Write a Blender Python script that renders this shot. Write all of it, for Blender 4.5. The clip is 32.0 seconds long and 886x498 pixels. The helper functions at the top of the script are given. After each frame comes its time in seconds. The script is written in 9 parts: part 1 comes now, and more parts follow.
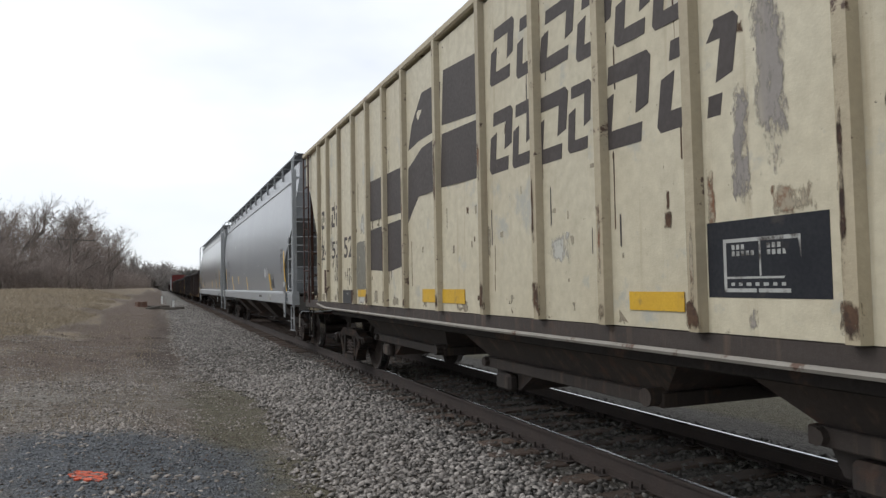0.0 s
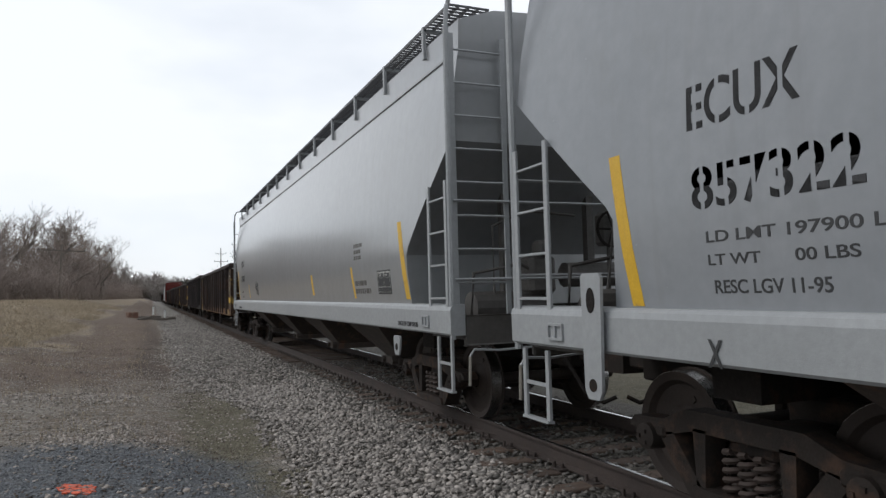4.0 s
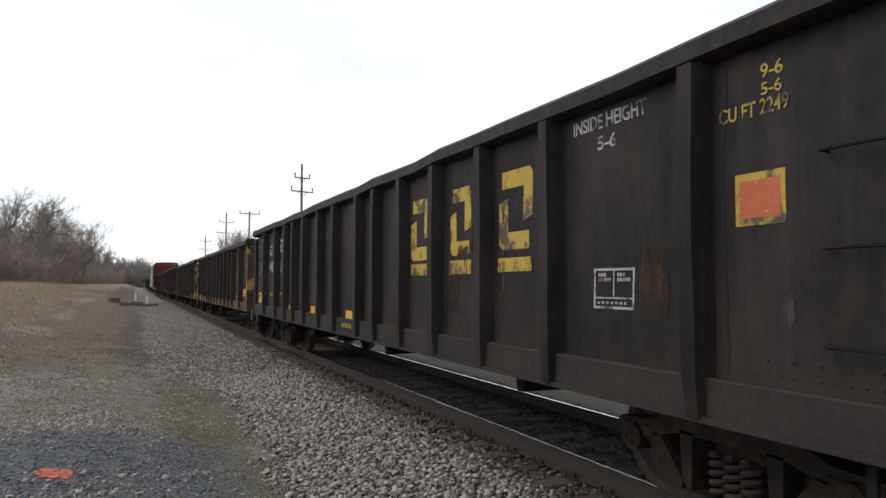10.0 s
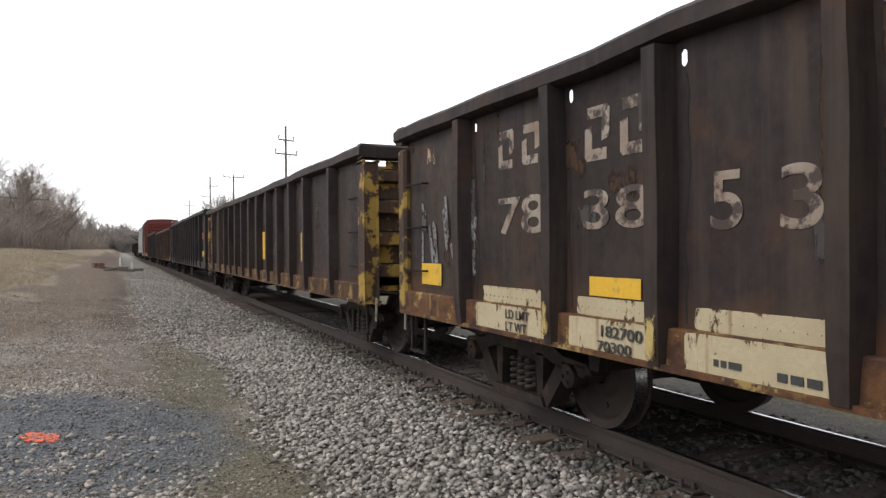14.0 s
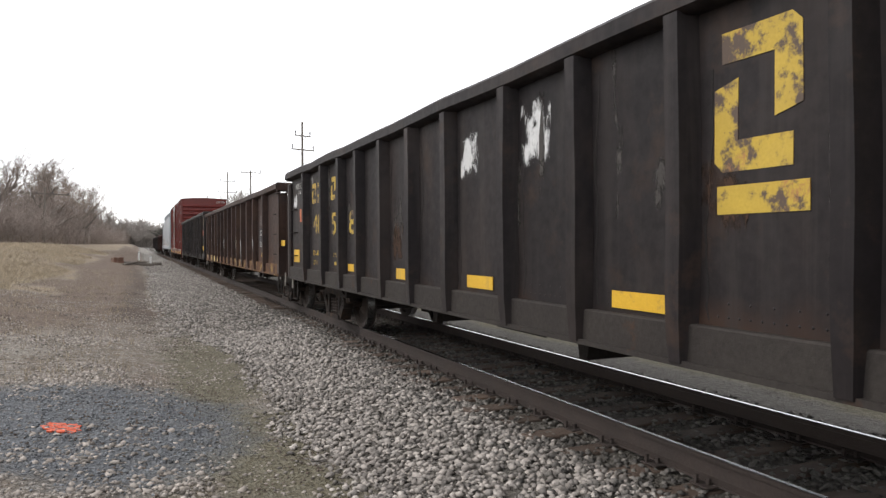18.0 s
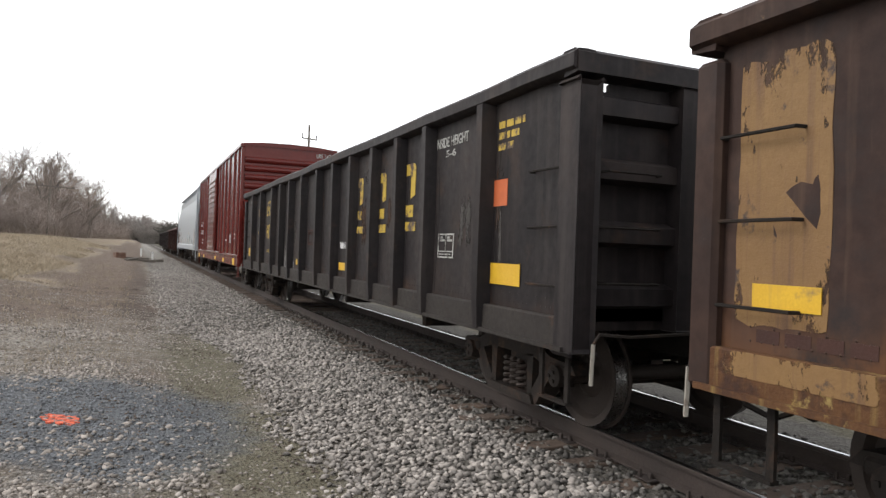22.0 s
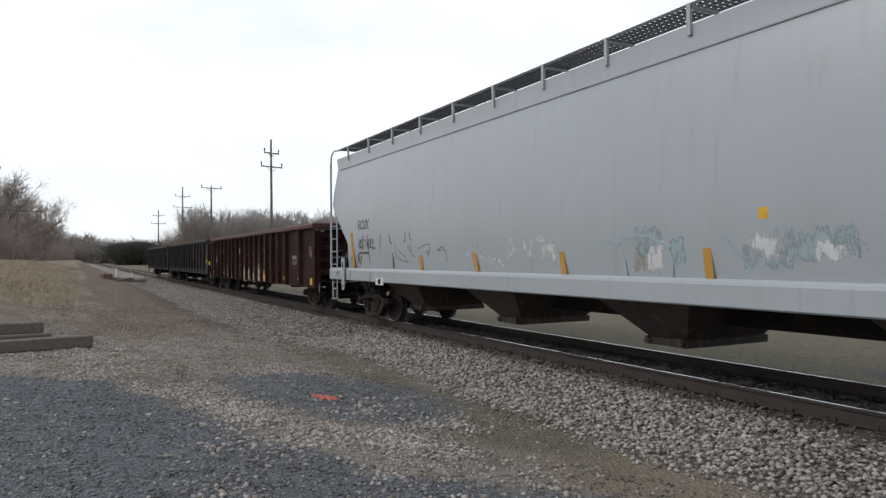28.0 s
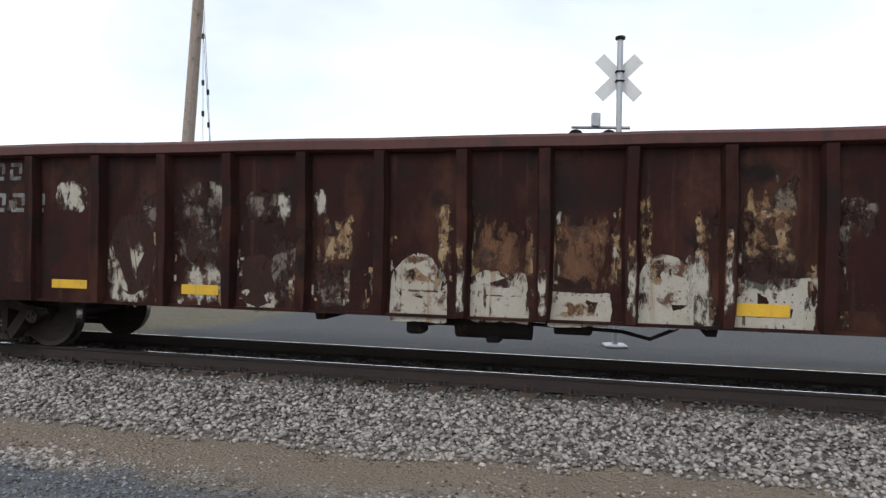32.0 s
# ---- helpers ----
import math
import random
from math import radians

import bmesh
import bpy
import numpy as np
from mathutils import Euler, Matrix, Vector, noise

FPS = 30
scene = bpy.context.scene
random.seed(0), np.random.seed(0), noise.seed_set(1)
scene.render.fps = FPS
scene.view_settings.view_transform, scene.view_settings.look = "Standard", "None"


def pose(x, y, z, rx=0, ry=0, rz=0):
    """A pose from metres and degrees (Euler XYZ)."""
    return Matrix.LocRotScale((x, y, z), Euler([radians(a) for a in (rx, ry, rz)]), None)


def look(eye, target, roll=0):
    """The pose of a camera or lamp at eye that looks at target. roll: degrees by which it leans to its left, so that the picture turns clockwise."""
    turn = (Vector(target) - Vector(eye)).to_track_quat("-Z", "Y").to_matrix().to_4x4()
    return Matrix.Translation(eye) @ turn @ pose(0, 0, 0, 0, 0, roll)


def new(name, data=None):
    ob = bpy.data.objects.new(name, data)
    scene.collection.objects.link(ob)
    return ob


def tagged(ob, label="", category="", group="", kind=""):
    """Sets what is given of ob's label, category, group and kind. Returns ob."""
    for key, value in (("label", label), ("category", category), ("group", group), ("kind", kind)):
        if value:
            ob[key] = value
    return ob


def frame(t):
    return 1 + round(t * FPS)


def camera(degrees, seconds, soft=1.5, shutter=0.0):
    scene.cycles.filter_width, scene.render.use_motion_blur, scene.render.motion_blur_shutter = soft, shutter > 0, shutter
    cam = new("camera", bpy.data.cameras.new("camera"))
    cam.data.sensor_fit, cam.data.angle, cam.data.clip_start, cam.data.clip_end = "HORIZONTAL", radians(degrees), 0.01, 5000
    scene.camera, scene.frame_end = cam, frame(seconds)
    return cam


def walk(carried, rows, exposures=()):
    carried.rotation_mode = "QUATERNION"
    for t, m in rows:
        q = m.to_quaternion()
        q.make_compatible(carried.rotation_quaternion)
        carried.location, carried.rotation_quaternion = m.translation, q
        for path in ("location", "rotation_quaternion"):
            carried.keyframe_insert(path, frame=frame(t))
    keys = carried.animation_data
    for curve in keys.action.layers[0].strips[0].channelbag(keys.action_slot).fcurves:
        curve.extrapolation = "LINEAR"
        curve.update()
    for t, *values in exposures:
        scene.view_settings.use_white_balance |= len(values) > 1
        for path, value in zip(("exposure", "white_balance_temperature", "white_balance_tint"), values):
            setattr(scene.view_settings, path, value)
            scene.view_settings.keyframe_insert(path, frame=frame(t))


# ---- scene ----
import collections

cam = camera(64.35, 32.0, soft=1.4)
# seconds, eye (x, y, z above the rail), yaw to the left of the track, pitch, roll
WALK = [
    (0, -3.779, -0.268, 1.559, -21.91, 2.76, -1.04),
    (0.5, -3.789, -0.297, 1.569, -22.13, 3.04, -1.42),
    (1, -3.781, -0.295, 1.569, -22.05, 3.39, -1.24),
    (1.5, -3.779, -0.316, 1.581, -22.09, 3.65, -1.56),
    (2, -3.777, -0.300, 1.572, -22.25, 3.70, -1.96),
    (2.5, -3.779, -0.299, 1.574, -22.23, 3.66, -1.64),
    (3, -3.759, -0.276, 1.567, -22.35, 3.51, -1.95),
    (3.5, -3.763, -0.276, 1.565, -22.23, 3.31, -2.52),
    (4, -3.758, -0.264, 1.560, -22.52, 3.43, -1.44),
    (4.5, -3.747, -0.256, 1.573, -23.70, 3.81, -0.76),
    (6.5, -3.754, -0.270, 1.565, -25.36, 4.02, -0.26),
    (7, -3.754, -0.268, 1.558, -25.54, 4.09, 0.08),
    (7.5, -3.748, -0.273, 1.559, -25.38, 4.01, -0.16),
    (8, -3.746, -0.288, 1.558, -25.25, 3.83, -0.23),
    (8.5, -3.749, -0.288, 1.556, -24.86, 3.51, 0.05),
    (9, -3.755, -0.288, 1.554, -24.35, 3.32, 0.13),
    (9.5, -3.764, -0.271, 1.555, -23.88, 3.07, 0.12),
    (10, -3.767, -0.281, 1.560, -23.65, 2.94, 0.17),
    (10.5, -3.755, -0.264, 1.551, -23.53, 2.56, 0.13),
    (11, -3.743, -0.248, 1.547, -23.93, 2.04, 0.10),
    (11.5, -3.741, -0.250, 1.541, -24.46, 1.44, 0.38),
    (12, -3.733, -0.260, 1.540, -24.95, 0.86, -0.29),
    (12.5, -3.727, -0.249, 1.534, -25.09, 0.39, -0.92),
    (13, -3.729, -0.232, 1.524, -25.12, 0.22, -0.62),
    (13.5, -3.724, -0.231, 1.530, -24.80, 0.08, -0.72),
    (14, -3.728, -0.224, 1.530, -24.73, -0.16, -0.47),
    (14.5, -3.737, -0.238, 1.530, -24.73, -0.24, -0.40),
    (16.5, -3.741, -0.247, 1.532, -23.62, -0.19, -0.61),
    (17, -3.741, -0.243, 1.524, -23.35, -0.11, -0.61),
    (17.5, -3.733, -0.239, 1.521, -23.27, -0.24, -0.67),
    (18, -3.737, -0.246, 1.521, -23.46, -0.49, -0.27),
    (18.5, -3.748, -0.240, 1.517, -23.65, -0.65, -0.20),
    (19, -3.751, -0.248, 1.521, -23.74, -0.68, -0.08),
    (19.5, -3.746, -0.227, 1.523, -23.58, -0.50, 0.36),
    (20, -3.763, -0.244, 1.532, -23.52, -0.21, 0.24),
    (20.5, -3.765, -0.254, 1.533, -23.08, 0.02, 0.30),
    (21, -3.765, -0.250, 1.535, -22.72, 0.14, 0.39),
    (21.5, -3.759, -0.258, 1.527, -22.87, 0.28, 0.17),
    (22, -3.772, -0.296, 1.522, -23.31, 0.17, 2.03),
    (22.5, -4.115, -0.351, 1.545, -25.47, 0.13, 0.27),
    (23, -4.413, -0.403, 1.565, -19.65, -0.51, 0.28),
    (23.5, -4.804, -0.493, 1.636, -19.49, -0.21, -1.33),
    (24, -5.234, -0.557, 1.678, -19.92, 0.16, -5.47),
    (24.5, -5.497, -0.810, 1.712, -22.28, 1.48, -3.23),
    (26.5, -6.647, -1.214, 1.590, -34.56, -3.31, 1.05),
    (27, -6.872, -1.475, 1.620, -34.98, -3.12, 1.85),
    (27.5, -7.148, -1.704, 1.653, -32.00, 0.32, -2.94),
    (28, -7.460, -1.880, 1.663, -27.59, 0.65, -0.46),
    (28.5, -7.558, -2.217, 1.688, -24.63, 1.37, -0.93),
    (29, -7.821, -2.522, 1.639, -32.16, 0.92, -0.56),
    (29.5, -7.999, -2.819, 1.610, -34.27, -1.13, -0.51),
    (30, -8.194, -3.108, 1.614, -36.29, -2.19, 0.16),
    (30.5, -8.497, -3.401, 1.560, -40.40, -0.45, -0.50),
    (31, -8.637, -3.720, 1.530, -35.22, -1.63, -1.23),
    (31.5, -8.521, -4.085, 1.591, -35.76, -2.28, -1.45),
    (31.7, -8.539, -3.984, 1.560, -47.37, -1.18, -2.82),
    (31.8, -8.552, -3.927, 1.516, -56.60, -0.79, -1.89),
    (31.9, -8.520, -3.891, 1.541, -67.30, -1.01, -0.22),
    (32, -8.464, -3.933, 1.547, -76.03, -0.37, 0.97),
]


def eye_pose(x, y, z, yaw, pitch, roll):
    yw, pt = radians(yaw), radians(pitch)
    way = Vector((-math.sin(yw) * math.cos(pt), math.cos(yw) * math.cos(pt), math.sin(pt)))
    return look((x, y, z), Vector((x, y, z)) + way, roll)


walk(cam, [(r[0], eye_pose(*r[1:])) for r in WALK], exposures=(
    (0, -0.11, 6280, 10), (4, -0.17, 6280, 10), (7, -0.27, 6280, 10), (9, -0.11, 6320, 10), (10, -0.01, 6400, 10), (11, 0.17, 6450, 10), (13, 0.39, 6600, 11), (16.5, 0.65, 6600, 12), (17, 0.67, 6600, 12),
    (19, 0.57, 6600, 12), (22, 0.63, 6600, 11), (23, 0.67, 6600, 11), (24, 0.29, 6450, 10), (24.5, 0.29, 6450, 10), (26.5, 0.81, 6600, 11), (27, 0.79, 6600, 11), (27.4, 0.41, 6450, 10), (27.8, 0.03, 6280, 10), (28, -0.05, 6280, 10), (28.5, -0.27, 6280, 10), (29, -0.39, 6250, 10), (29.4, -0.33, 6250, 10),
    (30, -0.05, 6280, 10), (31, 0.03, 6280, 10), (32, 0.20, 6200, 10)))

# ---- light: bright overcast sky, weak broad sun ----
SUN_EL, SUN_AZ = 42.0, 295.0
world = bpy.data.worlds.new("overcast_sky")
scene.world = world
world.use_nodes = True
wn, wl = world.node_tree.nodes, world.node_tree.links
wn.clear()
w_out, w_bg = wn.new("ShaderNodeOutputWorld"), wn.new("ShaderNodeBackground")
w_sky = wn.new("ShaderNodeTexSky")
w_sky.sky_type, w_sky.sun_disc = "NISHITA", False
w_sky.sun_elevation, w_sky.sun_rotation = radians(SUN_EL), radians(SUN_AZ)
w_co, w_map, w_no, w_rp, w_mix = (wn.new("ShaderNodeTexCoord"), wn.new("ShaderNodeMapping"), wn.new("ShaderNodeTexNoise"),
                                  wn.new("ShaderNodeValToRGB"), wn.new("ShaderNodeMix"))
w_map.inputs["Scale"].default_value = (1.0, 1.0, 2.6)
w_no.inputs["Scale"].default_value, w_no.inputs["Detail"].default_value, w_no.inputs["Roughness"].default_value = 1.7, 5.0, 0.5
w_rp.color_ramp.elements[0].position, w_rp.color_ramp.elements[1].position = 0.30, 0.62
w_rp.color_ramp.elements[0].color, w_rp.color_ramp.elements[1].color = (0.56, 0.56, 0.56, 1), (0.985, 0.985, 0.985, 1)
w_mix.data_type = "RGBA"
w_mix.inputs["B"].default_value = (9.55, 9.75, 9.95, 1)
wl.new(w_co.outputs["Generated"], w_map.inputs["Vector"])
wl.new(w_map.outputs["Vector"], w_no.inputs["Vector"])
wl.new(w_no.outputs["Fac"], w_rp.inputs["Fac"])
wl.new(w_rp.outputs["Color"], w_mix.inputs["Factor"])
wl.new(w_sky.outputs["Color"], w_mix.inputs["A"])
wl.new(w_mix.outputs["Result"], w_bg.inputs["Color"])
w_bg.inputs["Strength"].default_value = 0.117
wl.new(w_bg.outputs["Background"], w_out.inputs["Surface"])

sun = new("sun", bpy.data.lights.new("sun", "SUN"))
sun.data.energy, sun.data.angle, sun.data.color = 1.2, radians(26), (1.0, 0.97, 0.93)
sun.matrix_world = look((-34, 16, 34), (0, 0, 0))


# ---- materials ----
def surf(name, a, b, scale=3.0, rough=0.7, metal=0.0, bump=0.0, bump_scale=60.0, wear=None, wear_scale=2.0, wear_cut=(0.55, 0.68),
         streak=None, streak_cut=(0.5, 0.75), stretch=(1, 1, 1), vary=0.0, low=None, low_z=(1.0, 1.3), spec=0.5, chips=None, chip_scale=6.0, chip_cut=(0.62, 0.65), smear=None):
    """Two-tone noise paint, with worn patches, run-down streaks, a lower rusted band that has its own ragged edge, and bump."""
    m = bpy.data.materials.new(name)
    m.use_nodes = True
    n, l = m.node_tree.nodes, m.node_tree.links
    p = n["Principled BSDF"]
    p.inputs["Roughness"].default_value, p.inputs["Metallic"].default_value = rough, metal
    p.inputs["Specular IOR Level"].default_value = spec
    co, mp = n.new("ShaderNodeTexCoord"), n.new("ShaderNodeMapping")
    mp.inputs["Scale"].default_value = stretch
    inf0, off = n.new("ShaderNodeObjectInfo"), n.new("ShaderNodeVectorMath")
    off.operation = "MULTIPLY_ADD"
    cmb = n.new("ShaderNodeCombineXYZ")
    for key in "XYZ":
        l.new(inf0.outputs["Random"], cmb.inputs[key])
    l.new(cmb.outputs["Vector"], off.inputs[0])
    off.inputs[1].default_value = (37.0, 53.0, 11.0)
    l.new(co.outputs["Object"], off.inputs[2])
    here = off.outputs["Vector"]
    l.new(here, mp.inputs["Vector"])

    def tex(s, detail=6.0, vec=mp.outputs["Vector"], r=0.6):
        t = n.new("ShaderNodeTexNoise")
        t.inputs["Scale"].default_value, t.inputs["Detail"].default_value, t.inputs["Roughness"].default_value = s, detail, r
        l.new(vec, t.inputs["Vector"])
        return t.outputs["Fac"]

    def ramp(fac, lo, hi):
        r = n.new("ShaderNodeMapRange")
        r.inputs["From Min"].default_value, r.inputs["From Max"].default_value = lo, hi
        l.new(fac, r.inputs["Value"])
        return r.outputs["Result"]

    def mix(fac, c1, c2):
        x = n.new("ShaderNodeMix")
        x.data_type = "RGBA"
        l.new(fac, x.inputs["Factor"])
        for key, c in (("A", c1), ("B", c2)):
            if isinstance(c, tuple):
                x.inputs[key].default_value = (*c, 1)
            else:
                l.new(c, x.inputs[key])
        return x.outputs["Result"]

    col = mix(ramp(tex(scale), 0.32, 0.68), a, b)
    fine = tex(scale * 14, 3.0)
    col = mix(ramp(fine, 0.3, 0.95), col, tuple((0.92 if "hopper_paint" in name or "chalky" in name else 0.75) * v for v in a))
    if low:
        sep, addm = n.new("ShaderNodeSeparateXYZ"), n.new("ShaderNodeMath")
        l.new(co.outputs["Object"], sep.inputs["Vector"])
        addm.operation = "MULTIPLY_ADD"
        l.new(tex(1.6, 5.0, here), addm.inputs[0])
        addm.inputs[1].default_value = 0.9
        l.new(sep.outputs["Z"], addm.inputs[2])
        col = mix(ramp(addm.outputs["Value"], low_z[1] + 0.45, low_z[0] + 0.45), col, low)
    if streak:
        ms = n.new("ShaderNodeMapping")
        ms.inputs["Scale"].default_value = (7.0, 7.0, 0.35)
        l.new(here, ms.inputs["Vector"])
        col = mix(ramp(tex(1.0, 4.0, ms.outputs["Vector"]), *streak_cut), col, streak)
    if smear:      # broad cloudy rust, thinner runs below it
        mc = n.new("ShaderNodeMapping")
        mc.inputs["Scale"].default_value = (1.0, 1.0, 0.45)
        l.new(here, mc.inputs["Vector"])
        col = mix(ramp(tex(1.1, 7.0, mc.outputs["Vector"], 0.62), 0.50, 0.80), col, smear)
        col = mix(ramp(tex(0.9, 7.0, mc.outputs["Vector"], 0.66), 0.46, 0.22), col, tuple(0.55 * v for v in a))
    if wear:
        col = mix(ramp(tex(wear_scale, 9.0, here, 0.68), *wear_cut), col, wear)
    if chips:
        col = mix(ramp(tex(chip_scale, 10.0, here, 0.75), *chip_cut), col, chips)
    if vary:
        inf, hsv, rr = n.new("ShaderNodeObjectInfo"), n.new("ShaderNodeHueSaturation"), n.new("ShaderNodeMapRange")
        rr.inputs["To Min"].default_value, rr.inputs["To Max"].default_value = 1 - vary, 1 + vary
        l.new(inf.outputs["Random"], rr.inputs["Value"])
        l.new(rr.outputs["Result"], hsv.inputs["Value"])
        l.new(col, hsv.inputs["Color"])
        col = hsv.outputs["Color"]
    l.new(col, p.inputs["Base Color"])
    rv = n.new("ShaderNodeMapRange")
    swing = 0.03 if "hopper_paint" in name or "chalky" in name else 0.12
    rv.inputs["To Min"].default_value, rv.inputs["To Max"].default_value = max(rough - swing, 0.05), min(rough + swing, 1.0)
    l.new(fine, rv.inputs["Value"])
    l.new(rv.outputs["Result"], p.inputs["Roughness"])
    if bump:
        bp = n.new("ShaderNodeBump")
        bp.inputs["Strength"].default_value, bp.inputs["Distance"].default_value = bump, 0.02
        l.new(tex(bump_scale, 5.0, here), bp.inputs["Height"])
        l.new(bp.outputs["Normal"], p.inputs["Normal"])
    return m


def island(m, lo=0.6, hi=1.35):
    """Vary a material's value from loose piece to loose piece."""
    n, l = m.node_tree.nodes, m.node_tree.links
    p = n["Principled BSDF"]
    src = p.inputs["Base Color"].links[0].from_socket
    geo, mr, hsv = n.new("ShaderNodeNewGeometry"), n.new("ShaderNodeMapRange"), n.new("ShaderNodeHueSaturation")
    mr.inputs["To Min"].default_value, mr.inputs["To Max"].default_value = lo, hi
    l.new(geo.outputs["Random Per Island"], mr.inputs["Value"])
    l.new(mr.outputs["Result"], hsv.inputs["Value"])
    l.new(src, hsv.inputs["Color"])
    l.new(hsv.outputs["Color"], p.inputs["Base Color"])
    return m


FLAKED = {}


def flaked(m, edge=0.3):
    """The same paint, worn through in holes and, the more towards the rim of its patch, flaked away."""
    if (m.name, edge) in FLAKED:
        return FLAKED[m.name, edge]
    c = FLAKED[m.name, edge] = m.copy()
    n, l = c.node_tree.nodes, c.node_tree.links
    co, mp, t = n.new("ShaderNodeTexCoord"), n.new("ShaderNodeMapping"), n.new("ShaderNodeTexNoise")
    mp.inputs["Scale"].default_value = (3.0, 3.4, 1.5) if edge else (9.0, 9.0, 7.0)
    l.new(co.outputs["Object"], mp.inputs["Vector"])
    l.new(mp.outputs["Vector"], t.inputs["Vector"])
    t.inputs["Scale"].default_value, t.inputs["Detail"].default_value, t.inputs["Roughness"].default_value = 2.2, 9.0, 0.72
    val = t.outputs["Fac"]
    if edge:
        sep = n.new("ShaderNodeSeparateXYZ")
        l.new(co.outputs["Generated"], sep.inputs["Vector"])

        def calc(op, p, q):
            x = n.new("ShaderNodeMath")
            x.operation = op
            for k, v in enumerate((p, q)):
                if isinstance(v, float):
                    x.inputs[k].default_value = v
                else:
                    l.new(v, x.inputs[k])
            return x.outputs["Value"]

        near = [calc("MULTIPLY", calc("MINIMUM", s, calc("SUBTRACT", 1.0, s)), 2.0) for s in (sep.outputs["Y"], sep.outputs["Z"])]
        rim = calc("MINIMUM", near[0], near[1])
        val = calc("ADD", val, calc("MULTIPLY", calc("MINIMUM", rim, 0.6), edge))
    r = n.new("ShaderNodeMapRange")
    lo, hi = {0.3: (0.56, 0.68), 0.15: (0.41, 0.47), 0.0: (0.34, 0.52)}[edge]
    r.inputs["From Min"].default_value, r.inputs["From Max"].default_value = lo, hi
    l.new(val, r.inputs["Value"])
    l.new(r.outputs["Result"], n["Principled BSDF"].inputs["Alpha"])
    return c


M = {}
M["gon_dark"] = surf("weathered_black_brown_paint", (0.0180, 0.0125, 0.0118), (0.0360, 0.0262, 0.0236), 0.8, 0.62, bump=0.12, bump_scale=9.0, streak=(0.0449, 0.0325, 0.0249), streak_cut=(0.5, 0.72), wear=(0.0523, 0.0249, 0.0144), wear_scale=1.8, wear_cut=(0.54, 0.72), vary=0.2, low=(0.0655, 0.0318, 0.0167), low_z=(0.0, 0.28), chips=(0.0898, 0.0691, 0.0554), chip_scale=5.0, chip_cut=(0.68, 0.71), spec=0.17, smear=(0.0621, 0.0443, 0.0338))
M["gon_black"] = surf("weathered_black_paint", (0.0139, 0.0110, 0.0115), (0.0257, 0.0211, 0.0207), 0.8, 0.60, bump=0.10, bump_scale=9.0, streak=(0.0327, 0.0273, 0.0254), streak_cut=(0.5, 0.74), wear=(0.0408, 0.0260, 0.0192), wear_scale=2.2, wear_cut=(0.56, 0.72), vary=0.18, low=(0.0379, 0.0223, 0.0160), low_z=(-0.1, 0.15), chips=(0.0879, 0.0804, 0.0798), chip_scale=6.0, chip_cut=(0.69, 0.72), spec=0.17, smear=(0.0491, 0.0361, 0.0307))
M["gon_rust"] = surf("rust_worn_yellow_sill", (0.0849, 0.0384, 0.0184), (0.1291, 0.0635, 0.0251), 2.2, 0.8, bump=0.4, streak=(0.2244, 0.1513, 0.0561), streak_cut=(0.56, 0.70), wear=(0.0443, 0.0221, 0.0155), wear_scale=3.0, wear_cut=(0.48, 0.58), vary=0.2, chips=(0.2435, 0.1697, 0.0627), chip_scale=2.2, chip_cut=(0.56, 0.60), spec=0.20)
M["gon_sill_dark"] = surf("dark_grey_sill", (0.0290, 0.0248, 0.0228), (0.0421, 0.0366, 0.0317), 2.0, 0.72, bump=0.2, wear=(0.0628, 0.0317, 0.0186), wear_scale=3.0, wear_cut=(0.6, 0.72), spec=0.15)
M["gon_brown"] = surf("dark_oxide_brown_paint", (0.0293, 0.0175, 0.0148), (0.0572, 0.0308, 0.0214), 0.8, 0.64, bump=0.12, bump_scale=9.0, streak=(0.0834, 0.0499, 0.0335), streak_cut=(0.55, 0.78), wear=(0.0248, 0.0184, 0.0169), wear_scale=2.0, wear_cut=(0.5, 0.66), vary=0.14, low=(0.0877, 0.0403, 0.0198), low_z=(0.0, 0.3), chips=(0.1247, 0.0732, 0.0440), chip_scale=4.0, chip_cut=(0.66, 0.72), spec=0.16, smear=(0.0698, 0.0434, 0.0339))
M["gon_red"] = surf("oxide_red_brown_paint", (0.0354, 0.0123, 0.0101), (0.0165, 0.0080, 0.0071), 0.8, 0.68, bump=0.12, bump_scale=9.0, streak=(0.0673, 0.0313, 0.0225), streak_cut=(0.58, 0.8), wear=(0.0154, 0.0101, 0.0088), wear_scale=1.7, wear_cut=(0.50, 0.64), vary=0.12, chips=(0.0944, 0.0503, 0.0296), chip_scale=4.5, chip_cut=(0.66, 0.71), spec=0.09, smear=(0.0899, 0.0377, 0.0232))
M["yellow_worn"] = surf("flaking_yellow_end_paint", (0.319, 0.220, 0.053), (0.258, 0.167, 0.046), 2.0, 0.7, bump=0.3, wear=(0.045, 0.029, 0.023), wear_scale=2.6, wear_cut=(0.49, 0.51), streak=(0.167, 0.076, 0.038), streak_cut=(0.56, 0.66))
M["yellow"] = surf("reflective_yellow_stripe", (0.634, 0.378, 0.018), (0.546, 0.317, 0.013), 5.0, 0.5, wear=(0.264, 0.167, 0.044), wear_scale=7, wear_cut=(0.58, 0.72), streak=(0.40, 0.25, 0.04), streak_cut=(0.56, 0.75))
M["white"] = surf("stencil_white", (0.460, 0.458, 0.425), (0.300, 0.298, 0.275), 5.0, 0.7, wear=(0.060, 0.050, 0.043), wear_scale=7, wear_cut=(0.50, 0.61))
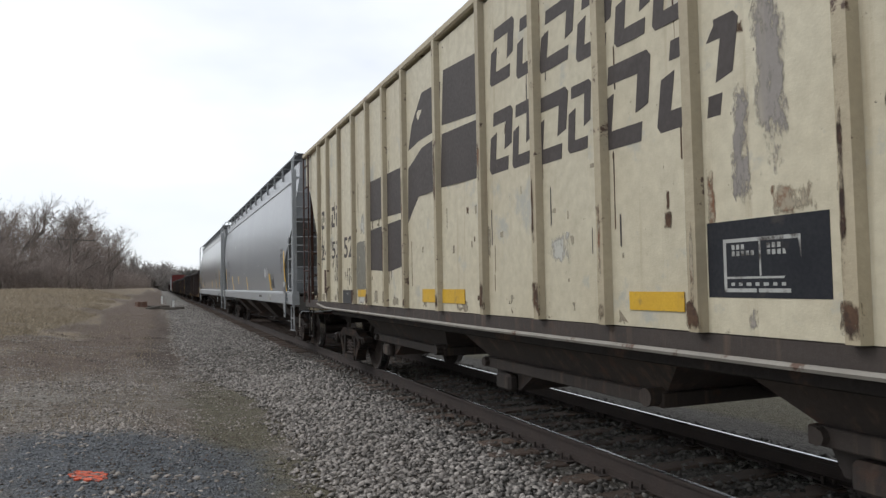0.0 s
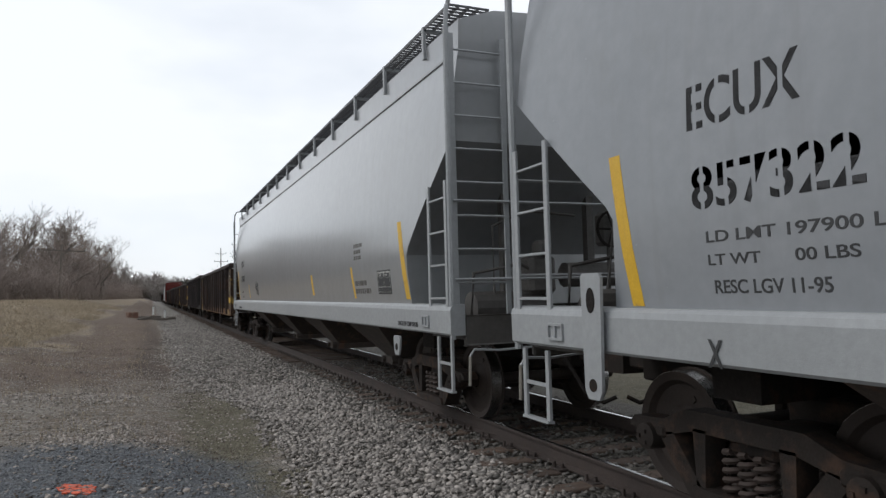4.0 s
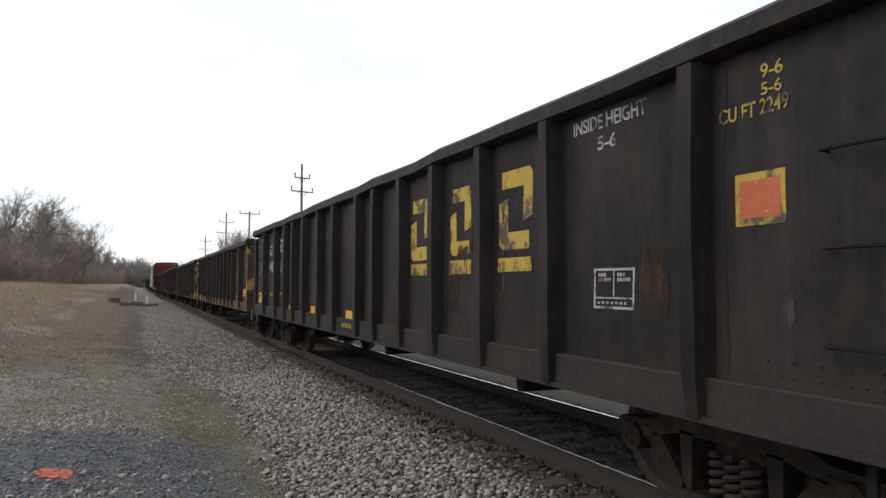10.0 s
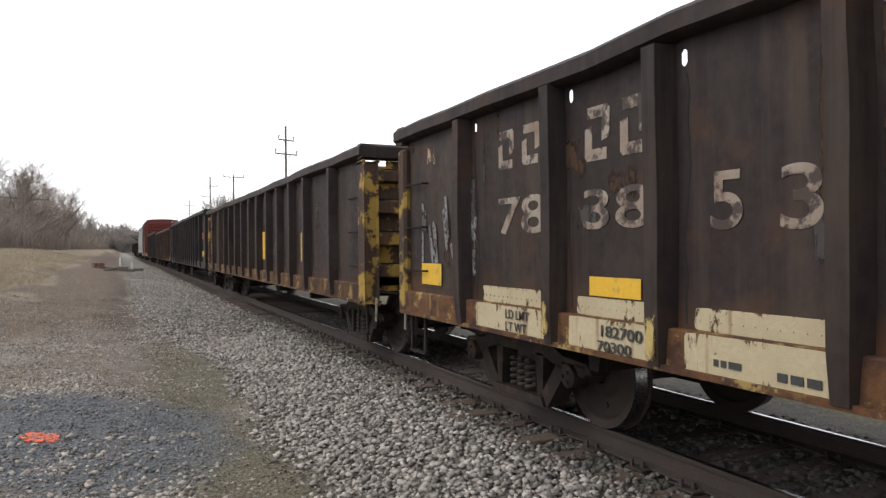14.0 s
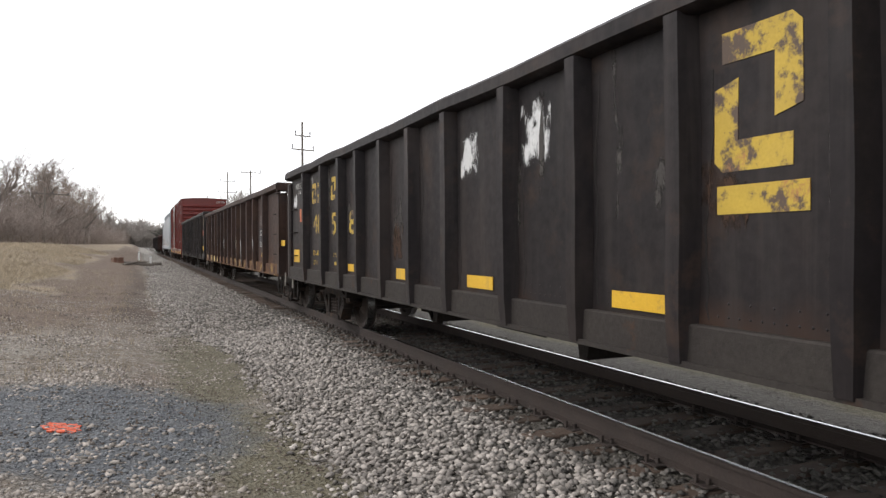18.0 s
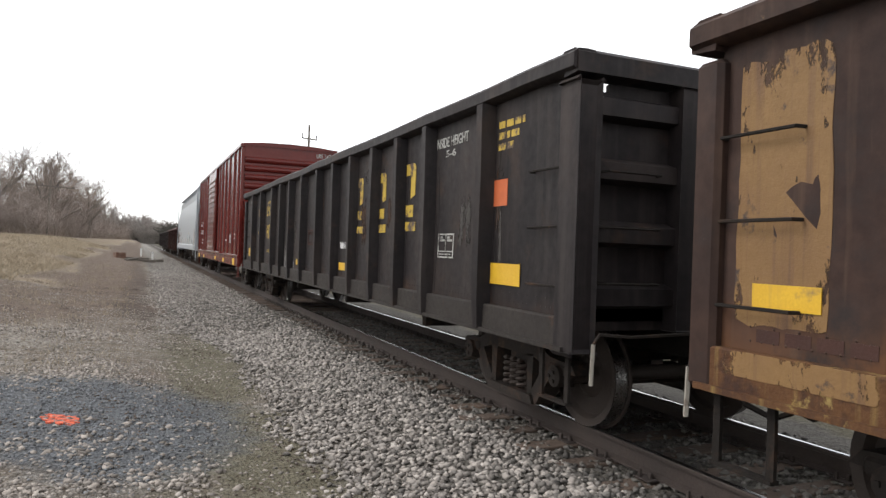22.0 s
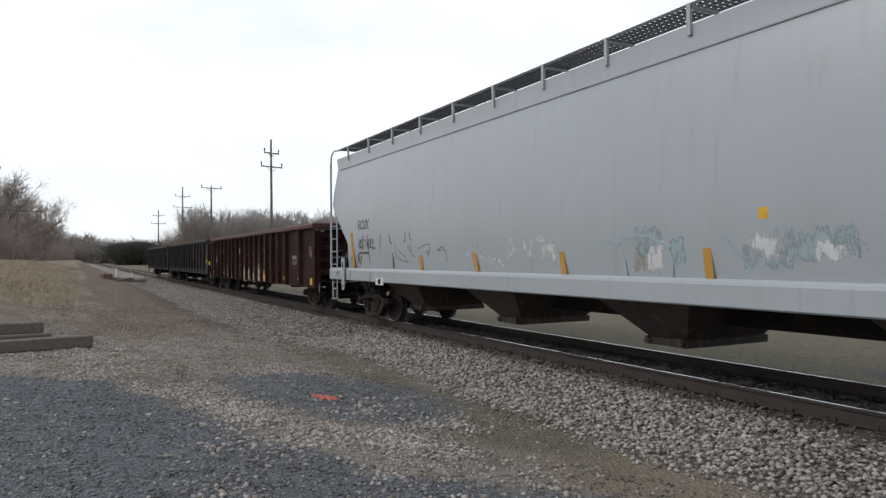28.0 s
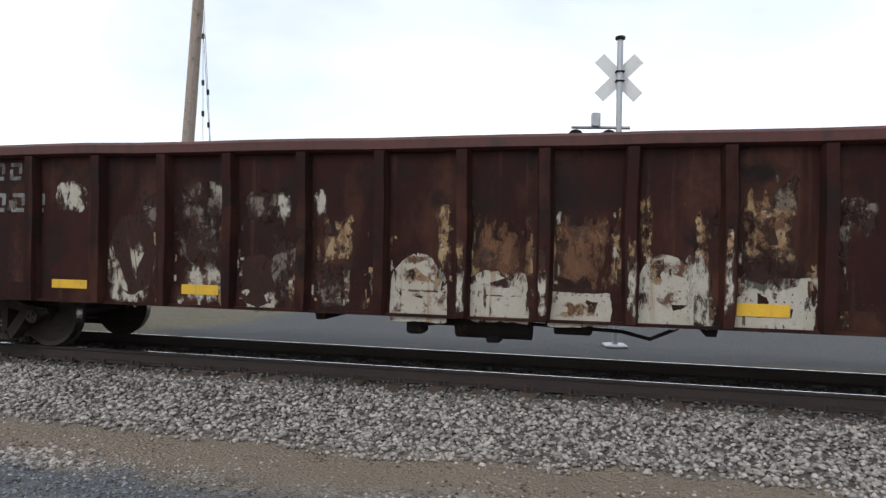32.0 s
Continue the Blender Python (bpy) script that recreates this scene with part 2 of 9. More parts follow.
M["black"] = surf("stencil_black", (0.023, 0.023, 0.024), (0.038, 0.038, 0.038), 5.0, 0.6, wear=(0.122, 0.122, 0.114), wear_scale=9, wear_cut=(0.66, 0.78))
M["orange"] = surf("orange_placard", (0.546, 0.123, 0.035), (0.396, 0.088, 0.026), 6.0, 0.6, wear=(0.660, 0.440, 0.176), wear_scale=8, wear_cut=(0.62, 0.7))
M["grey_hop"] = surf("light_grey_hopper_paint", (0.2248, 0.2358, 0.2469), (0.2587, 0.2668, 0.2750), 0.5, 0.26, bump=0.02, bump_scale=2.0, streak=(0.2114, 0.2156, 0.2207), streak_cut=(0.5, 0.95), wear=(0.2083, 0.2142, 0.2142), wear_scale=0.8, wear_cut=(0.62, 0.8), spec=0.5)
M["grey_gloss"] = surf("glossy_grey_hopper_paint", (0.2150, 0.2210, 0.2240), (0.2420, 0.2470, 0.2500), 0.5, 0.30, streak=(0.1900, 0.1880, 0.1820), streak_cut=(0.5, 0.95), spec=0.5)
M["grey_gloss"].node_tree.nodes["Principled BSDF"].inputs["Coat Weight"].default_value = 0.7
M["grey_gloss"].node_tree.nodes["Principled BSDF"].inputs["Coat Roughness"].default_value = 0.12
M["grey_sill"] = surf("pale_grey_sill_paint", (0.3015, 0.3105, 0.3132), (0.2655, 0.2736, 0.2754), 1.2, 0.42, bump=0.08, streak=(0.1765, 0.1703, 0.1587), streak_cut=(0.66, 0.9), wear=(0.1533, 0.1176, 0.0882), wear_scale=4, wear_cut=(0.72, 0.82))
M["grey_pale"] = surf("chalky_pale_grey_paint", (0.3266, 0.3482, 0.3623), (0.2898, 0.3086, 0.3195), 0.5, 0.38, bump=0.02, bump_scale=2.0, streak=(0.2619, 0.2668, 0.2696), streak_cut=(0.55, 0.95), wear=(0.2372, 0.2268, 0.2130), wear_scale=1.6, wear_cut=(0.64, 0.8))
# Grime and the open hopper ends' shade share this dark colour; also small print.
M["grey_grime_shade"] = surf("grimy_shaded_slope_grey", (0.062, 0.056, 0.050), (0.098, 0.091, 0.083), 1.0, 0.6, bump=0.1, wear=(0.076, 0.068, 0.061), wear_scale=1.4, wear_cut=(0.5, 0.7))
M["tan"] = surf("faded_cream_paint", (0.5208, 0.4578, 0.3234), (0.5712, 0.5208, 0.3864), 0.8, 0.5, bump=0.15, streak=(0.3360, 0.2688, 0.1680), streak_cut=(0.58, 0.80), wear=(0.3864, 0.3696, 0.3108), wear_scale=1.9, wear_cut=(0.58, 0.66), vary=0.04, chips=(0.0462, 0.0319, 0.0235), chip_scale=7.0, chip_cut=(0.655, 0.675))
M["tan_rust"] = surf("cream_rib_with_rust", (0.4190, 0.3570, 0.2434), (0.3612, 0.2999, 0.1976), 1.6, 0.6, bump=0.2, streak=(0.1806, 0.1071, 0.0600), streak_cut=(0.58, 0.76), wear=(0.0657, 0.0350, 0.0212), wear_scale=5, wear_cut=(0.62, 0.66), vary=0.1)
M["dark_brown"] = surf("dark_brown_lettering_paint", (0.042, 0.032, 0.028), (0.057, 0.044, 0.038), 2.0, 0.65, wear=(0.304, 0.258, 0.182), wear_scale=5, wear_cut=(0.70, 0.76))
M["brown_steel"] = surf("rusty_brown_ladder_steel", (0.065, 0.030, 0.023), (0.046, 0.025, 0.021), 4, 0.75, bump=0.2, spec=0.20)
M["box_red"] = surf("oxide_red_boxcar_paint", (0.1157, 0.0167, 0.0128), (0.0982, 0.0151, 0.0117), 0.9, 0.20, bump=0.16, bump_scale=1.6, streak=(0.0789, 0.0151, 0.0117), streak_cut=(0.6, 0.85), wear=(0.0639, 0.0167, 0.0128), wear_scale=2.2, wear_cut=(0.68, 0.8), spec=0.28)
M["under"] = surf("grimy_underframe", (0.0161, 0.0136, 0.0119), (0.0255, 0.0213, 0.0187), 3.0, 0.85, bump=0.3, wear=(0.0485, 0.0289, 0.0195), wear_scale=3.5, wear_cut=(0.55, 0.7), spec=0.12)
M["truck"] = surf("dusty_cast_truck_steel", (0.0285, 0.0225, 0.0188), (0.0180, 0.0150, 0.0135), 4.0, 0.8, bump=0.3, wear=(0.0570, 0.0345, 0.0240), wear_scale=5, wear_cut=(0.5, 0.65), spec=0.20)
M["wheel"] = surf("brown_wheel_plate", (0.0450, 0.0340, 0.0281), (0.0323, 0.0255, 0.0229), 3.0, 0.65, bump=0.2, spec=0.22)
M["tread"] = surf("bright_wheel_tread", (0.42, 0.41, 0.40), (0.30, 0.29, 0.28), 6.0, 0.28, metal=1.0)
M["spring"] = surf("rusty_spring", (0.046, 0.030, 0.023), (0.029, 0.021, 0.017), 8.0, 0.8)
M["rail_side"] = surf("brown_rail_web", (0.046, 0.032, 0.026), (0.030, 0.023, 0.020), 3.0, 0.85, bump=0.3)
M["rail_top"] = surf("polished_rail_head", (0.62, 0.62, 0.62), (0.5, 0.5, 0.5), 4.0, 0.22, metal=1.0, stretch=(1, 0.05, 1))
M["tie"] = surf("weathered_oak_tie", (0.078, 0.052, 0.038), (0.112, 0.080, 0.060), 3.0, 0.9, bump=0.6, stretch=(1, 6, 6), wear=(0.122, 0.068, 0.038), wear_scale=3, wear_cut=(0.62, 0.72), vary=0.25)
M["stone"] = island(surf("pale_limestone_ballast", (0.2380, 0.2120, 0.1880), (0.3350, 0.3080, 0.2800), 9.0, 0.9, bump=0.3), 0.36, 1.55)
M["seam_gap"] = surf("grime_in_open_seam", (0.006, 0.005, 0.005), (0.016, 0.010, 0.008), 6.0, 0.9)
M["brown_scuff"] = surf("worn_brown_grey_primer", (0.062, 0.046, 0.041), (0.085, 0.066, 0.060), 4.0, 0.75, wear=(0.038, 0.026, 0.022), wear_scale=5, wear_cut=(0.5, 0.6))
M["stone_dark"] = island(surf("oil_stained_ballast", (0.104, 0.095, 0.084), (0.156, 0.144, 0.130), 9.0, 0.9, bump=0.3), 0.4, 1.5)
M["stone_lot"] = island(surf("lot_gravel", (0.232, 0.201, 0.172), (0.352, 0.320, 0.288), 9.0, 0.9), 0.40, 1.5)
M["stone_blue"] = island(surf("blue_grey_crushed_stone", (0.106, 0.112, 0.120), (0.160, 0.166, 0.175), 9.0, 0.9), 0.35, 1.75)
M["chip_dark"] = island(surf("dark_bark_and_dirt_crumbs", (0.072, 0.054, 0.041), (0.108, 0.084, 0.065), 9.0, 0.95), 0.5, 1.4)
M["paint_mark"] = surf("fluorescent_orange_marking_paint", (0.704, 0.114, 0.044), (0.546, 0.088, 0.035), 14.0, 0.8, wear=(0.13, 0.12, 0.115), wear_scale=16, wear_cut=(0.52, 0.58))
M["wood_pole"] = surf("weathered_grey_pole_wood", (0.122, 0.103, 0.087), (0.182, 0.156, 0.133), 3.0, 0.9, bump=0.4, stretch=(4, 4, 0.4), wear=(0.068, 0.053, 0.046), wear_scale=4)
M["timber"] = surf("grey_weathered_timber", (0.095, 0.080, 0.066), (0.155, 0.134, 0.114), 3.0, 0.9, bump=0.5, stretch=(4, 0.5, 4), vary=0.2)
M["bark"] = surf("grey_brown_bark", (0.138, 0.118, 0.103), (0.190, 0.164, 0.146), 1.5, 0.95, bump=0.5, bump_scale=20)
M["twig"] = surf("bare_twig_bark", (0.210, 0.171, 0.146), (0.280, 0.232, 0.203), 0.5, 0.95, vary=0.2)
# Distance haze is put into the colour: paler, greyer twigs for far trees.
M["twig_far"] = surf("far_twigs_haze_tinted", (0.248, 0.220, 0.200), (0.297, 0.267, 0.244), 0.5, 0.95, vary=0.15)
M["brush"] = island(surf("dead_brush", (0.157, 0.122, 0.100), (0.224, 0.177, 0.142), 0.4, 0.95), 0.6, 1.45)
M["evergreen"] = island(surf("dark_cedar_foliage", (0.052, 0.050, 0.040), (0.076, 0.070, 0.056), 0.5, 0.95), 0.6, 1.4)
M["grass"] = island(surf("dry_tan_grass", (0.323, 0.262, 0.181), (0.415, 0.348, 0.250), 0.35, 0.95), 0.5, 1.35)
M["brick"] = surf("red_brick_block", (0.165, 0.085, 0.058), (0.115, 0.066, 0.048), 6, 0.9, bump=0.3, wear=(0.22, 0.17, 0.13), wear_scale=4, wear_cut=(0.52, 0.66))
M["paint_white"] = surf("white_paint", (0.686, 0.686, 0.669), (0.598, 0.598, 0.581), 3, 0.5)
M["galv"] = surf("galvanised_steel", (0.42, 0.43, 0.44), (0.34, 0.35, 0.36), 6, 0.42, metal=0.7)
M["insul"] = surf("dark_insulator", (0.03, 0.025, 0.03), (0.05, 0.045, 0.05), 6, 0.3)
M["mesh_black"] = surf("dark_running_board_steel", (0.075, 0.075, 0.078), (0.055, 0.055, 0.058), 6, 0.55, metal=0.3)
M["yellow_old"] = surf("faded_yellow_block_paint", (0.493, 0.334, 0.035), (0.405, 0.273, 0.035), 4.0, 0.65, wear=(0.075, 0.048, 0.032), wear_scale=4.5, wear_cut=(0.50, 0.57), chips=(0.33, 0.15, 0.05), chip_scale=3.0, chip_cut=(0.58, 0.66))
M["stripe_old"] = surf("ochre_edge_stripe", (0.422, 0.211, 0.026), (0.352, 0.176, 0.026), 4.0, 0.6, wear=(0.440, 0.440, 0.440), wear_scale=8, wear_cut=(0.66, 0.74))
M["stain_grey"] = surf("grey_scuffed_patch", (0.198, 0.194, 0.186), (0.129, 0.125, 0.122), 3.0, 0.8, wear=(0.053, 0.046, 0.042), wear_scale=3.5, wear_cut=(0.48, 0.58))
M["stain_white"] = surf("white_touch_up_paint", (0.581, 0.581, 0.572), (0.493, 0.493, 0.484), 3.0, 0.7, wear=(0.264, 0.255, 0.246), wear_scale=7, wear_cut=(0.60, 0.70))
M["stain_cream"] = surf("faded_cream_marks", (0.350, 0.319, 0.251), (0.258, 0.236, 0.182), 3.0, 0.75, wear=(0.084, 0.061, 0.046), wear_scale=7, wear_cut=(0.55, 0.64))
M["stain_tan"] = surf("faded_orange_tan_block", (0.228, 0.125, 0.057), (0.182, 0.106, 0.057), 3.0, 0.75, wear=(0.061, 0.042, 0.032), wear_scale=5, wear_cut=(0.52, 0.62))
M["stain_rust"] = surf("rust_run", (0.167, 0.076, 0.038), (0.228, 0.129, 0.076), 3.0, 0.85, wear=(0.319, 0.274, 0.198), wear_scale=5, wear_cut=(0.46, 0.54))
M["stain_red"] = surf("dried_red_paint_drip", (0.198, 0.042, 0.027), (0.129, 0.030, 0.023), 6.0, 0.7)
M["stain_teal"] = surf("pale_teal_spray", (0.262, 0.338, 0.350), (0.300, 0.362, 0.375), 6.0, 0.7)
M["peel_white"] = surf("peeling_white_paint", (0.3900, 0.3629, 0.3057), (0.3271, 0.2892, 0.2237), 2.0, 0.75, bump=0.4, streak=(0.2136, 0.1231, 0.0588), streak_cut=(0.56, 0.70), wear=(0.0753, 0.0373, 0.0209), wear_scale=3.6, wear_cut=(0.56, 0.62))
M["peel_rust"] = surf("orange_brown_rust_patch", (0.144, 0.072, 0.038), (0.091, 0.044, 0.027), 2.0, 0.85, bump=0.4, streak=(0.228, 0.144, 0.084), streak_cut=(0.6, 0.72), wear=(0.046, 0.027, 0.021), wear_scale=3.0, wear_cut=(0.52, 0.64), spec=0.20)
M["end_yellow"] = surf("brown_end_with_flaked_yellow", (0.055, 0.036, 0.027), (0.080, 0.050, 0.036), 1.8, 0.7, bump=0.3, wear=(0.34, 0.22, 0.055), wear_scale=2.6, wear_cut=(0.52, 0.56), streak=(0.12, 0.06, 0.035), vary=0.25, spec=0.15)
M["flake"] = surf("flaking_white_gold_and_rust_paint", (0.3200, 0.2312, 0.1375), (0.1840, 0.0884, 0.0330), 4.0, 0.75, bump=0.4, streak=(0.0960, 0.0374, 0.0165), streak_cut=(0.5, 0.66), wear=(0.0320, 0.0150, 0.0099), wear_scale=4.5, wear_cut=(0.49, 0.53), chips=(0.4400, 0.3536, 0.2475), chip_scale=5.0, chip_cut=(0.60, 0.63), spec=0.20)
M["flake_grey"] = surf("thin_flaking_grey_white_paint", (0.1550, 0.1305, 0.1073), (0.0806, 0.0580, 0.0440), 3.0, 0.78, bump=0.3, wear=(0.0248, 0.0128, 0.0099), wear_scale=3.6, wear_cut=(0.45, 0.50), chips=(0.3100, 0.2726, 0.2310), chip_scale=5.0, chip_cut=(0.62, 0.66), spec=0.20)
M["red_dark"] = surf("dark_bare_oxide_paint", (0.030, 0.017, 0.014), (0.045, 0.022, 0.018), 2.0, 0.65, bump=0.3, wear=(0.075, 0.036, 0.022), wear_scale=4.0, wear_cut=(0.62, 0.72), spec=0.08)
M["sill_yellow"] = surf("dull_yellow_sill_panel", (0.40, 0.295, 0.105), (0.33, 0.235, 0.085), 3.0, 0.7, bump=0.25, streak=(0.17, 0.085, 0.04), streak_cut=(0.60, 0.74), wear=(0.07, 0.04, 0.028), wear_scale=4.0, wear_cut=(0.60, 0.64))
M["pipe_pale"] = surf("pale_dusty_pipe", (0.30, 0.275, 0.235), (0.21, 0.19, 0.16), 4.0, 0.7, wear=(0.10, 0.055, 0.035), wear_scale=6.0, wear_cut=(0.58, 0.66))
M["pole_brown"] = surf("brown_grey_pole_wood", (0.27, 0.215, 0.175), (0.34, 0.285, 0.24), 3.0, 0.9, bump=0.4, stretch=(4, 4, 0.4), wear=(0.12, 0.09, 0.075), wear_scale=4)
M["bay_brown"] = surf("brown_grimy_outlet_steel", (0.050, 0.038, 0.031), (0.034, 0.027, 0.023), 1.6, 0.8, bump=0.2, streak=(0.105, 0.072, 0.05), streak_cut=(0.55, 0.75), wear=(0.075, 0.042, 0.028), wear_scale=3, wear_cut=(0.56, 0.66), vary=0.2)
M["chord_red"] = surf("dull_oxide_red_chord_paint", (0.085, 0.030, 0.024), (0.060, 0.023, 0.019), 1.2, 0.6, bump=0.15, streak=(0.045, 0.020, 0.017), wear=(0.035, 0.020, 0.017), wear_scale=2.5, wear_cut=(0.58, 0.7), spec=0.3)
M["rust_soft"] = surf("dull_rust_bloom", (0.0612, 0.0380, 0.0264), (0.0432, 0.0274, 0.0208), 4.0, 0.85, spec=0.1)
M["ochre"] = surf("ochre_end_panel_paint", (0.2115, 0.1170, 0.0378), (0.1575, 0.0810, 0.0288), 1.6, 0.7, bump=0.2, streak=(0.0900, 0.0432, 0.0225), streak_cut=(0.54, 0.68), wear=(0.0405, 0.0234, 0.0180), wear_scale=2.4, wear_cut=(0.58, 0.63))
M["sill_cream"] = surf("cream_painted_sill", (0.42, 0.355, 0.225), (0.34, 0.275, 0.165), 2.2, 0.7, bump=0.2, streak=(0.18, 0.095, 0.05), streak_cut=(0.58, 0.70), wear=(0.065, 0.038, 0.027), wear_scale=4.0, wear_cut=(0.65, 0.68))
M["digit_rust"] = surf("rusted_white_digits", (0.30, 0.26, 0.21), (0.15, 0.08, 0.05), 3.5, 0.75, wear=(0.040, 0.026, 0.021), wear_scale=4.5, wear_cut=(0.50, 0.56))
M["rust_dark"] = surf("dark_rust_stain", (0.075, 0.045, 0.031), (0.130, 0.078, 0.048), 4.0, 0.85, wear=(0.045, 0.032, 0.026), wear_scale=6.0, wear_cut=(0.5, 0.6), spec=0.20)
M["grime_tan"] = surf("brown_grey_grime_on_cream", (0.330, 0.285, 0.205), (0.270, 0.235, 0.175), 3.0, 0.75, streak=(0.20, 0.155, 0.105), streak_cut=(0.5, 0.7))
M["grime_lilac"] = surf("greyish_run_on_cream", (0.30, 0.27, 0.24), (0.22, 0.195, 0.175), 3.0, 0.75, streak=(0.36, 0.32, 0.25), streak_cut=(0.5, 0.7))
M["grime_pale"] = surf("pale_touch_up_on_cream", (0.50, 0.48, 0.42), (0.42, 0.41, 0.37), 3.0, 0.7)
M["patch_olive"] = surf("olive_grey_painted_over_patch", (0.150, 0.140, 0.108), (0.185, 0.172, 0.135), 1.2, 0.6, wear=(0.22, 0.21, 0.175), wear_scale=2.5, wear_cut=(0.60, 0.72))
M["scuff"] = surf("dusty_grey_scuff", (0.0680, 0.0624, 0.0576), (0.0496, 0.0456, 0.0432), 4.0, 0.85, spec=0.1)
M["dark_back"] = surf("blue_black_stencil_backing", (0.020, 0.021, 0.025), (0.032, 0.033, 0.037), 3.0, 0.6, wear=(0.05, 0.045, 0.042), wear_scale=4.0, wear_cut=(0.58, 0.7), spec=0.15)


# ---- mesh helpers ----
class Shape:
    """Collects vertices and faces of one mesh."""

    def __init__(self):
        self.v, self.f = [], []

    def add(self, verts, faces, m=None):
        o = len(self.v)
        self.v += [tuple(m @ Vector(p)) for p in verts] if m else [tuple(p) for p in verts]
        self.f += [tuple(o + i for i in f) for f in faces]
        return self

    def box(self, x0, x1, y0, y1, z0, z1, c=0.0, m=None):
        """A box, its vertical and horizontal edges cut by c."""
        if c <= 0:
            vs = [(x, y, z) for x in (x0, x1) for y in (y0, y1) for z in (z0, z1)]
            fs = [(0, 1, 3, 2), (4, 6, 7, 5), (0, 4, 5, 1), (2, 3, 7, 6), (0, 2, 6, 4), (1, 5, 7, 3)]
            return self.add(vs, fs, m)
        c = min(c, abs(x1 - x0) * 0.45, abs(y1 - y0) * 0.45, abs(z1 - z0) * 0.45)
        bm = bmesh.new()
        bmesh.ops.create_cube(bm, size=1.0)
        for q in bm.verts:
            q.co = Vector(((x0 + x1) / 2 + q.co.x * (x1 - x0), (y0 + y1) / 2 + q.co.y * (y1 - y0), (z0 + z1) / 2 + q.co.z * (z1 - z0)))
        bmesh.ops.bevel(bm, geom=list(bm.edges), offset=c, segments=1, affect="EDGES")
        bm.verts.index_update()
        self.add([q.co for q in bm.verts], [[q.index for q in f.verts] for f in bm.faces], m)
        bm.free()
        return self

    def tube(self, pts, r, n=6, r1=None, caps=True):
        """A tube of n sides along points; the radius runs from r to r1."""
        pts = [Vector(p) for p in pts]
        r1 = r if r1 is None else r1
        o, k = len(self.v), len(pts)
        for i, p in enumerate(pts):
            d = (pts[min(i + 1, k - 1)] - pts[max(i - 1, 0)]).normalized()
            a = d.cross(Vector((0, 0, 1)) if abs(d.z) < 0.9 else Vector((1, 0, 0))).normalized()
            b = d.cross(a)
            rr = r + (r1 - r) * i / max(k - 1, 1)
            for j in range(n):
                w = 2 * math.pi * j / n
                self.v.append(tuple(p + a * (rr * math.cos(w)) + b * (rr * math.sin(w))))
        for i in range(k - 1):
            for j in range(n):
                self.f.append((o + i * n + j, o + i * n + (j + 1) % n, o + (i + 1) * n + (j + 1) % n, o + (i + 1) * n + j))
        if caps:
            self.f.append(tuple(o + j for j in range(n))[::-1])
            self.f.append(tuple(o + (k - 1) * n + j for j in range(n)))
        return self

    def prism(self, poly, a, b, axis="y", m=None):
        """A polygon (two coordinates in x, y, z order without the axis) swept from a to b along the axis."""
        def put(p, w):
            return {"x": (w, p[0], p[1]), "y": (p[0], w, p[1]), "z": (p[0], p[1], w)}[axis]
        k = len(poly)
        vs = [put(p, a) for p in poly] + [put(p, b) for p in poly]
        fs = [(i, (i + 1) % k, k + (i + 1) % k, k + i) for i in range(k)] + [tuple(range(k))[::-1], tuple(range(k, 2 * k))]
        return self.add(vs, fs, m)

    def spin(self, profile, n=32, close=True):
        """A profile of (x, radius) turned about the x axis."""
        o, k = len(self.v), len(profile)
        for j in range(n):
            w = 2 * math.pi * j / n
            self.v += [(x, r * math.cos(w), r * math.sin(w)) for x, r in profile]
        for j in range(n):
            for i in range(k - (0 if close else 1)):
                self.f.append((o + j * k + i, o + j * k + (i + 1) % k, o + (j + 1) % n * k + (i + 1) % k, o + (j + 1) % n * k + i))
        return self

    def mesh(self, name, smooth=0.0):
        me = bpy.data.meshes.new(name)
        me.from_pydata(self.v, [], self.f)
        bm = bmesh.new()
        bm.from_mesh(me)
        bmesh.ops.recalc_face_normals(bm, faces=bm.faces)
        bm.to_mesh(me)
        bm.free()
        if smooth:
            me.polygons.foreach_set("use_smooth", [True] * len(me.polygons))
            me.set_sharp_from_angle(angle=radians(smooth))
        me.materials.append(None)
        me.update()
        return me


def dress(ob, mat):
    ob.material_slots[0].link = "OBJECT"
    ob.material_slots[0].material = mat
    return ob


def part(name, me, mat, parent=None, m=None, label=""):
    """One mesh object under its thing; me is a Shape or a mesh that several parts share."""
    ob = new(name, me.mesh(name) if isinstance(me, Shape) else me)
    dress(ob, mat)
    if parent is not None:
        ob.parent = parent
    if m is not None:
        ob.matrix_basis = m
    return tagged(ob, label) if label else ob


KEPT = {}


def kept(key, make):
    """A mesh that is made once and shared."""
    if key not in KEPT:
        KEPT[key] = make()
    return KEPT[key]


def empty(name, label, category, group="", m=None, kind=""):
    ob = new(name)
    if m is not None:
        ob.matrix_basis = m
    return tagged(ob, label, category, group, kind)


FACE_NEAR = Matrix(((0, 0, -1, 0), (-1, 0, 0, 0), (0, 1, 0, 0), (0, 0, 0, 1)))   # writing on a side that faces -x
FACE_FRONT = Matrix(((1, 0, 0, 0), (0, 0, -1, 0), (0, 1, 0, 0), (0, 0, 0, 1)))   # writing on an end that faces -y


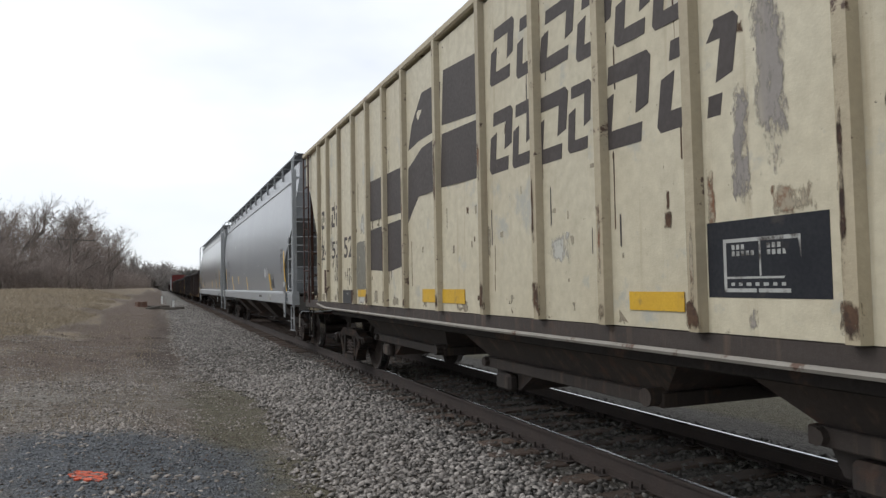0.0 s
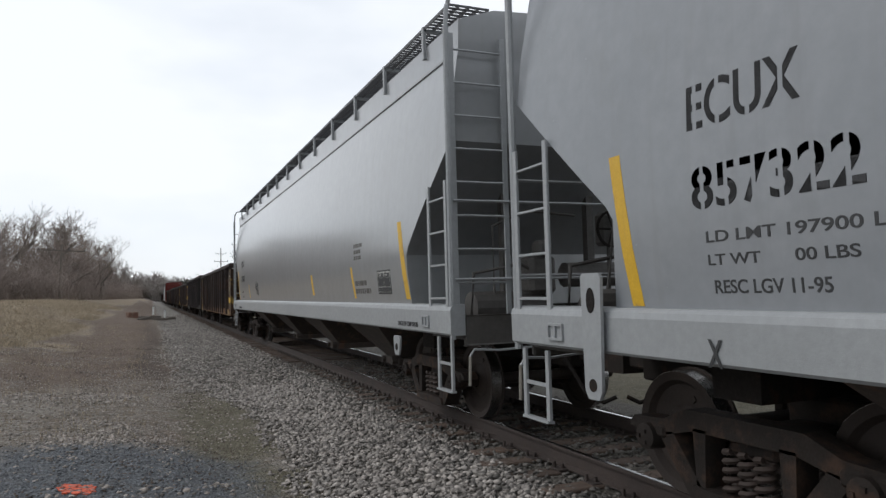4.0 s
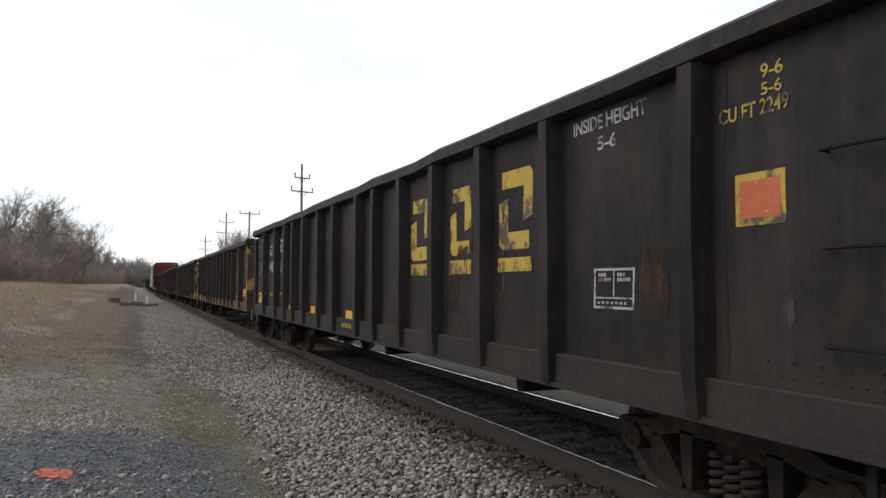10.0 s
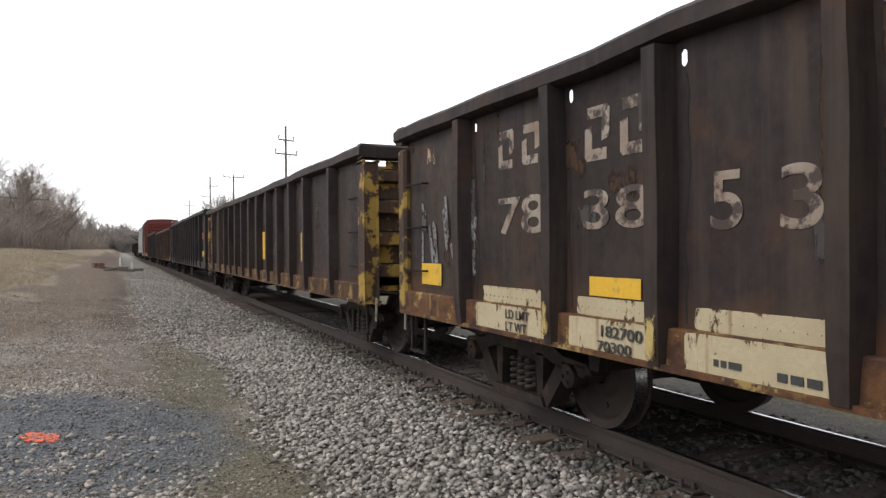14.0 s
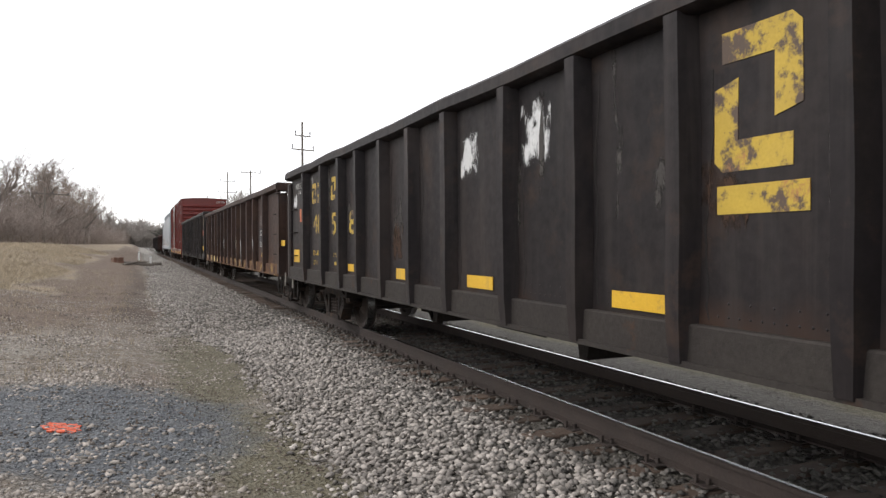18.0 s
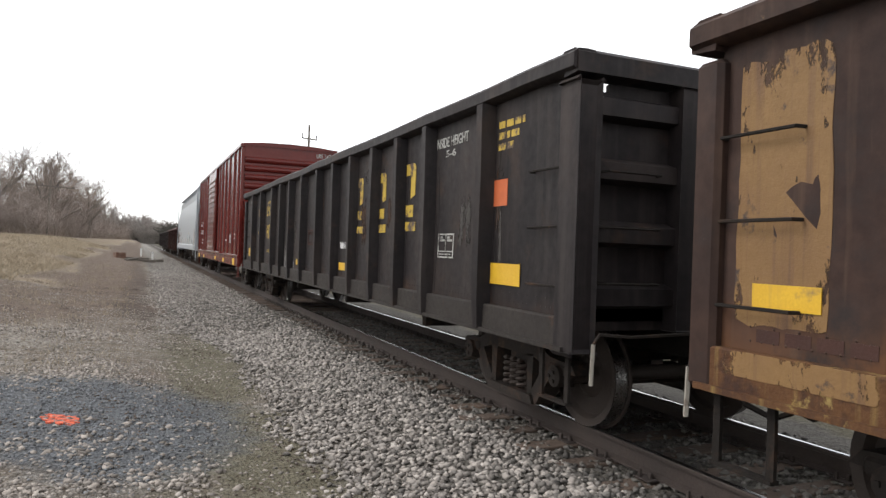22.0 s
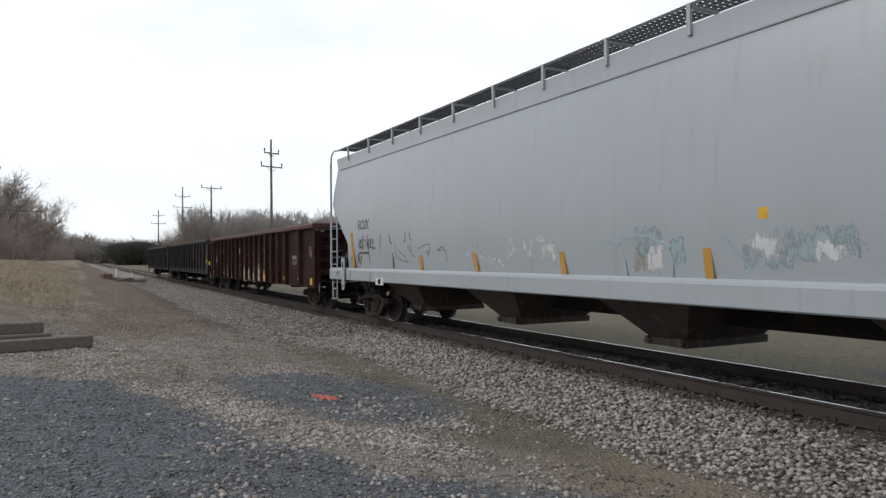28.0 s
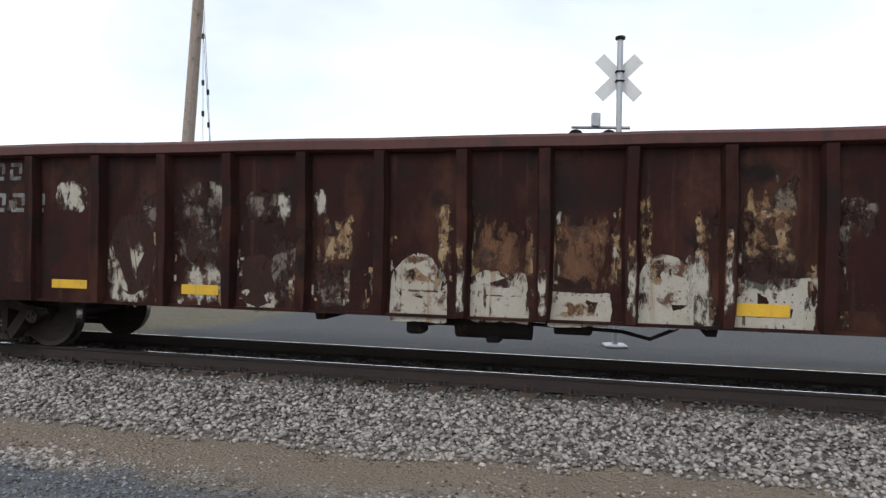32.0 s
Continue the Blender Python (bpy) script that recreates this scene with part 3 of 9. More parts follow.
def lettering(parent, text, size, x, y, z, mat, turn=FACE_NEAR, width=None, name="lettering"):
    """Painted characters, from the left edge y on the base line z, 2 mm thick."""
    cu = bpy.data.curves.new("text", "FONT")
    cu.body, cu.size, cu.extrude, cu.offset = text, size, 0.0015, 0.012 * size
    tmp = new("text", cu)
    bpy.context.view_layer.update()
    me = bpy.data.meshes.new_from_object(tmp.evaluated_get(bpy.context.evaluated_depsgraph_get()))
    bpy.data.objects.remove(tmp)
    xs = [v.co.x for v in me.vertices]
    fit = width / (max(xs) - min(xs)) if width else 1.0
    for v in me.vertices:
        v.co.x *= fit
    me.transform(turn)
    me.materials.clear()
    me.materials.append(None)
    if size < 0.2:
        return part(name, me, mat, parent, pose(x - 0.005 if turn is FACE_NEAR else x, y, z))
    # large characters: each one a part of its own
    root = list(range(len(me.vertices)))

    def top_of(i):
        while root[i] != i:
            i = root[i]
        return i

    for p in me.polygons:
        a = top_of(p.vertices[0])
        for i in p.vertices:
            root[top_of(i)] = a
    sets = collections.defaultdict(list)
    for p in me.polygons:
        sets[top_of(p.vertices[0])].append(p)
    for faces in sets.values():
        s, at = Shape(), {}
        for p in faces:
            for i in p.vertices:
                if i not in at:
                    at[i] = len(s.v)
                    s.v.append(tuple(me.vertices[i].co))
            s.f.append(tuple(at[i] for i in p.vertices))
        stencil = s.mesh("painted_character")
        if x < -1.62 or "covered_hopper" not in parent.name:
            part("painted_character", stencil, mat, parent, pose(x - 0.005, y, z))
            continue
        ys = [v[1] for v in s.v]
        mid = (min(ys) + max(ys)) / 2
        cut = bmesh.new()      # on the smooth hoppers the stencil's bridge leaves an upright gap through each character
        cut.from_mesh(stencil)
        for off in (-0.045 * size, 0.045 * size):
            bmesh.ops.bisect_plane(cut, geom=[*cut.verts, *cut.edges, *cut.faces], plane_co=(0, mid + off, 0), plane_no=(0, 1, 0))
        bmesh.ops.delete(cut, geom=[f for f in cut.faces if abs(f.calc_center_median().y - mid) < 0.044 * size], context="FACES")
        cut.to_mesh(stencil)
        cut.free()
        part("painted_character", stencil, mat, parent, pose(x - 0.005, y, z))


def print_lines(parent, x, y, z, w, h, mat, rows=4, seed=1, name="small_print"):
    """Lines of small stencilled print too worn to read, as short bars."""
    rng, s = random.Random(seed), Shape()
    step = h / rows
    for r in range(rows):
        a, top, end = y, z + h - r * step, y - w * rng.uniform(0.65, 1.0)
        while a > end + 0.04:
            ww = min(rng.uniform(0.5, 1.6) * step, a - end)
            s.box(x - 0.002, x + 0.002, a - ww, a, top - step * 0.62, top)
            a -= ww + step * 0.3
    return part(name, s, mat, parent)


def bars(parent, x, y, z, w, h, mat, count=1, gap=0.0, name="marking", slant=0.0):
    """Plain bars in place of marks that carry a name or cannot be read; they run towards the front."""
    s = Shape()
    for i in range(count):
        a = y - i * (w + gap)
        s.prism([(a, z), (a - w, z), (a - w - slant, z + h), (a - slant, z + h)], x - 0.0035, x + 0.002, "x")
    return part(name, s, mat, parent)


def blocks(parent, x, y, z, w, h, mat, count=1, gap=0.0, name="marking", slant=0.0):
    """Plain bracket shapes, two to each place, where large painted letters of a name stand."""
    t = min(0.30 * w, 0.22 * h)
    for i in range(count):
        a = y - i * (w + gap)

        def at(u, v):
            return (a - u - slant * v / h, z + v)

        c = 0.35 * t
        for bent in ([at(c, 0), at(w * 0.9, 0), at(w * 0.9, t), at(t, t), at(t, h * 0.66), at(0, h * 0.60), at(0, c)], [at(w - c, h), at(w * 0.1, h), at(w * 0.1, h - t), at(w - t, h - t), at(w - t, h * 0.34), at(w, h * 0.40), at(w, h - c)]):
            part(name, Shape().prism(bent, x - 0.0035, x + 0.002, "x"), mat, parent)


def frame_mark(parent, x, y, z, w, h, mat, name="stencil_panel"):
    """An outlined stencil panel with a middle rule."""
    s, b = Shape(), min(0.026, 0.04 * w)
    for a0, a1, c0, c1 in ((0, w * 0.44, 0, b), (w * 0.47, w, 0, b), (0, w, h - b, h), (0, b, b, h - b), (w - b, w, b, h - b), (w / 2 - b * 0.3, w / 2 + b * 0.3, h * 0.30, h - b), (b, w - b, h * 0.25, h * 0.29)):
        s.box(x - 0.003, x + 0.002, y - a1, y - a0, z + c0, z + c1)
    for left in (0.10, 0.57):      # rows of small figures too worn to read
        for row, n in ((0.84, 3), (0.72, 5)):
            for q in range(n):
                a0 = w * (left + 0.02 + 0.065 * q)
                s.box(x - 0.003, x + 0.002, y - a0 - 0.042 * w, y - a0, z + h * (row - 0.045), z + h * (row + 0.045))
    for q in range(9):
        a0 = w * (0.10 + 0.075 * q + 0.03 * (q % 3))
        s.box(x - 0.003, x + 0.002, y - a0 - 0.05 * w, y - a0, z + h * 0.12, z + h * 0.18)
    return part(name, s, mat, parent)


def scrawl(parent, x, y, z, w, h, mat, seed, strokes=5, r=0.02, name="spray_marking"):
    """A loose spray-painted tangle of strokes, without letters."""
    rng = random.Random(seed)
    level = 0
    for i in range(strokes):
        s = Shape()
        a = y - w * (i + rng.uniform(0.1, 0.5)) / strokes
        raw = [(a - rng.uniform(-0.35, 0.75) * w / strokes, z + h * rng.random()) for _ in range(5)]
        raw = [raw[0], *raw, raw[-1]]
        pts = []
        for p0, p1, p2, p3 in zip(raw, raw[1:], raw[2:], raw[3:]):
            for q in range(5):
                t = q / 5
                pts.append(tuple(0.5 * (2 * b1 + (c - a1) * t + (2 * a1 - 5 * b1 + 4 * c - d1) * t * t + (3 * b1 - a1 - 3 * c + d1) * t ** 3) for a1, b1, c, d1 in zip(p0, p1, p2, p3)))
        for (y0, z0), (y1, z1) in zip(pts, pts[1:]):
            d = Vector((y1 - y0, z1 - z0))
            if d.length < 1e-4:
                continue
            d = d.normalized() * r
            level += 1
            s.prism([(y0 - d.y, z0 + d.x), (y0 + d.y, z0 - d.x), (y1 + d.y, z1 - d.x), (y1 - d.y, z1 + d.x)], x - 0.001 - 0.00003 * level, x + 0.001, "x")
        part(name, s, flaked(mat, 0.0), parent)


# ---- ground ----
XC = 0.7535          # centre line of the track; the near rail's head lies over x = 0
WHEEL_R = 0.457


def smooth(a, b, v):
    t = min(max((v - a) / (b - a), 0.0), 1.0)
    return t * t * (3 - 2 * t)


def ground_z(x, y):
    d = abs(x - XC)
    base = -0.40
    z = base + 0.188 * (1 - smooth(1.45, 2.95, d))
    lot = min(max((-2.9 - x) / 4.4, 0.0), 1.0)
    edge = -5.2 + 0.012 * max(y, 0.0)
    bank = smooth(0.0, 9.0, edge - x) * smooth(9.0, 30.0, y)
    z += (0.38 - 0.12 * smooth(3.0, -4.0, y)) * lot * smooth(42.0, 16.0, y) * smooth(-25, 0, y) + (1.5 + 0.45 * smooth(28, 70, y)) * bank
    z += 0.55 * smooth(35, 62, y) * smooth(1.5, 6.0, -x) * smooth(14, 3, -x)
    if x > 4:
        z += -0.15 * smooth(4, 9, x) + 0.9 * smooth(25, 60, x)
    z += 0.05 * (noise.noise((x * 0.35, y * 0.35, 0)) + 0.6 * noise.noise((x * 1.3, y * 1.3, 3)) + (0.5 * noise.noise((x * 3.1, y * 3.1, 5)) if -9 < y < 24 else 0.0)) * smooth(1.6, 3.2, d)
    return z


def spaced(lo, hi, a, b, step, grow=1.22):
    out, v, s = list(np.arange(a, b + 1e-6, step)), a, step
    while v > lo:
        s = min(s * grow, 60)
        v -= s
        out.insert(0, v)
    v, s = out[-1], step
    while v < hi:
        s = min(s * grow, 60)
        v += s
        out.append(v)
    return [float(q) for q in out]


def drive_edge(y):
    pts = ((-60, -3.9), (-6, -3.7), (-0.7, -3.75), (1.2, -3.35), (2.8, -3.6), (3.7, -4.8), (5.6, -5.8), (7.5, -6.3), (9.0, -6.9), (10.0, -8.2), (11.2, -12.0))
    return float(np.interp(y, [p[0] for p in pts], [p[1] for p in pts]))


def zones(x, y):
    """How far a place is blue crushed stone, bare dirt, grass, asphalt, green-grey soil or clean ballast."""
    n1 = noise.noise((x * 0.9, y * 0.9, 7)) * 0.35 + noise.noise((x * 3, y * 3, 5)) * 0.14
    patch = 1.0 - math.hypot((x + 4.2 + 0.14 * (y - 8)) / 1.42, (y - 7.75) / 2.2) + n1 * 0.8
    drive = (drive_edge(y) - x + n1 * 1.2) if y < 11 else -1.0
    blue = max(smooth(-0.25, 0.35, patch) * 0.85, smooth(-0.25, 0.35, drive) if y < 11 else 0.0)
    dirt = smooth(0.0, 0.8, 1.25 - abs(x + 2.95 - 0.1 * max(2 - y, 0) + n1) / (0.75 + 0.03 * max(y, 0))) * smooth(6.5, 3.0, y)
    n3 = noise.noise((x * 0.33, y * 0.2, 17)) + 0.5 * noise.noise((x * 1.1, y * 0.7, 19))
    grass = smooth(0.0, 2.2, -6.9 + 0.004 * y - x + n1 * 4 + n3 * 2.0) * smooth(17.0, 27.0, y + n1 * 6 + n3 * 6) * (0.55 + 0.45 * smooth(-0.5, 0.2, n3))
    n2 = noise.noise((x * 0.55, y * 0.16, 11)) + 0.5 * noise.noise((x * 1.6, y * 0.6, 13))
    soil = smooth(12.0, 19.0, y + n1 * 7) * smooth(-2.8, -4.0, x + n1 * 1.5) * (1 - grass) * 0.95
    soil = max(soil, smooth(0.05, 0.45, n2 - abs(x + 3.2 - 0.01 * y) * 0.25) * smooth(7.0, 12.0, y) * 0.95)
    green = smooth(3.2, 4.0, x + n1) + 0.95 * smooth(1.0, 0.3, abs(x + 2.75 + n1 * 2.0)) * smooth(20, 12, y + n1 * 8) * smooth(2.6, 5.0, y + n1 * 2)
    road = smooth(4.0, 4.6, x + n1 * 0.2) * smooth(6.2, 4.6, y + n1) if x > 0 else 0.0
    wide = 0.95 * smooth(10.0, 21.0, y)
    ballast = smooth(-2.35, -1.9, x + wide + n1 * 0.7) * smooth(4.0, 3.4, x + n1 * 0.6)
    strip = smooth(0.75, 0.15, abs(x + 3.8 + n1 * 1.3 + 0.25 * noise.noise((0.0, y * 0.3, 3)))) * smooth(13.5, 17.5, y + n1 * 5) * smooth(66.0, 40.0, y) * (0.6 + 0.4 * smooth(-0.3, 0.2, n2)) * (1 - ballast)
    pale = ballast * smooth(16.0, 34.0, y) * smooth(-0.5, -1.1, x + n1 * 0.3)
    return blue, dirt * (1 - blue), grass, min(road, 1.0), min(green, 1.0), ballast, soil * (1 - blue), pale, strip


gx, gy = spaced(-900, 900, -10.5, 5.4, 0.17), spaced(-500, 1600, -9.0, 22.0, 0.17)
gv = [(x, y, ground_z(x, y)) for y in gy for x in gx]
nx = len(gx)
gf = [(j * nx + i, j * nx + i + 1, (j + 1) * nx + i + 1, (j + 1) * nx + i) for j in range(len(gy) - 1) for i in range(nx - 1)]
g_me = bpy.data.meshes.new("ground")
g_me.from_pydata(gv, [], gf)
g_me.polygons.foreach_set("use_smooth", [True] * len(gf))
zone = np.array([zones(p[0], p[1]) for p in gv])
for k, key in enumerate(("blue", "dirt", "grass", "road", "green", "ballast", "soil", "pale", "strip")):
    at = g_me.attributes.new(key, "FLOAT", "POINT")
    at.data.foreach_set("value", zone[:, k].astype(np.float32))


def ground_material():
    m = bpy.data.materials.new("gravel_lot_and_ground")
    m.use_nodes = True
    n, l = m.node_tree.nodes, m.node_tree.links
    p = n["Principled BSDF"]
    p.inputs["Roughness"].default_value, p.inputs["Specular IOR Level"].default_value = 0.95, 0.2
    co = n.new("ShaderNodeTexCoord").outputs["Object"]

    def tex(s, d=6.0, kind="ShaderNodeTexNoise"):
        t = n.new(kind)
        t.inputs["Scale"].default_value = s
        if kind == "ShaderNodeTexNoise":
            t.inputs["Detail"].default_value, t.inputs["Roughness"].default_value = d, 0.65
        l.new(co, t.inputs["Vector"])
        return t

    def remap(v, a, b, c=0.0, d=1.0):
        r = n.new("ShaderNodeMapRange")
        for key, val in (("From Min", a), ("From Max", b), ("To Min", c), ("To Max", d)):
            r.inputs[key].default_value = val
        l.new(v, r.inputs["Value"])
        return r.outputs["Result"]

    def mix(fac, c1, c2):
        x = n.new("ShaderNodeMix")
        x.data_type = "RGBA"
        l.new(fac, x.inputs["Factor"])
        for key, c in (("A", c1), ("B", c2)):
            if isinstance(c, tuple):
                x.inputs[key].default_value = (*c, 1)
            else:
                l.new(c, x.inputs[key])
        return x.outputs["Result"]

    big, mid, fine = tex(0.45).outputs["Fac"], tex(3.0).outputs["Fac"], tex(40.0, 4.0).outputs["Fac"]
    peb = tex(26.0, kind="ShaderNodeTexVoronoi")
    peb_v = n.new("ShaderNodeSeparateColor")
    l.new(peb.outputs["Color"], peb_v.inputs["Color"])
    peb_r = peb_v.outputs["Red"]

    def two(a, b, lo=0.35, hi=0.65):
        return mix(remap(mid, lo, hi), a, b)

    def pebbled(c, dark, light):
        return mix(remap(peb_r, 0.0, 1.0), mix(remap(fine, 0.3, 0.7), c, dark), mix(remap(fine, 0.3, 0.7), c, light))

    def key(name, lo=0.12, hi=0.88):
        a, s = n.new("ShaderNodeAttribute"), n.new("ShaderNodeMath")
        a.attribute_name = name
        s.operation = "MULTIPLY_ADD"
        l.new(remap(tex(7.0, 8.0).outputs["Fac"], 0.2, 0.8, -0.35, 0.35), s.inputs[0])
        s.inputs[1].default_value = 0.8
        l.new(a.outputs["Fac"], s.inputs[2])
        return remap(s.outputs["Value"], lo, hi)

    clod = tex(9.0, 8.0).outputs["Fac"]
    col = pebbled(mix(remap(big, 0.42, 0.58), (0.138, 0.110, 0.084), (0.268, 0.246, 0.212)), (0.091, 0.073, 0.057), (0.378, 0.354, 0.317))
    col = mix(remap(mid, 0.50, 0.62), col, mix(remap(fine, 0.35, 0.7), (0.128, 0.101, 0.077), (0.201, 0.168, 0.134)))
    col = mix(remap(clod, 0.56, 0.66), col, (0.091, 0.073, 0.057))
    col = mix(remap(clod, 0.40, 0.30), col, (0.329, 0.305, 0.268))
    col = mix(key("soil"), col, pebbled(mix(remap(mid, 0.35, 0.65), (0.158, 0.116, 0.089), (0.094, 0.068, 0.053)), (0.066, 0.048, 0.038), (0.235, 0.190, 0.150)))
    col = mix(key("strip"), col, pebbled(two((0.072, 0.054, 0.043), (0.100, 0.076, 0.060)), (0.045, 0.034, 0.028), (0.150, 0.122, 0.100)))
    col = mix(key("grass"), col, pebbled(mix(remap(mid, 0.35, 0.65), (0.275, 0.220, 0.155), (0.205, 0.160, 0.112)), (0.14, 0.105, 0.075), (0.36, 0.30, 0.22)))
    col = mix(key("dirt"), col, mix(remap(fine, 0.3, 0.7), (0.244, 0.198, 0.151), (0.177, 0.142, 0.107)))
    col = mix(key("green"), col, pebbled(two((0.112, 0.097, 0.064), (0.154, 0.135, 0.093)), (0.073, 0.065, 0.043), (0.207, 0.193, 0.150)))
    col = mix(key("blue"), col, pebbled((0.104, 0.110, 0.118), (0.055, 0.059, 0.065), (0.201, 0.210, 0.222)))
    # Ground below the stones is darkened: shade of the gaps put into the colour.
    col = mix(key("ballast"), col, pebbled(two((0.079, 0.071, 0.060), (0.116, 0.106, 0.093)), (0.055, 0.049, 0.041), (0.183, 0.171, 0.152)))
    col = mix(key("pale"), col, pebbled(two((0.175, 0.162, 0.143), (0.225, 0.210, 0.188)), (0.105, 0.096, 0.083), (0.330, 0.312, 0.284)))
    col = mix(key("road"), col, mix(remap(fine, 0.3, 0.7), (0.080, 0.083, 0.087), (0.115, 0.118, 0.122)))
    l.new(col, p.inputs["Base Color"])
    bp, hm = n.new("ShaderNodeBump"), n.new("ShaderNodeMath")
    hm.operation = "ADD"
    l.new(peb.outputs["Distance"], hm.inputs[0])
    l.new(fine, hm.inputs[1])
    bp.inputs["Strength"].default_value, bp.inputs["Distance"].default_value = 0.9, 0.045
    l.new(hm.outputs["Value"], bp.inputs["Height"])
    l.new(bp.outputs["Normal"], p.inputs["Normal"])
    return m


g_me.materials.append(ground_material())
ground = tagged(new("ground", g_me), "tan gravel lot with crushed stone, dirt and dry grass bank", "ground", kind="structure")


# ---- loose stones, each a small chipped block, joined by kind ----
def stones(name, label, category, spots, mat, lo, hi, seed, plain=False):
    """spots: rows of x, y, z. Each stone is a squashed, turned, chipped octahedron-like block."""
    rng = np.random.default_rng(seed)
    k = len(spots)
    base = np.array([(1, 0, 0), (-1, 0, 0), (0, 1, 0), (0, -1, 0), (0, 0, 1), (0, 0, -1), (.62, .62, .45), (-.62, .62, -.4), (.62, -.62, -.4), (-.62, -.62, .45)])
    tri = np.array([(0, 6, 4), (6, 2, 4), (2, 1, 4), (1, 9, 4), (9, 3, 4), (3, 0, 4), (0, 2, 6), (0, 5, 2), (2, 5, 7), (2, 7, 1), (7, 5, 1), (1, 5, 3), (1, 3, 9), (3, 5, 8), (3, 8, 0), (8, 5, 0)])
    if plain:      # small chips: eight sides are enough
        base = base[:6]
        tri = np.array([(0, 2, 4), (2, 1, 4), (1, 3, 4), (3, 0, 4), (2, 0, 5), (1, 2, 5), (3, 1, 5), (0, 3, 5)])
    nv = len(base)
    v = base[None] * rng.uniform(0.72, 1.2, (k, nv, 3))
    v *= (rng.uniform(lo, hi, (k, 1, 1)) * rng.uniform(0.7, 1.25, (k, 1, 3)))
    v[..., 2] *= 0.62
    a, b = rng.uniform(0, 6.283, k), rng.normal(0, 0.35, k)
    ca, sa, cb, sb = np.cos(a)[:, None], np.sin(a)[:, None], np.cos(b)[:, None], np.sin(b)[:, None]
    x, y, z = v[..., 0], v[..., 1] * cb - v[..., 2] * sb, v[..., 1] * sb + v[..., 2] * cb
    v = np.stack([x * ca - y * sa, x * sa + y * ca, z], -1) + np.asarray(spots)[:, None, :]
    f = (tri[None] + (np.arange(k) * nv)[:, None, None]).reshape(-1, 3)
    me = bpy.data.meshes.new(name)
    me.vertices.add(k * nv)
    me.vertices.foreach_set("co", v.astype(np.float32).ravel())
    me.loops.add(len(f) * 3)
    me.loops.foreach_set("vertex_index", f.astype(np.int32).ravel())
    me.polygons.add(len(f))
    me.polygons.foreach_set("loop_start", np.arange(0, len(f) * 3, 3, dtype=np.int32))
    me.update(calc_edges=True)
    me.validate()
    me.materials.append(mat)
    return tagged(new(name, me), label, category, kind="stuff")


rng0 = np.random.default_rng(4)


def scatter(count, x0, x1, y0, y1, lift, keep=None, near=None):
    out = []
    while len(out) < count:
        x, y = rng0.uniform(x0, x1), rng0.uniform(y0, y1)
        if near:
            y = y0 + (y1 - y0) * rng0.random() ** near
        if keep is None or rng0.random() < keep(x, y):
            out.append((x, y, ground_z(x, y) + rng0.uniform(-0.2, 1.0) * lift))
    return out


def between_ties(x, y):
    """Stones fill the cribs; few lie on the ties."""
    return 0.85 if abs((y + 24.27) % 0.54 - 0.27) < 0.12 else 1.0


def lot_gravel(x, y):
    """Loose gravel lies in drifts, thin on bare dirt."""
    zn = zones(x, y)
    return (0.10 + 0.9 * smooth(-0.15, 0.25, noise.noise((x * 0.8, y * 0.45, 23)) + 0.4 * noise.noise((x * 2.7, y * 2.2, 29)))) * (1 - 0.85 * zn[1]) * (1 - 0.9 * zn[0]) * (1 - 0.85 * max(zn[2], zn[6])) * (1 - 0.75 * zn[4])


stones("ballast", "pale crushed limestone ballast shoulder beside the rails", "ballast",
       scatter(27000, -3.2, -0.45, -9, 15, 0.024, lambda x, y: smooth(-2.5, -1.9, x + 0.9 * smooth(10.0, 21.0, y) + 0.3 * noise.noise((x, y * 0.7, 2))))
       + scatter(13000, -3.5, -0.5, 15, 42, 0.03, lambda x, y: smooth(-3.5, -2.9, x + 0.3 * noise.noise((x, y * 0.7, 2)))) + scatter(6000, -3.4, -0.5, 42, 80, 0.03, lambda x, y: smooth(-3.5, -2.9, x)), M["stone"], 0.016, 0.043, 11)
stones("ballast", "oil-stained dark ballast between the ties", "ballast",
       scatter(16500, -0.6, 2.3, -9, 18, 0.030, between_ties) + scatter(4200, -1.25, -0.45, -9, 20, 0.03, lambda x, y: smooth(-1.3, -0.6, x) * (0.25 if abs((y + 24.27) % 0.54 - 0.27) < 0.12 else 1.0)), M["stone_dark"], 0.018, 0.040, 12)
stones("gravel", "loose pale gravel scattered over the lot", "gravel",
       scatter(34000, -8.5, -1.6, -5, 26, 0.004, lot_gravel), M["stone_lot"], 0.008, 0.026, 13, True)
stones("gravel", "large flat pale gravel chips between the stone patches", "gravel",
       scatter(3000, -6.8, -2.9, 0.5, 7.6, 0.006, lambda x, y: (0.12 + lot_gravel(x, y)) * smooth(-0.2, 0.4, noise.noise((x * 1.3, y * 1.1, 41)) + 0.1))
       + scatter(2600, -9.0, -4.0, 7.6, 15, 0.006, lot_gravel), M["stone_lot"], 0.018, 0.040, 17)
stones("dirt_crumbs", "dark clods and bark crumbs on the lot", "dirt", scatter(9000, -8.0, -1.8, -5, 30, 0.003, lambda x, y: smooth(-0.05, 0.3, noise.noise((x * 1.1, y * 0.6, 19)))), M["chip_dark"], 0.008, 0.024, 15, True)
stones("crushed_stone", "blue-grey crushed stone of the driveway", "gravel",
       scatter(36000, -9.5, -2.4, -5, 10.5, 0.006, lambda x, y: zones(x, y)[0] ** 2), M["stone_blue"], 0.010, 0.022, 14, True)

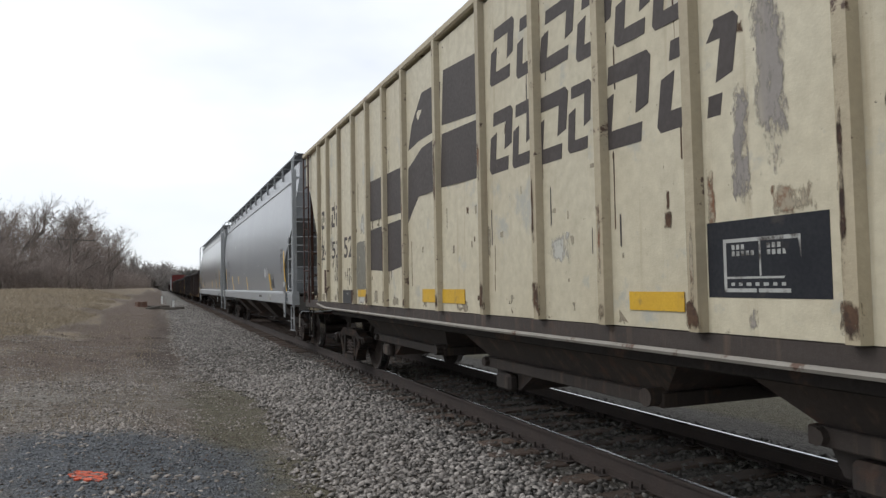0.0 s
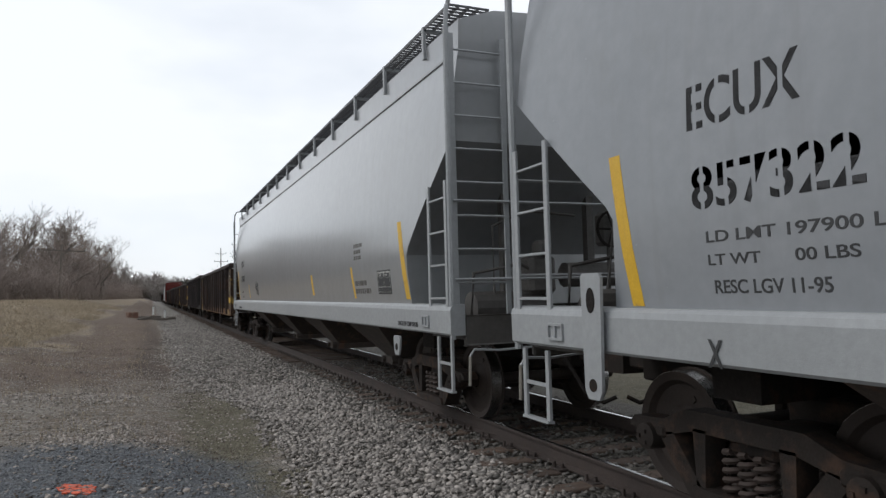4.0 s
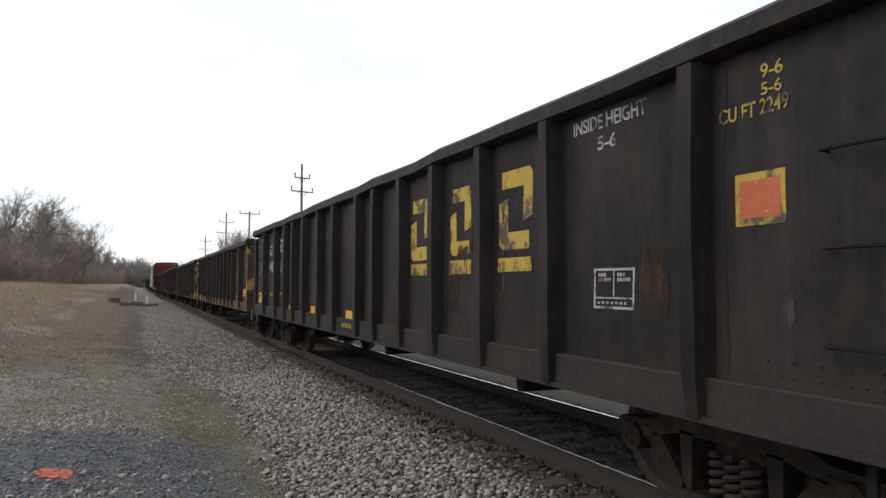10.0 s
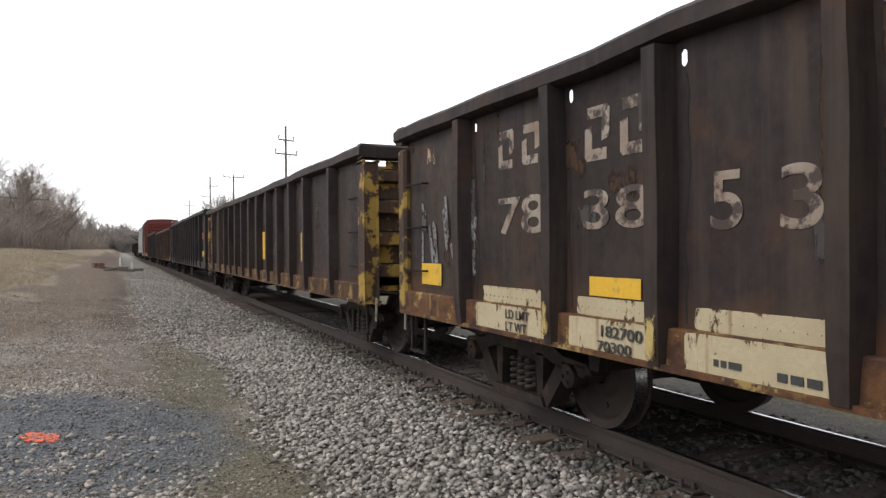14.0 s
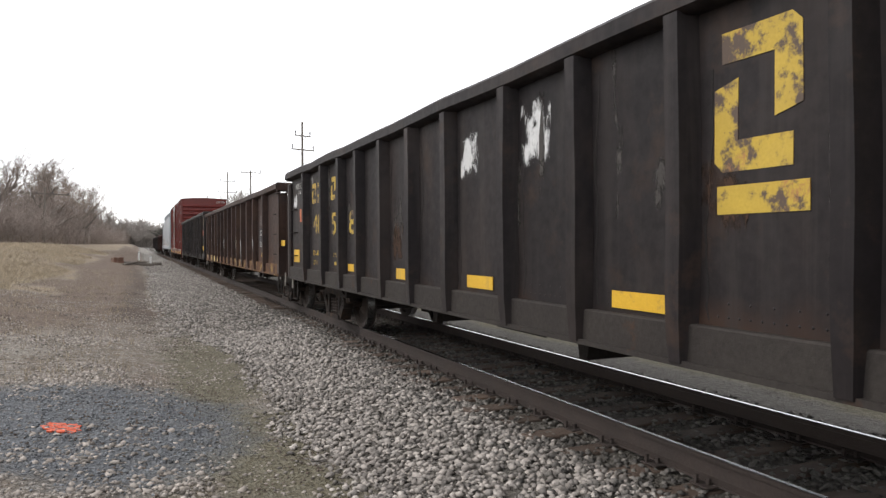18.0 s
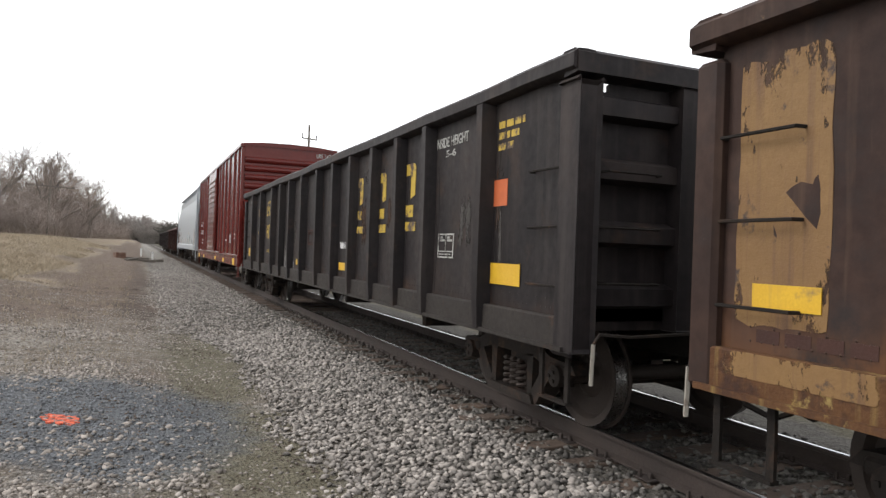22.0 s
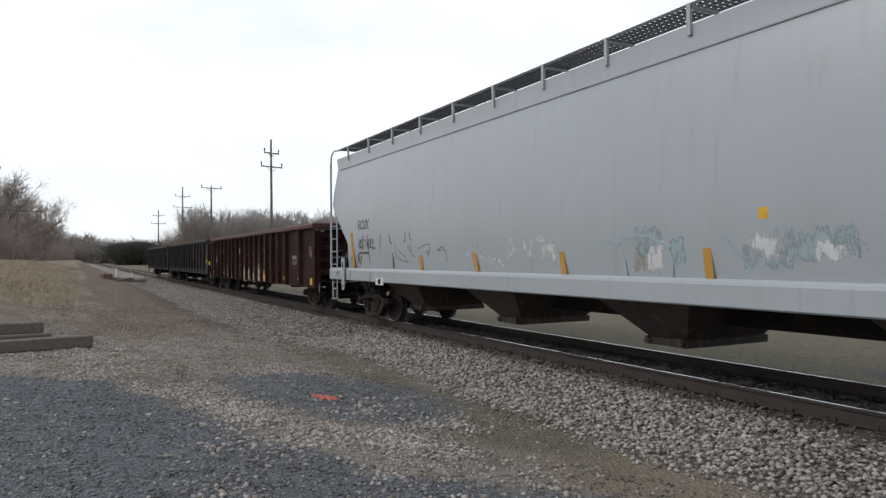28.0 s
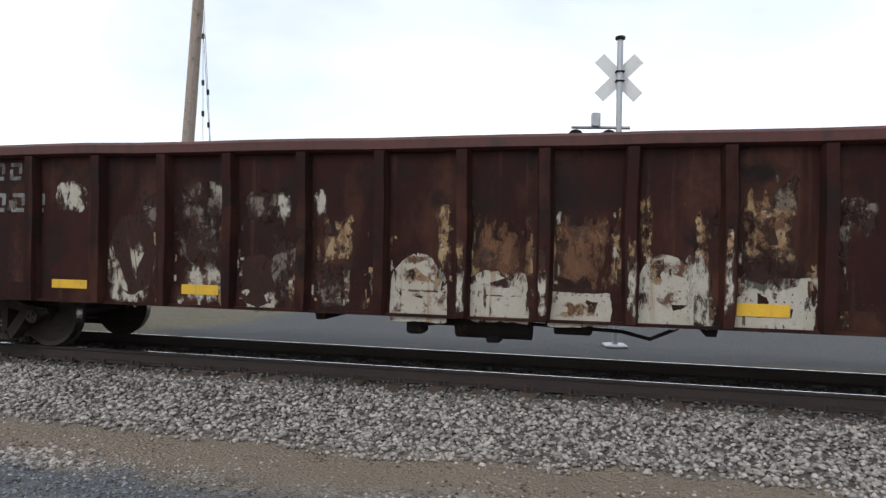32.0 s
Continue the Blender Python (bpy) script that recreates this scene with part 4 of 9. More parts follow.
# ---- track: two rails on ties ----
track = empty("railroad_track", "straight railroad track, polished rails on weathered wooden ties", "railroad track", kind="structure")
for x, nm in ((0.0, "near"), (1.507, "far")):
    s = Shape()
    s.prism([(x - 0.07, -0.18), (x + 0.07, -0.18), (x + 0.07, -0.165), (x + 0.012, -0.145), (x + 0.010, -0.045), (x + 0.034, -0.035), (x + 0.036, -0.012),
             (x + 0.025, -0.003), (x - 0.025, -0.003), (x - 0.036, -0.012), (x - 0.034, -0.035), (x - 0.010, -0.045), (x - 0.012, -0.145), (x - 0.07, -0.165)], -120, 900)
    r = part("rail", s, M["rail_side"], track, label="brown rusted rail with a bright worn head")
    part("rail_head", Shape().prism([(x - 0.026, -0.004), (x + 0.026, -0.004), (x + 0.018, 0.0), (x - 0.018, 0.0)], -120, 900), M["rail_top"], r, label="polished running surface")


# ---- rolling stock: parts that all cars share. A car's space: x across, y along (+y to its rear), z above the rail ----
def sideframe_mesh():
    s = Shape()
    for x0, x1 in ((-0.09, 0.09),):
        s.prism([(-1.12, 0.50), (-1.05, 0.58), (-0.72, 0.60), (-0.48, 0.70), (0.48, 0.70), (0.72, 0.60), (1.05, 0.58), (1.12, 0.50), (0.74, 0.48), (0.42, 0.56), (-0.42, 0.56), (-0.74, 0.48)], x0, x1, "x")
        s.prism([(-0.78, 0.50), (-0.62, 0.52), (-0.36, 0.20), (-0.36, 0.12), (-0.48, 0.12)], x0, x1, "x")
        s.prism([(0.78, 0.50), (0.62, 0.52), (0.36, 0.20), (0.36, 0.12), (0.48, 0.12)], x0, x1, "x")
        s.prism([(-0.46, 0.12), (0.46, 0.12), (0.42, 0.20), (-0.42, 0.20)], x0 - 0.03, x1 + 0.03, "x")
        s.prism([(-0.40, 0.18), (-0.32, 0.18), (-0.30, 0.58), (-0.42, 0.58)], x0, x1, "x")
        s.prism([(0.32, 0.18), (0.40, 0.18), (0.42, 0.58), (0.30, 0.58)], x0, x1, "x")
    for y in (-0.865, 0.865):
        s.box(-0.11, 0.10, y - 0.17, y + 0.17, 0.46, 0.56, 0.02)
    return s.mesh("side_frame")


def bearing_mesh():
    s = Shape().spin([(-0.10, 0.001), (-0.10, 0.06), (-0.085, 0.095), (0.05, 0.105), (0.08, 0.09), (0.08, 0.001)], 16)
    for k in range(3):
        w = 2.1 * k
        s.box(-0.115, -0.09, 0.045 * math.cos(w) - 0.014, 0.045 * math.cos(w) + 0.014, 0.045 * math.sin(w) - 0.014, 0.045 * math.sin(w) + 0.014)
    return s.mesh("bearing_cap", 40)


def spring_mesh():
    pts = [(0.06 * math.cos(t * 0.9), 0.06 * math.sin(t * 0.9), 0.21 + t * 0.0085) for t in range(33)]
    return Shape().tube(pts, 0.021, 5).mesh("coil_spring", 60)


def wheelset_mesh(tread):
    s = Shape()
    for g in (tread,) if tread else (-1, 1):
        x = g * 0.7535
        if tread:
            s.spin([(x - 0.062, 0.455), (x + 0.062, 0.452), (x + 0.062, 0.445), (x - 0.062, 0.445)] if g > 0 else [(x - 0.062, 0.452), (x + 0.062, 0.455), (x + 0.062, 0.445), (x - 0.062, 0.445)], 40)
        else:
            o, i = x + g * 0.066, x - g * 0.066
            s.spin([(o, 0.449), (i, 0.449), (i - g * 0.002, 0.478), (i - g * 0.022, 0.476), (i - g * 0.026, 0.385), (i + g * 0.012, 0.37), (i + g * 0.02, 0.13), (i - g * 0.03, 0.085), (o + g * 0.0, 0.085), (o - g * 0.004, 0.13),
                    (o - g * 0.06, 0.2), (o - g * 0.058, 0.35), (o - g * 0.012, 0.385)], 40)
    if not tread:
        s.spin([(-1.05, 0.001), (-1.05, 0.07), (1.05, 0.07), (1.05, 0.001)], 14)
        for g in (-1, 1):
            for w in (0.6, 2.7):
                s.box(g * 0.765 - 0.01, g * 0.765 + 0.01, 0.27 * math.cos(w) - 0.02, 0.27 * math.cos(w) + 0.02, 0.27 * math.sin(w) - 0.02, 0.27 * math.sin(w) + 0.02)
    return s.mesh("wheelset", 35)


ROLLING = []      # wheelsets: (object, y on its car)
CARS = []         # (car, place of its middle along the track at the start)
PLATES = collections.defaultdict(list)      # the near side's dented plates, car by car: (y0, y1, z0, height, bulge, dent, noise offsets)


def trucks(car, hl, inset=1.75, mat=None):
    """Two trucks: side frames, bearings, springs, bolster, brake beam; four wheelsets that turn."""
    mat = mat or M["truck"]
    for g in (-1, 1):
        yc = g * (hl - inset)
        t = part("truck_bolster", kept("bolster", lambda: Shape().box(-1.0, 1.0, -0.2, 0.2, 0.44, 0.62, 0.03).box(-0.35, 0.35, -0.3, 0.3, 0.55, 0.78, 0.03)
                                       .box(-0.85, 0.85, -0.62, -0.55, 0.3, 0.4).box(-0.85, 0.85, 0.55, 0.62, 0.3, 0.4).mesh("truck_bolster")), mat, car, pose(0, yc, 0))
        for sx in (-1, 1):
            fr = part("side_frame", kept("sideframe", sideframe_mesh), mat, t, pose(sx * 1.0, 0, 0))
            for wy in (-0.13, 0.0, 0.13):
                part("coil_spring", kept("springs", spring_mesh), M["spring"], t, pose(sx * 1.02, wy, 0), "rusty coil spring")
            part("brake_shoe_hanger", kept("hanger", lambda: Shape().box(-0.05, 0.05, -0.04, 0.04, 0.28, 0.62, 0.01).box(-0.06, 0.06, -0.10, 0.02, 0.30, 0.46, 0.02).mesh("brake_shoe_hanger")), mat, t, pose(sx * 0.76, 0.36, 0))
            for wy in (-0.865, 0.865):
                part("bearing_cap", kept("bearing", bearing_mesh), mat, t, pose(sx * 1.06, wy, 0.457, 0, 0, 0 if sx < 0 else 180))
        for wy in (-0.865, 0.865):
            w = part("wheelset", kept("wheels", lambda: wheelset_mesh(False)), M["wheel"], car, pose(0, yc + wy, WHEEL_R), "brown steel wheelset")
            for g2 in (-1, 1):
                part("wheel_tread", kept(("tread", g2), lambda: wheelset_mesh(g2)), M["tread"], w, label="bright worn wheel tread")
            ROLLING.append((w, yc + wy))


def coupler_mesh():
    s = Shape().box(-0.09, 0.09, 0.0, 0.42, -0.09, 0.09, 0.02)
    s.prism([(-0.16, 0.40), (0.10, 0.38), (0.17, 0.52), (0.16, 0.66), (0.08, 0.68), (0.05, 0.56), (-0.06, 0.56), (-0.12, 0.68), (-0.19, 0.62)], -0.15, 0.15, "z")
    return s.mesh("coupler")


def running_gear(car, hl, inset=1.75, lever=None):
    trucks(car, hl, inset)
    part("centre_sill", Shape().box(-0.22, 0.22, -hl - 0.05, hl + 0.05, 0.68, 1.0, 0.02).box(-1.1, 1.1, -hl + inset - 0.2, -hl + inset + 0.2, 0.82, 1.02).box(-1.1, 1.1, hl - inset - 0.2, hl - inset + 0.2, 0.82, 1.02), M["under"], car)
    for g in (-1, 1):
        part("coupler", kept("coupler", coupler_mesh), M["truck"], car, pose(0, g * (hl + 0.02), 0.84, 0, 0, 0 if g > 0 else 180))
        hose = [(g * 0.28, g * (hl + 0.05), 0.78), (g * 0.30, g * (hl + 0.25), 0.66), (g * 0.26, g * (hl + 0.42), 0.44), (g * 0.15, g * (hl + 0.58), 0.36), (g * 0.05, g * (hl + 0.66), 0.42)]
        part("air_hose", Shape().tube(hose, 0.024, 6), M["under"], car)
        lev = [(-0.15, g * (hl + 0.3), 0.98), (-1.15, g * (hl + 0.16), 0.93), (-1.42, g * (hl + 0.14), 0.95), (-1.47, g * (hl + 0.14), 0.88), (-1.48, g * (hl + 0.14), 0.58)]
        part("uncoupling_lever", Shape().tube(lev[:4], 0.013, 5), lever or M["truck"], car)
        part("lever_handle", Shape().tube(lev[3:], 0.017, 5), M["pipe_pale"], car, label="pale worn lever handle")


def stirrup(car, y, x, z0, z1, mat, w=0.34):
    g = 1 if x > 0 else -1
    s = Shape()
    s.box(x - 0.012, x + 0.012, y - w / 2, y - w / 2 + 0.05, z0, z1).box(x - 0.012, x + 0.012, y + w / 2 - 0.05, y + w / 2, z0, z1)
    s.box(x - 0.03 + g * 0.0, x + 0.03, y - w / 2, y + w / 2, z0 - 0.02, z0)
    s.box(x - 0.008, x + 0.008, y - w / 2 + 0.05, y + w / 2 - 0.05, (z0 + z1) / 2 - 0.015, (z0 + z1) / 2 + 0.015) if z1 - z0 > 0.45 else None
    return part("sill_step", s, mat, car)


def grab(car, pts, mat, r=0.011, name="grab_iron", parent=None):
    return part(name, Shape().tube(pts, r, 5), mat, parent or car)


def side_grab(car, x, y, z, w, mat):
    g = -1 if x < 0 else 1
    return grab(car, [(x, y - w / 2, z), (x + g * 0.06, y - w / 2 + 0.01, z), (x + g * 0.06, y + w / 2 - 0.01, z), (x, y + w / 2, z)], mat)


def ladder(car, x, y, z0, z1, w, mat, along="y", rungs=5, out=0.0, name="ladder", r=0.014):
    """Two flat stiles and round rungs; along: the way the rungs run."""
    lad = Shape()
    a, b = (y - w / 2, y + w / 2) if along == "y" else (x - w / 2, x + w / 2)
    for q in (a, b):
        if along == "y":
            lad.box(x - 0.012, x + 0.012, q - 0.03, q + 0.03, z0, z1, 0.004)
        else:
            lad.box(q - 0.03, q + 0.03, y - 0.012, y + 0.012, z0, z1, 0.004)
    ob = part(name, lad, mat, car)
    for k in range(rungs):
        z = z0 + (z1 - z0) * (k + 0.5) / rungs
        pts = [(x, a, z), (x, b, z)] if along == "y" else [(a, y, z), (b, y, z)]
        part("rung", Shape().tube(pts, r, 5), mat, ob)
    return ob


def dent_offsets(seed):
    rng = random.Random(seed)
    return rng.random() * 50, rng.random() * 50


def dent_depth(u, v, bulge, dent, o):
    """How deep a plate is bowed and dented at u, v from 0 to 1."""
    env = max(math.sin(math.pi * u), 0.0) * max(math.sin(math.pi * v), 0.0) ** 0.6
    return bulge * env * 0.4 + dent * env * max(noise.noise((u * 2.2 + o[0], v * 2.6 + o[1], 1)) + 0.15, 0.0)


def panel_mesh(w, h, dent, seed, bulge=0.03, slot=False):
    """A plate of w by h facing -x, dented and bowed, 12 mm thick; with slot a rounded drain hole goes through it beside the rib."""
    s, o = Shape(), dent_offsets(seed)
    us = [i / 7 - 0.5 for i in range(8)]
    vs = [j / 8 for j in range(9)]
    if slot:
        us = [u for u in us if u * w < w / 2 - 0.24] + [0.5 - 0.185 / w, 0.5 - 0.130 / w, 0.5]
        vs = [v for v in vs if v * h < h - 0.2] + [1 - 0.155 / h, 1 - 0.055 / h, 1.0]
    nu, nv = len(us), len(vs)
    for v in vs:
        for u in us:
            s.v.append((dent_depth(u + 0.5, v, bulge, dent, o), u * w, v * h))
    n = nu * nv
    s.v += [(p[0] + 0.012, p[1], p[2]) for p in s.v]
    for j in range(nv - 1):
        for i in range(nu - 1):
            if slot and i == nu - 3 and j == nv - 3:
                continue
            q = (j * nu + i, j * nu + i + 1, (j + 1) * nu + i + 1, (j + 1) * nu + i)
            s.f += [q, tuple(n + k for k in q[::-1])]
    ring = [*range(nu), *(j * nu + nu - 1 for j in range(1, nv)), *((nv - 1) * nu + i for i in range(nu - 2, -1, -1)), *(j * nu for j in range(nv - 2, 0, -1))]
    s.f += [(a, b, n + b, n + a) for a, b in zip(ring, ring[1:] + ring[:1])]
    if slot:      # the hole: eight corners inside the open cell
        j, i = nv - 3, nu - 3
        c = [j * nu + i, j * nu + i + 1, (j + 1) * nu + i + 1, (j + 1) * nu + i]
        m0 = len(s.v)
        for side in (0, n):
            for k in range(4):
                here, nxt = Vector(s.v[side + c[k]]), Vector(s.v[side + c[(k + 1) % 4]])
                f = 0.33 if k % 2 == 0 else 0.2
                s.v += [tuple(here.lerp(nxt, f)), tuple(here.lerp(nxt, 1 - f))]
        for side, o8 in ((0, m0), (n, m0 + 8)):
            for k in range(4):
                s.f.append((side + c[k], o8 + 2 * k, o8 + (2 * k - 1) % 8))
        for k in range(8):
            s.f.append((m0 + k, m0 + (k + 1) % 8, m0 + 8 + (k + 1) % 8, m0 + 8 + k))
    return s.mesh("side_panel", 50)


def rib_mesh(z0, z1, w=0.17, d=0.11, taper=True, seed=0):
    """A pressed channel rib facing -x, narrowed at the foot; a seeded one is bent by years of loading."""
    rng, vs, fs, h, n = random.Random(seed), [], [], w / 2, 8 if seed else 3
    bend = rng.uniform(-0.02, 0.02) if seed else 0.0
    for k in range(n + 1):
        t = k / n
        z = z0 + (z1 - z0) * t
        a = (0.80 + 0.20 * min(t / 0.16, 1.0)) if taper else 1.0
        b = (0.85 + 0.15 * min(t / 0.16, 1.0)) if taper else 1.0
        o = bend * math.sin(math.pi * t) + (rng.uniform(-0.005, 0.005) if seed and 0 < k < n else 0.0)
        vs += [(0.0, -h * a + o, z), (-d * b, -h * a * 0.58 + o, z), (-d * b, h * a * 0.58 + o, z), (0.0, h * a + o, z)]
    for k in range(n):
        fs += [(k * 4 + i, k * 4 + (i + 1) % 4, k * 4 + 4 + (i + 1) % 4, k * 4 + 4 + i) for i in range(4)]
    fs += [(0, 1, 2, 3), (n * 4, n * 4 + 1, n * 4 + 2, n * 4 + 3)]
    return Shape().add(vs, fs).mesh("side_rib")


def chord_mesh(half, zt, top, seed):
    """The heavy rounded top chord, knocked out of line here and there."""
    rng, s = random.Random(seed), Shape()
    poly = [(-0.15, zt + 0.03), (-0.10, zt), (0.06, zt), (0.07, top - 0.03), (0.04, top - 0.005), (-0.03, top), (-0.11, top - 0.005), (-0.15, top - 0.04)]
    n, k = 24, len(poly)
    for i in range(n + 1):
        e = 0.0 if i in (0, n) else 1.0
        dx, dz = e * rng.gauss(0, 0.010), e * rng.gauss(0, 0.008)
        s.v += [(x + dx, -half + 2 * half * i / n, z + dz) for x, z in poly]
    for i in range(n):
        s.f += [(i * k + q, i * k + (q + 1) % k, (i + 1) * k + (q + 1) % k, (i + 1) * k + q) for q in range(k)]
    s.f += [tuple(range(k))[::-1], tuple(range(n * k, n * k + k))]
    return s.mesh("top_chord", 40)


def gondola(front, rear, label, ribs=(), bays=15, top=2.76, sill="gon_rust", wall="gon_dark", end="gon_dark", chord=None, seed=1, group="gondola cars in the train", slots=True, bottom=0.80, stripes=(), tall=0.17, name="gondola_car", near=True, flush=False, shift=-0.13):
    """An open steel gondola: ribbed sides of single plates, heavy top chord, ribbed ends, floor, trucks and grab irons."""
    ll = rear - front
    hl = ll / 2
    car = empty(name, label, "gondola car", group)
    CARS.append((car, (front + rear) / 2))
    rng = random.Random(seed)
    wm, sm, em, cm = M[wall], M[sill], M[end], M[chord or wall]
    running_gear(car, hl)
    xw, zb, zt = 1.50, bottom + 0.22, top - tall
    part("floor", Shape().box(-1.5, 1.5, -hl + 0.1, hl - 0.1, 1.02, 1.12), M["under"], car)
    marks = [r + shift for r in sorted(ribs)] if ribs else [-hl + 0.15 + (ll - 0.3) * k / bays for k in range(1, bays)]
    edges = [-hl + 0.12, *marks, hl - 0.12]
    bays = len(edges) - 1
    for sx in (-1, 1):
        flip = 0 if sx < 0 else 180
        part("side_sill", Shape().box(-0.05, 0.05, -hl + 0.06, hl - 0.06, bottom, zb + 0.03, 0.012).box(-0.085, 0.05, -hl + 0.06, hl - 0.06, bottom, bottom + 0.035), sm, car, pose(sx * (xw - 0.02 if flush else xw + 0.04), 0, 0), "rust-streaked side sill")
        part("top_chord", chord_mesh(hl + 0.03, zt, top, seed + sx), cm, car, pose(sx * xw, 0, 0, 0, 0, flip))
        for k in range(bays):
            w, y = round(edges[k + 1] - edges[k], 1), (edges[k] + edges[k + 1]) / 2
            v = rng.randrange(4)
            h = zt - zb + 0.02
            me = kept(("pan", w, round(top, 2), slots, v), lambda: panel_mesh(w, h, 0.024, v + 3 + int(w * 10), 0.006, slots and w > 0.6))
            if sx < 0:
                PLATES[car.name].append((edges[k], edges[k + 1], zb, h, 0.006, 0.024, dent_offsets(v + 3 + int(w * 10))))
            part("side_panel", me, wm, car, pose(sx * (xw + 0.03), y, zb, 0, 0, flip) @ Matrix.Diagonal((1, (edges[k + 1] - edges[k]) / w, 1, 1)))
        for y in marks:
            rv = rng.randrange(4)
            part("side_rib", kept(("rib", round(top, 2), round(bottom, 2), rv), lambda: rib_mesh(bottom + 0.02, zt + 0.01, 0.20, 0.16, True, rv + 1)), wm, car, pose(sx * xw, y, 0, 0, 0, flip))
    for g in (-1, 1):
        y = g * hl
        ew = part("end_wall", Shape().box(-1.22, 1.22, y - g * 0.16, y - g * 0.10, 0.95, zt - 0.03).box(-1.5, -1.22, y - g * 0.16, y - g * 0.10, 0.95, zt - 0.10).box(1.22, 1.5, y - g * 0.16, y - g * 0.10, 0.95, zt - 0.10), em, car, label="ribbed gondola end")
        part("end_chord", Shape().prism([(y - g * 0.14, zt - 0.024), (y + g * 0.045, zt - 0.006), (y + g * 0.045, top - 0.03), (y - g * 0.01, top + 0.006), (y - g * 0.165, top + 0.006)], -1.617, 1.617, "x"), cm, car)
        for q in range(4):
            z = 1.22 + (zt - 1.45) * q / 3.0
            part("end_beam", Shape().prism([(y - g * 0.1, z - 0.10), (y + g * 0.015, z - 0.07), (y + g * 0.015, z + 0.06), (y - g * 0.1, z + 0.10)], -1.42, 1.42, "x"), em, ew)
        for sx in (-1, 1):
            part("corner_post", Shape().box(sx * 1.60, sx * 1.40, y - g * 0.17, y + g * 0.03, bottom, zt - 0.065, 0.03), em, car)
            for q in range(3):
                z = 1.32 + 0.42 * q
                grab(car, [(sx * 1.36, y, z), (sx * 1.34, y + g * 0.09, z), (sx * 0.86, y + g * 0.09, z), (sx * 0.84, y, z)], M["under"])
            for q in range(3):
                side_grab(car, sx * 1.53, g * (hl - 0.42), 1.28 + 0.46 * q, 0.5, M["under"])
            stirrup(car, g * (hl - 0.32), sx * 1.5, 0.40, bottom + 0.02, M["under"], 0.42)
        for sx in (-0.55, 0.55):
            part("end_post", Shape().box(sx - 0.09, sx + 0.09, y - g * 0.1, y + g * 0.05, 0.95, zt - 0.02, 0.01), em, ew)
    rng2 = random.Random(seed + 50)
    for k in stripes:
        y = (edges[k] + edges[k + 1]) / 2
        h = 0.11
        part("reflective_stripe", Shape().box(-0.003, 0.002, -0.30, 0.30, 0, h), M["yellow"], car, pose(-1.545 if k not in (0, bays - 1) else -1.545, y, zb + 0.12 + rng2.uniform(-0.02, 0.05)), "yellow reflective stripe")
    # the lap of each plate beside its rib has buckled open into a dark wavy line
    if near and not flush:
        for y in marks:
            s, wave, z = Shape(), [0.0], zb + 0.06
            top_z = zt - rng2.uniform(0.1, 0.5)
            while z < top_z:
                dz = rng2.uniform(0.07, 0.14)
                wave.append(max(-0.035, min(0.035, wave[-1] + rng2.uniform(-0.022, 0.022))))
                a, b, r0, r1 = y - 0.165 + wave[-2], y - 0.165 + wave[-1], 0.005 + 0.1 * abs(wave[-2]), 0.005 + 0.1 * abs(wave[-1])
                s.prism([(a + r0, z), (a - r0, z), (b - r1, z + dz), (b + r1, z + dz)], -1.5335, -1.530, "x")
                z += dz
            part("seam", s, M["seam_gap"], car, label="buckled plate seam")
    # rivet heads along the foot of the plates and beside the ribs
    if near:
        s = Shape()
        for k in range(bays):
            for q in range(int((edges[k + 1] - edges[k] - 0.3) / 0.075)):
                y = edges[k] + 0.16 + q * 0.075
                for z in (zb + 0.085,) if q % 2 else (zb + 0.085, zb + 0.16):
                    s.add([(-xw - 0.034, y, z), (-xw - 0.03, y - 0.010, z), (-xw - 0.03, y, z + 0.010), (-xw - 0.03, y + 0.010, z), (-xw - 0.03, y, z - 0.010)], [(0, 1, 2), (0, 2, 3), (0, 3, 4), (0, 4, 1), (1, 4, 3, 2)])
        tagged(part("rivets", s, wm, car), kind="stuff")
    for q in range(4):
        yq = -hl + 3.6 + (ll - 7.2) * q / 3 + rng2.uniform(-0.5, 0.5)
        part("cross_bearer", Shape().prism([(yq - 0.09, 0.82), (yq + 0.09, 0.82), (yq + 0.05, 0.62), (yq - 0.05, 0.62)], -1.35, 1.35, "x"), M["under"], car)
    # brake gear hung under the middle
    part("brake_cylinder", Shape().tube([(-0.55, -0.9, 0.72), (-0.55, -0.3, 0.72)], 0.13, 12), M["under"], car)
    part("air_reservoir", Shape().tube([(-0.6, 0.4, 0.7), (-0.6, 1.3, 0.7)], 0.17, 12), M["under"], car)
    part("brake_rod", Shape().tube([(-0.5, -hl + 2.4, 0.62), (-0.5, -0.9, 0.7)], 0.015, 5).tube([(-0.5, hl - 2.4, 0.62), (-0.5, 1.3, 0.66)], 0.015, 5), M["under"], car)
    return car


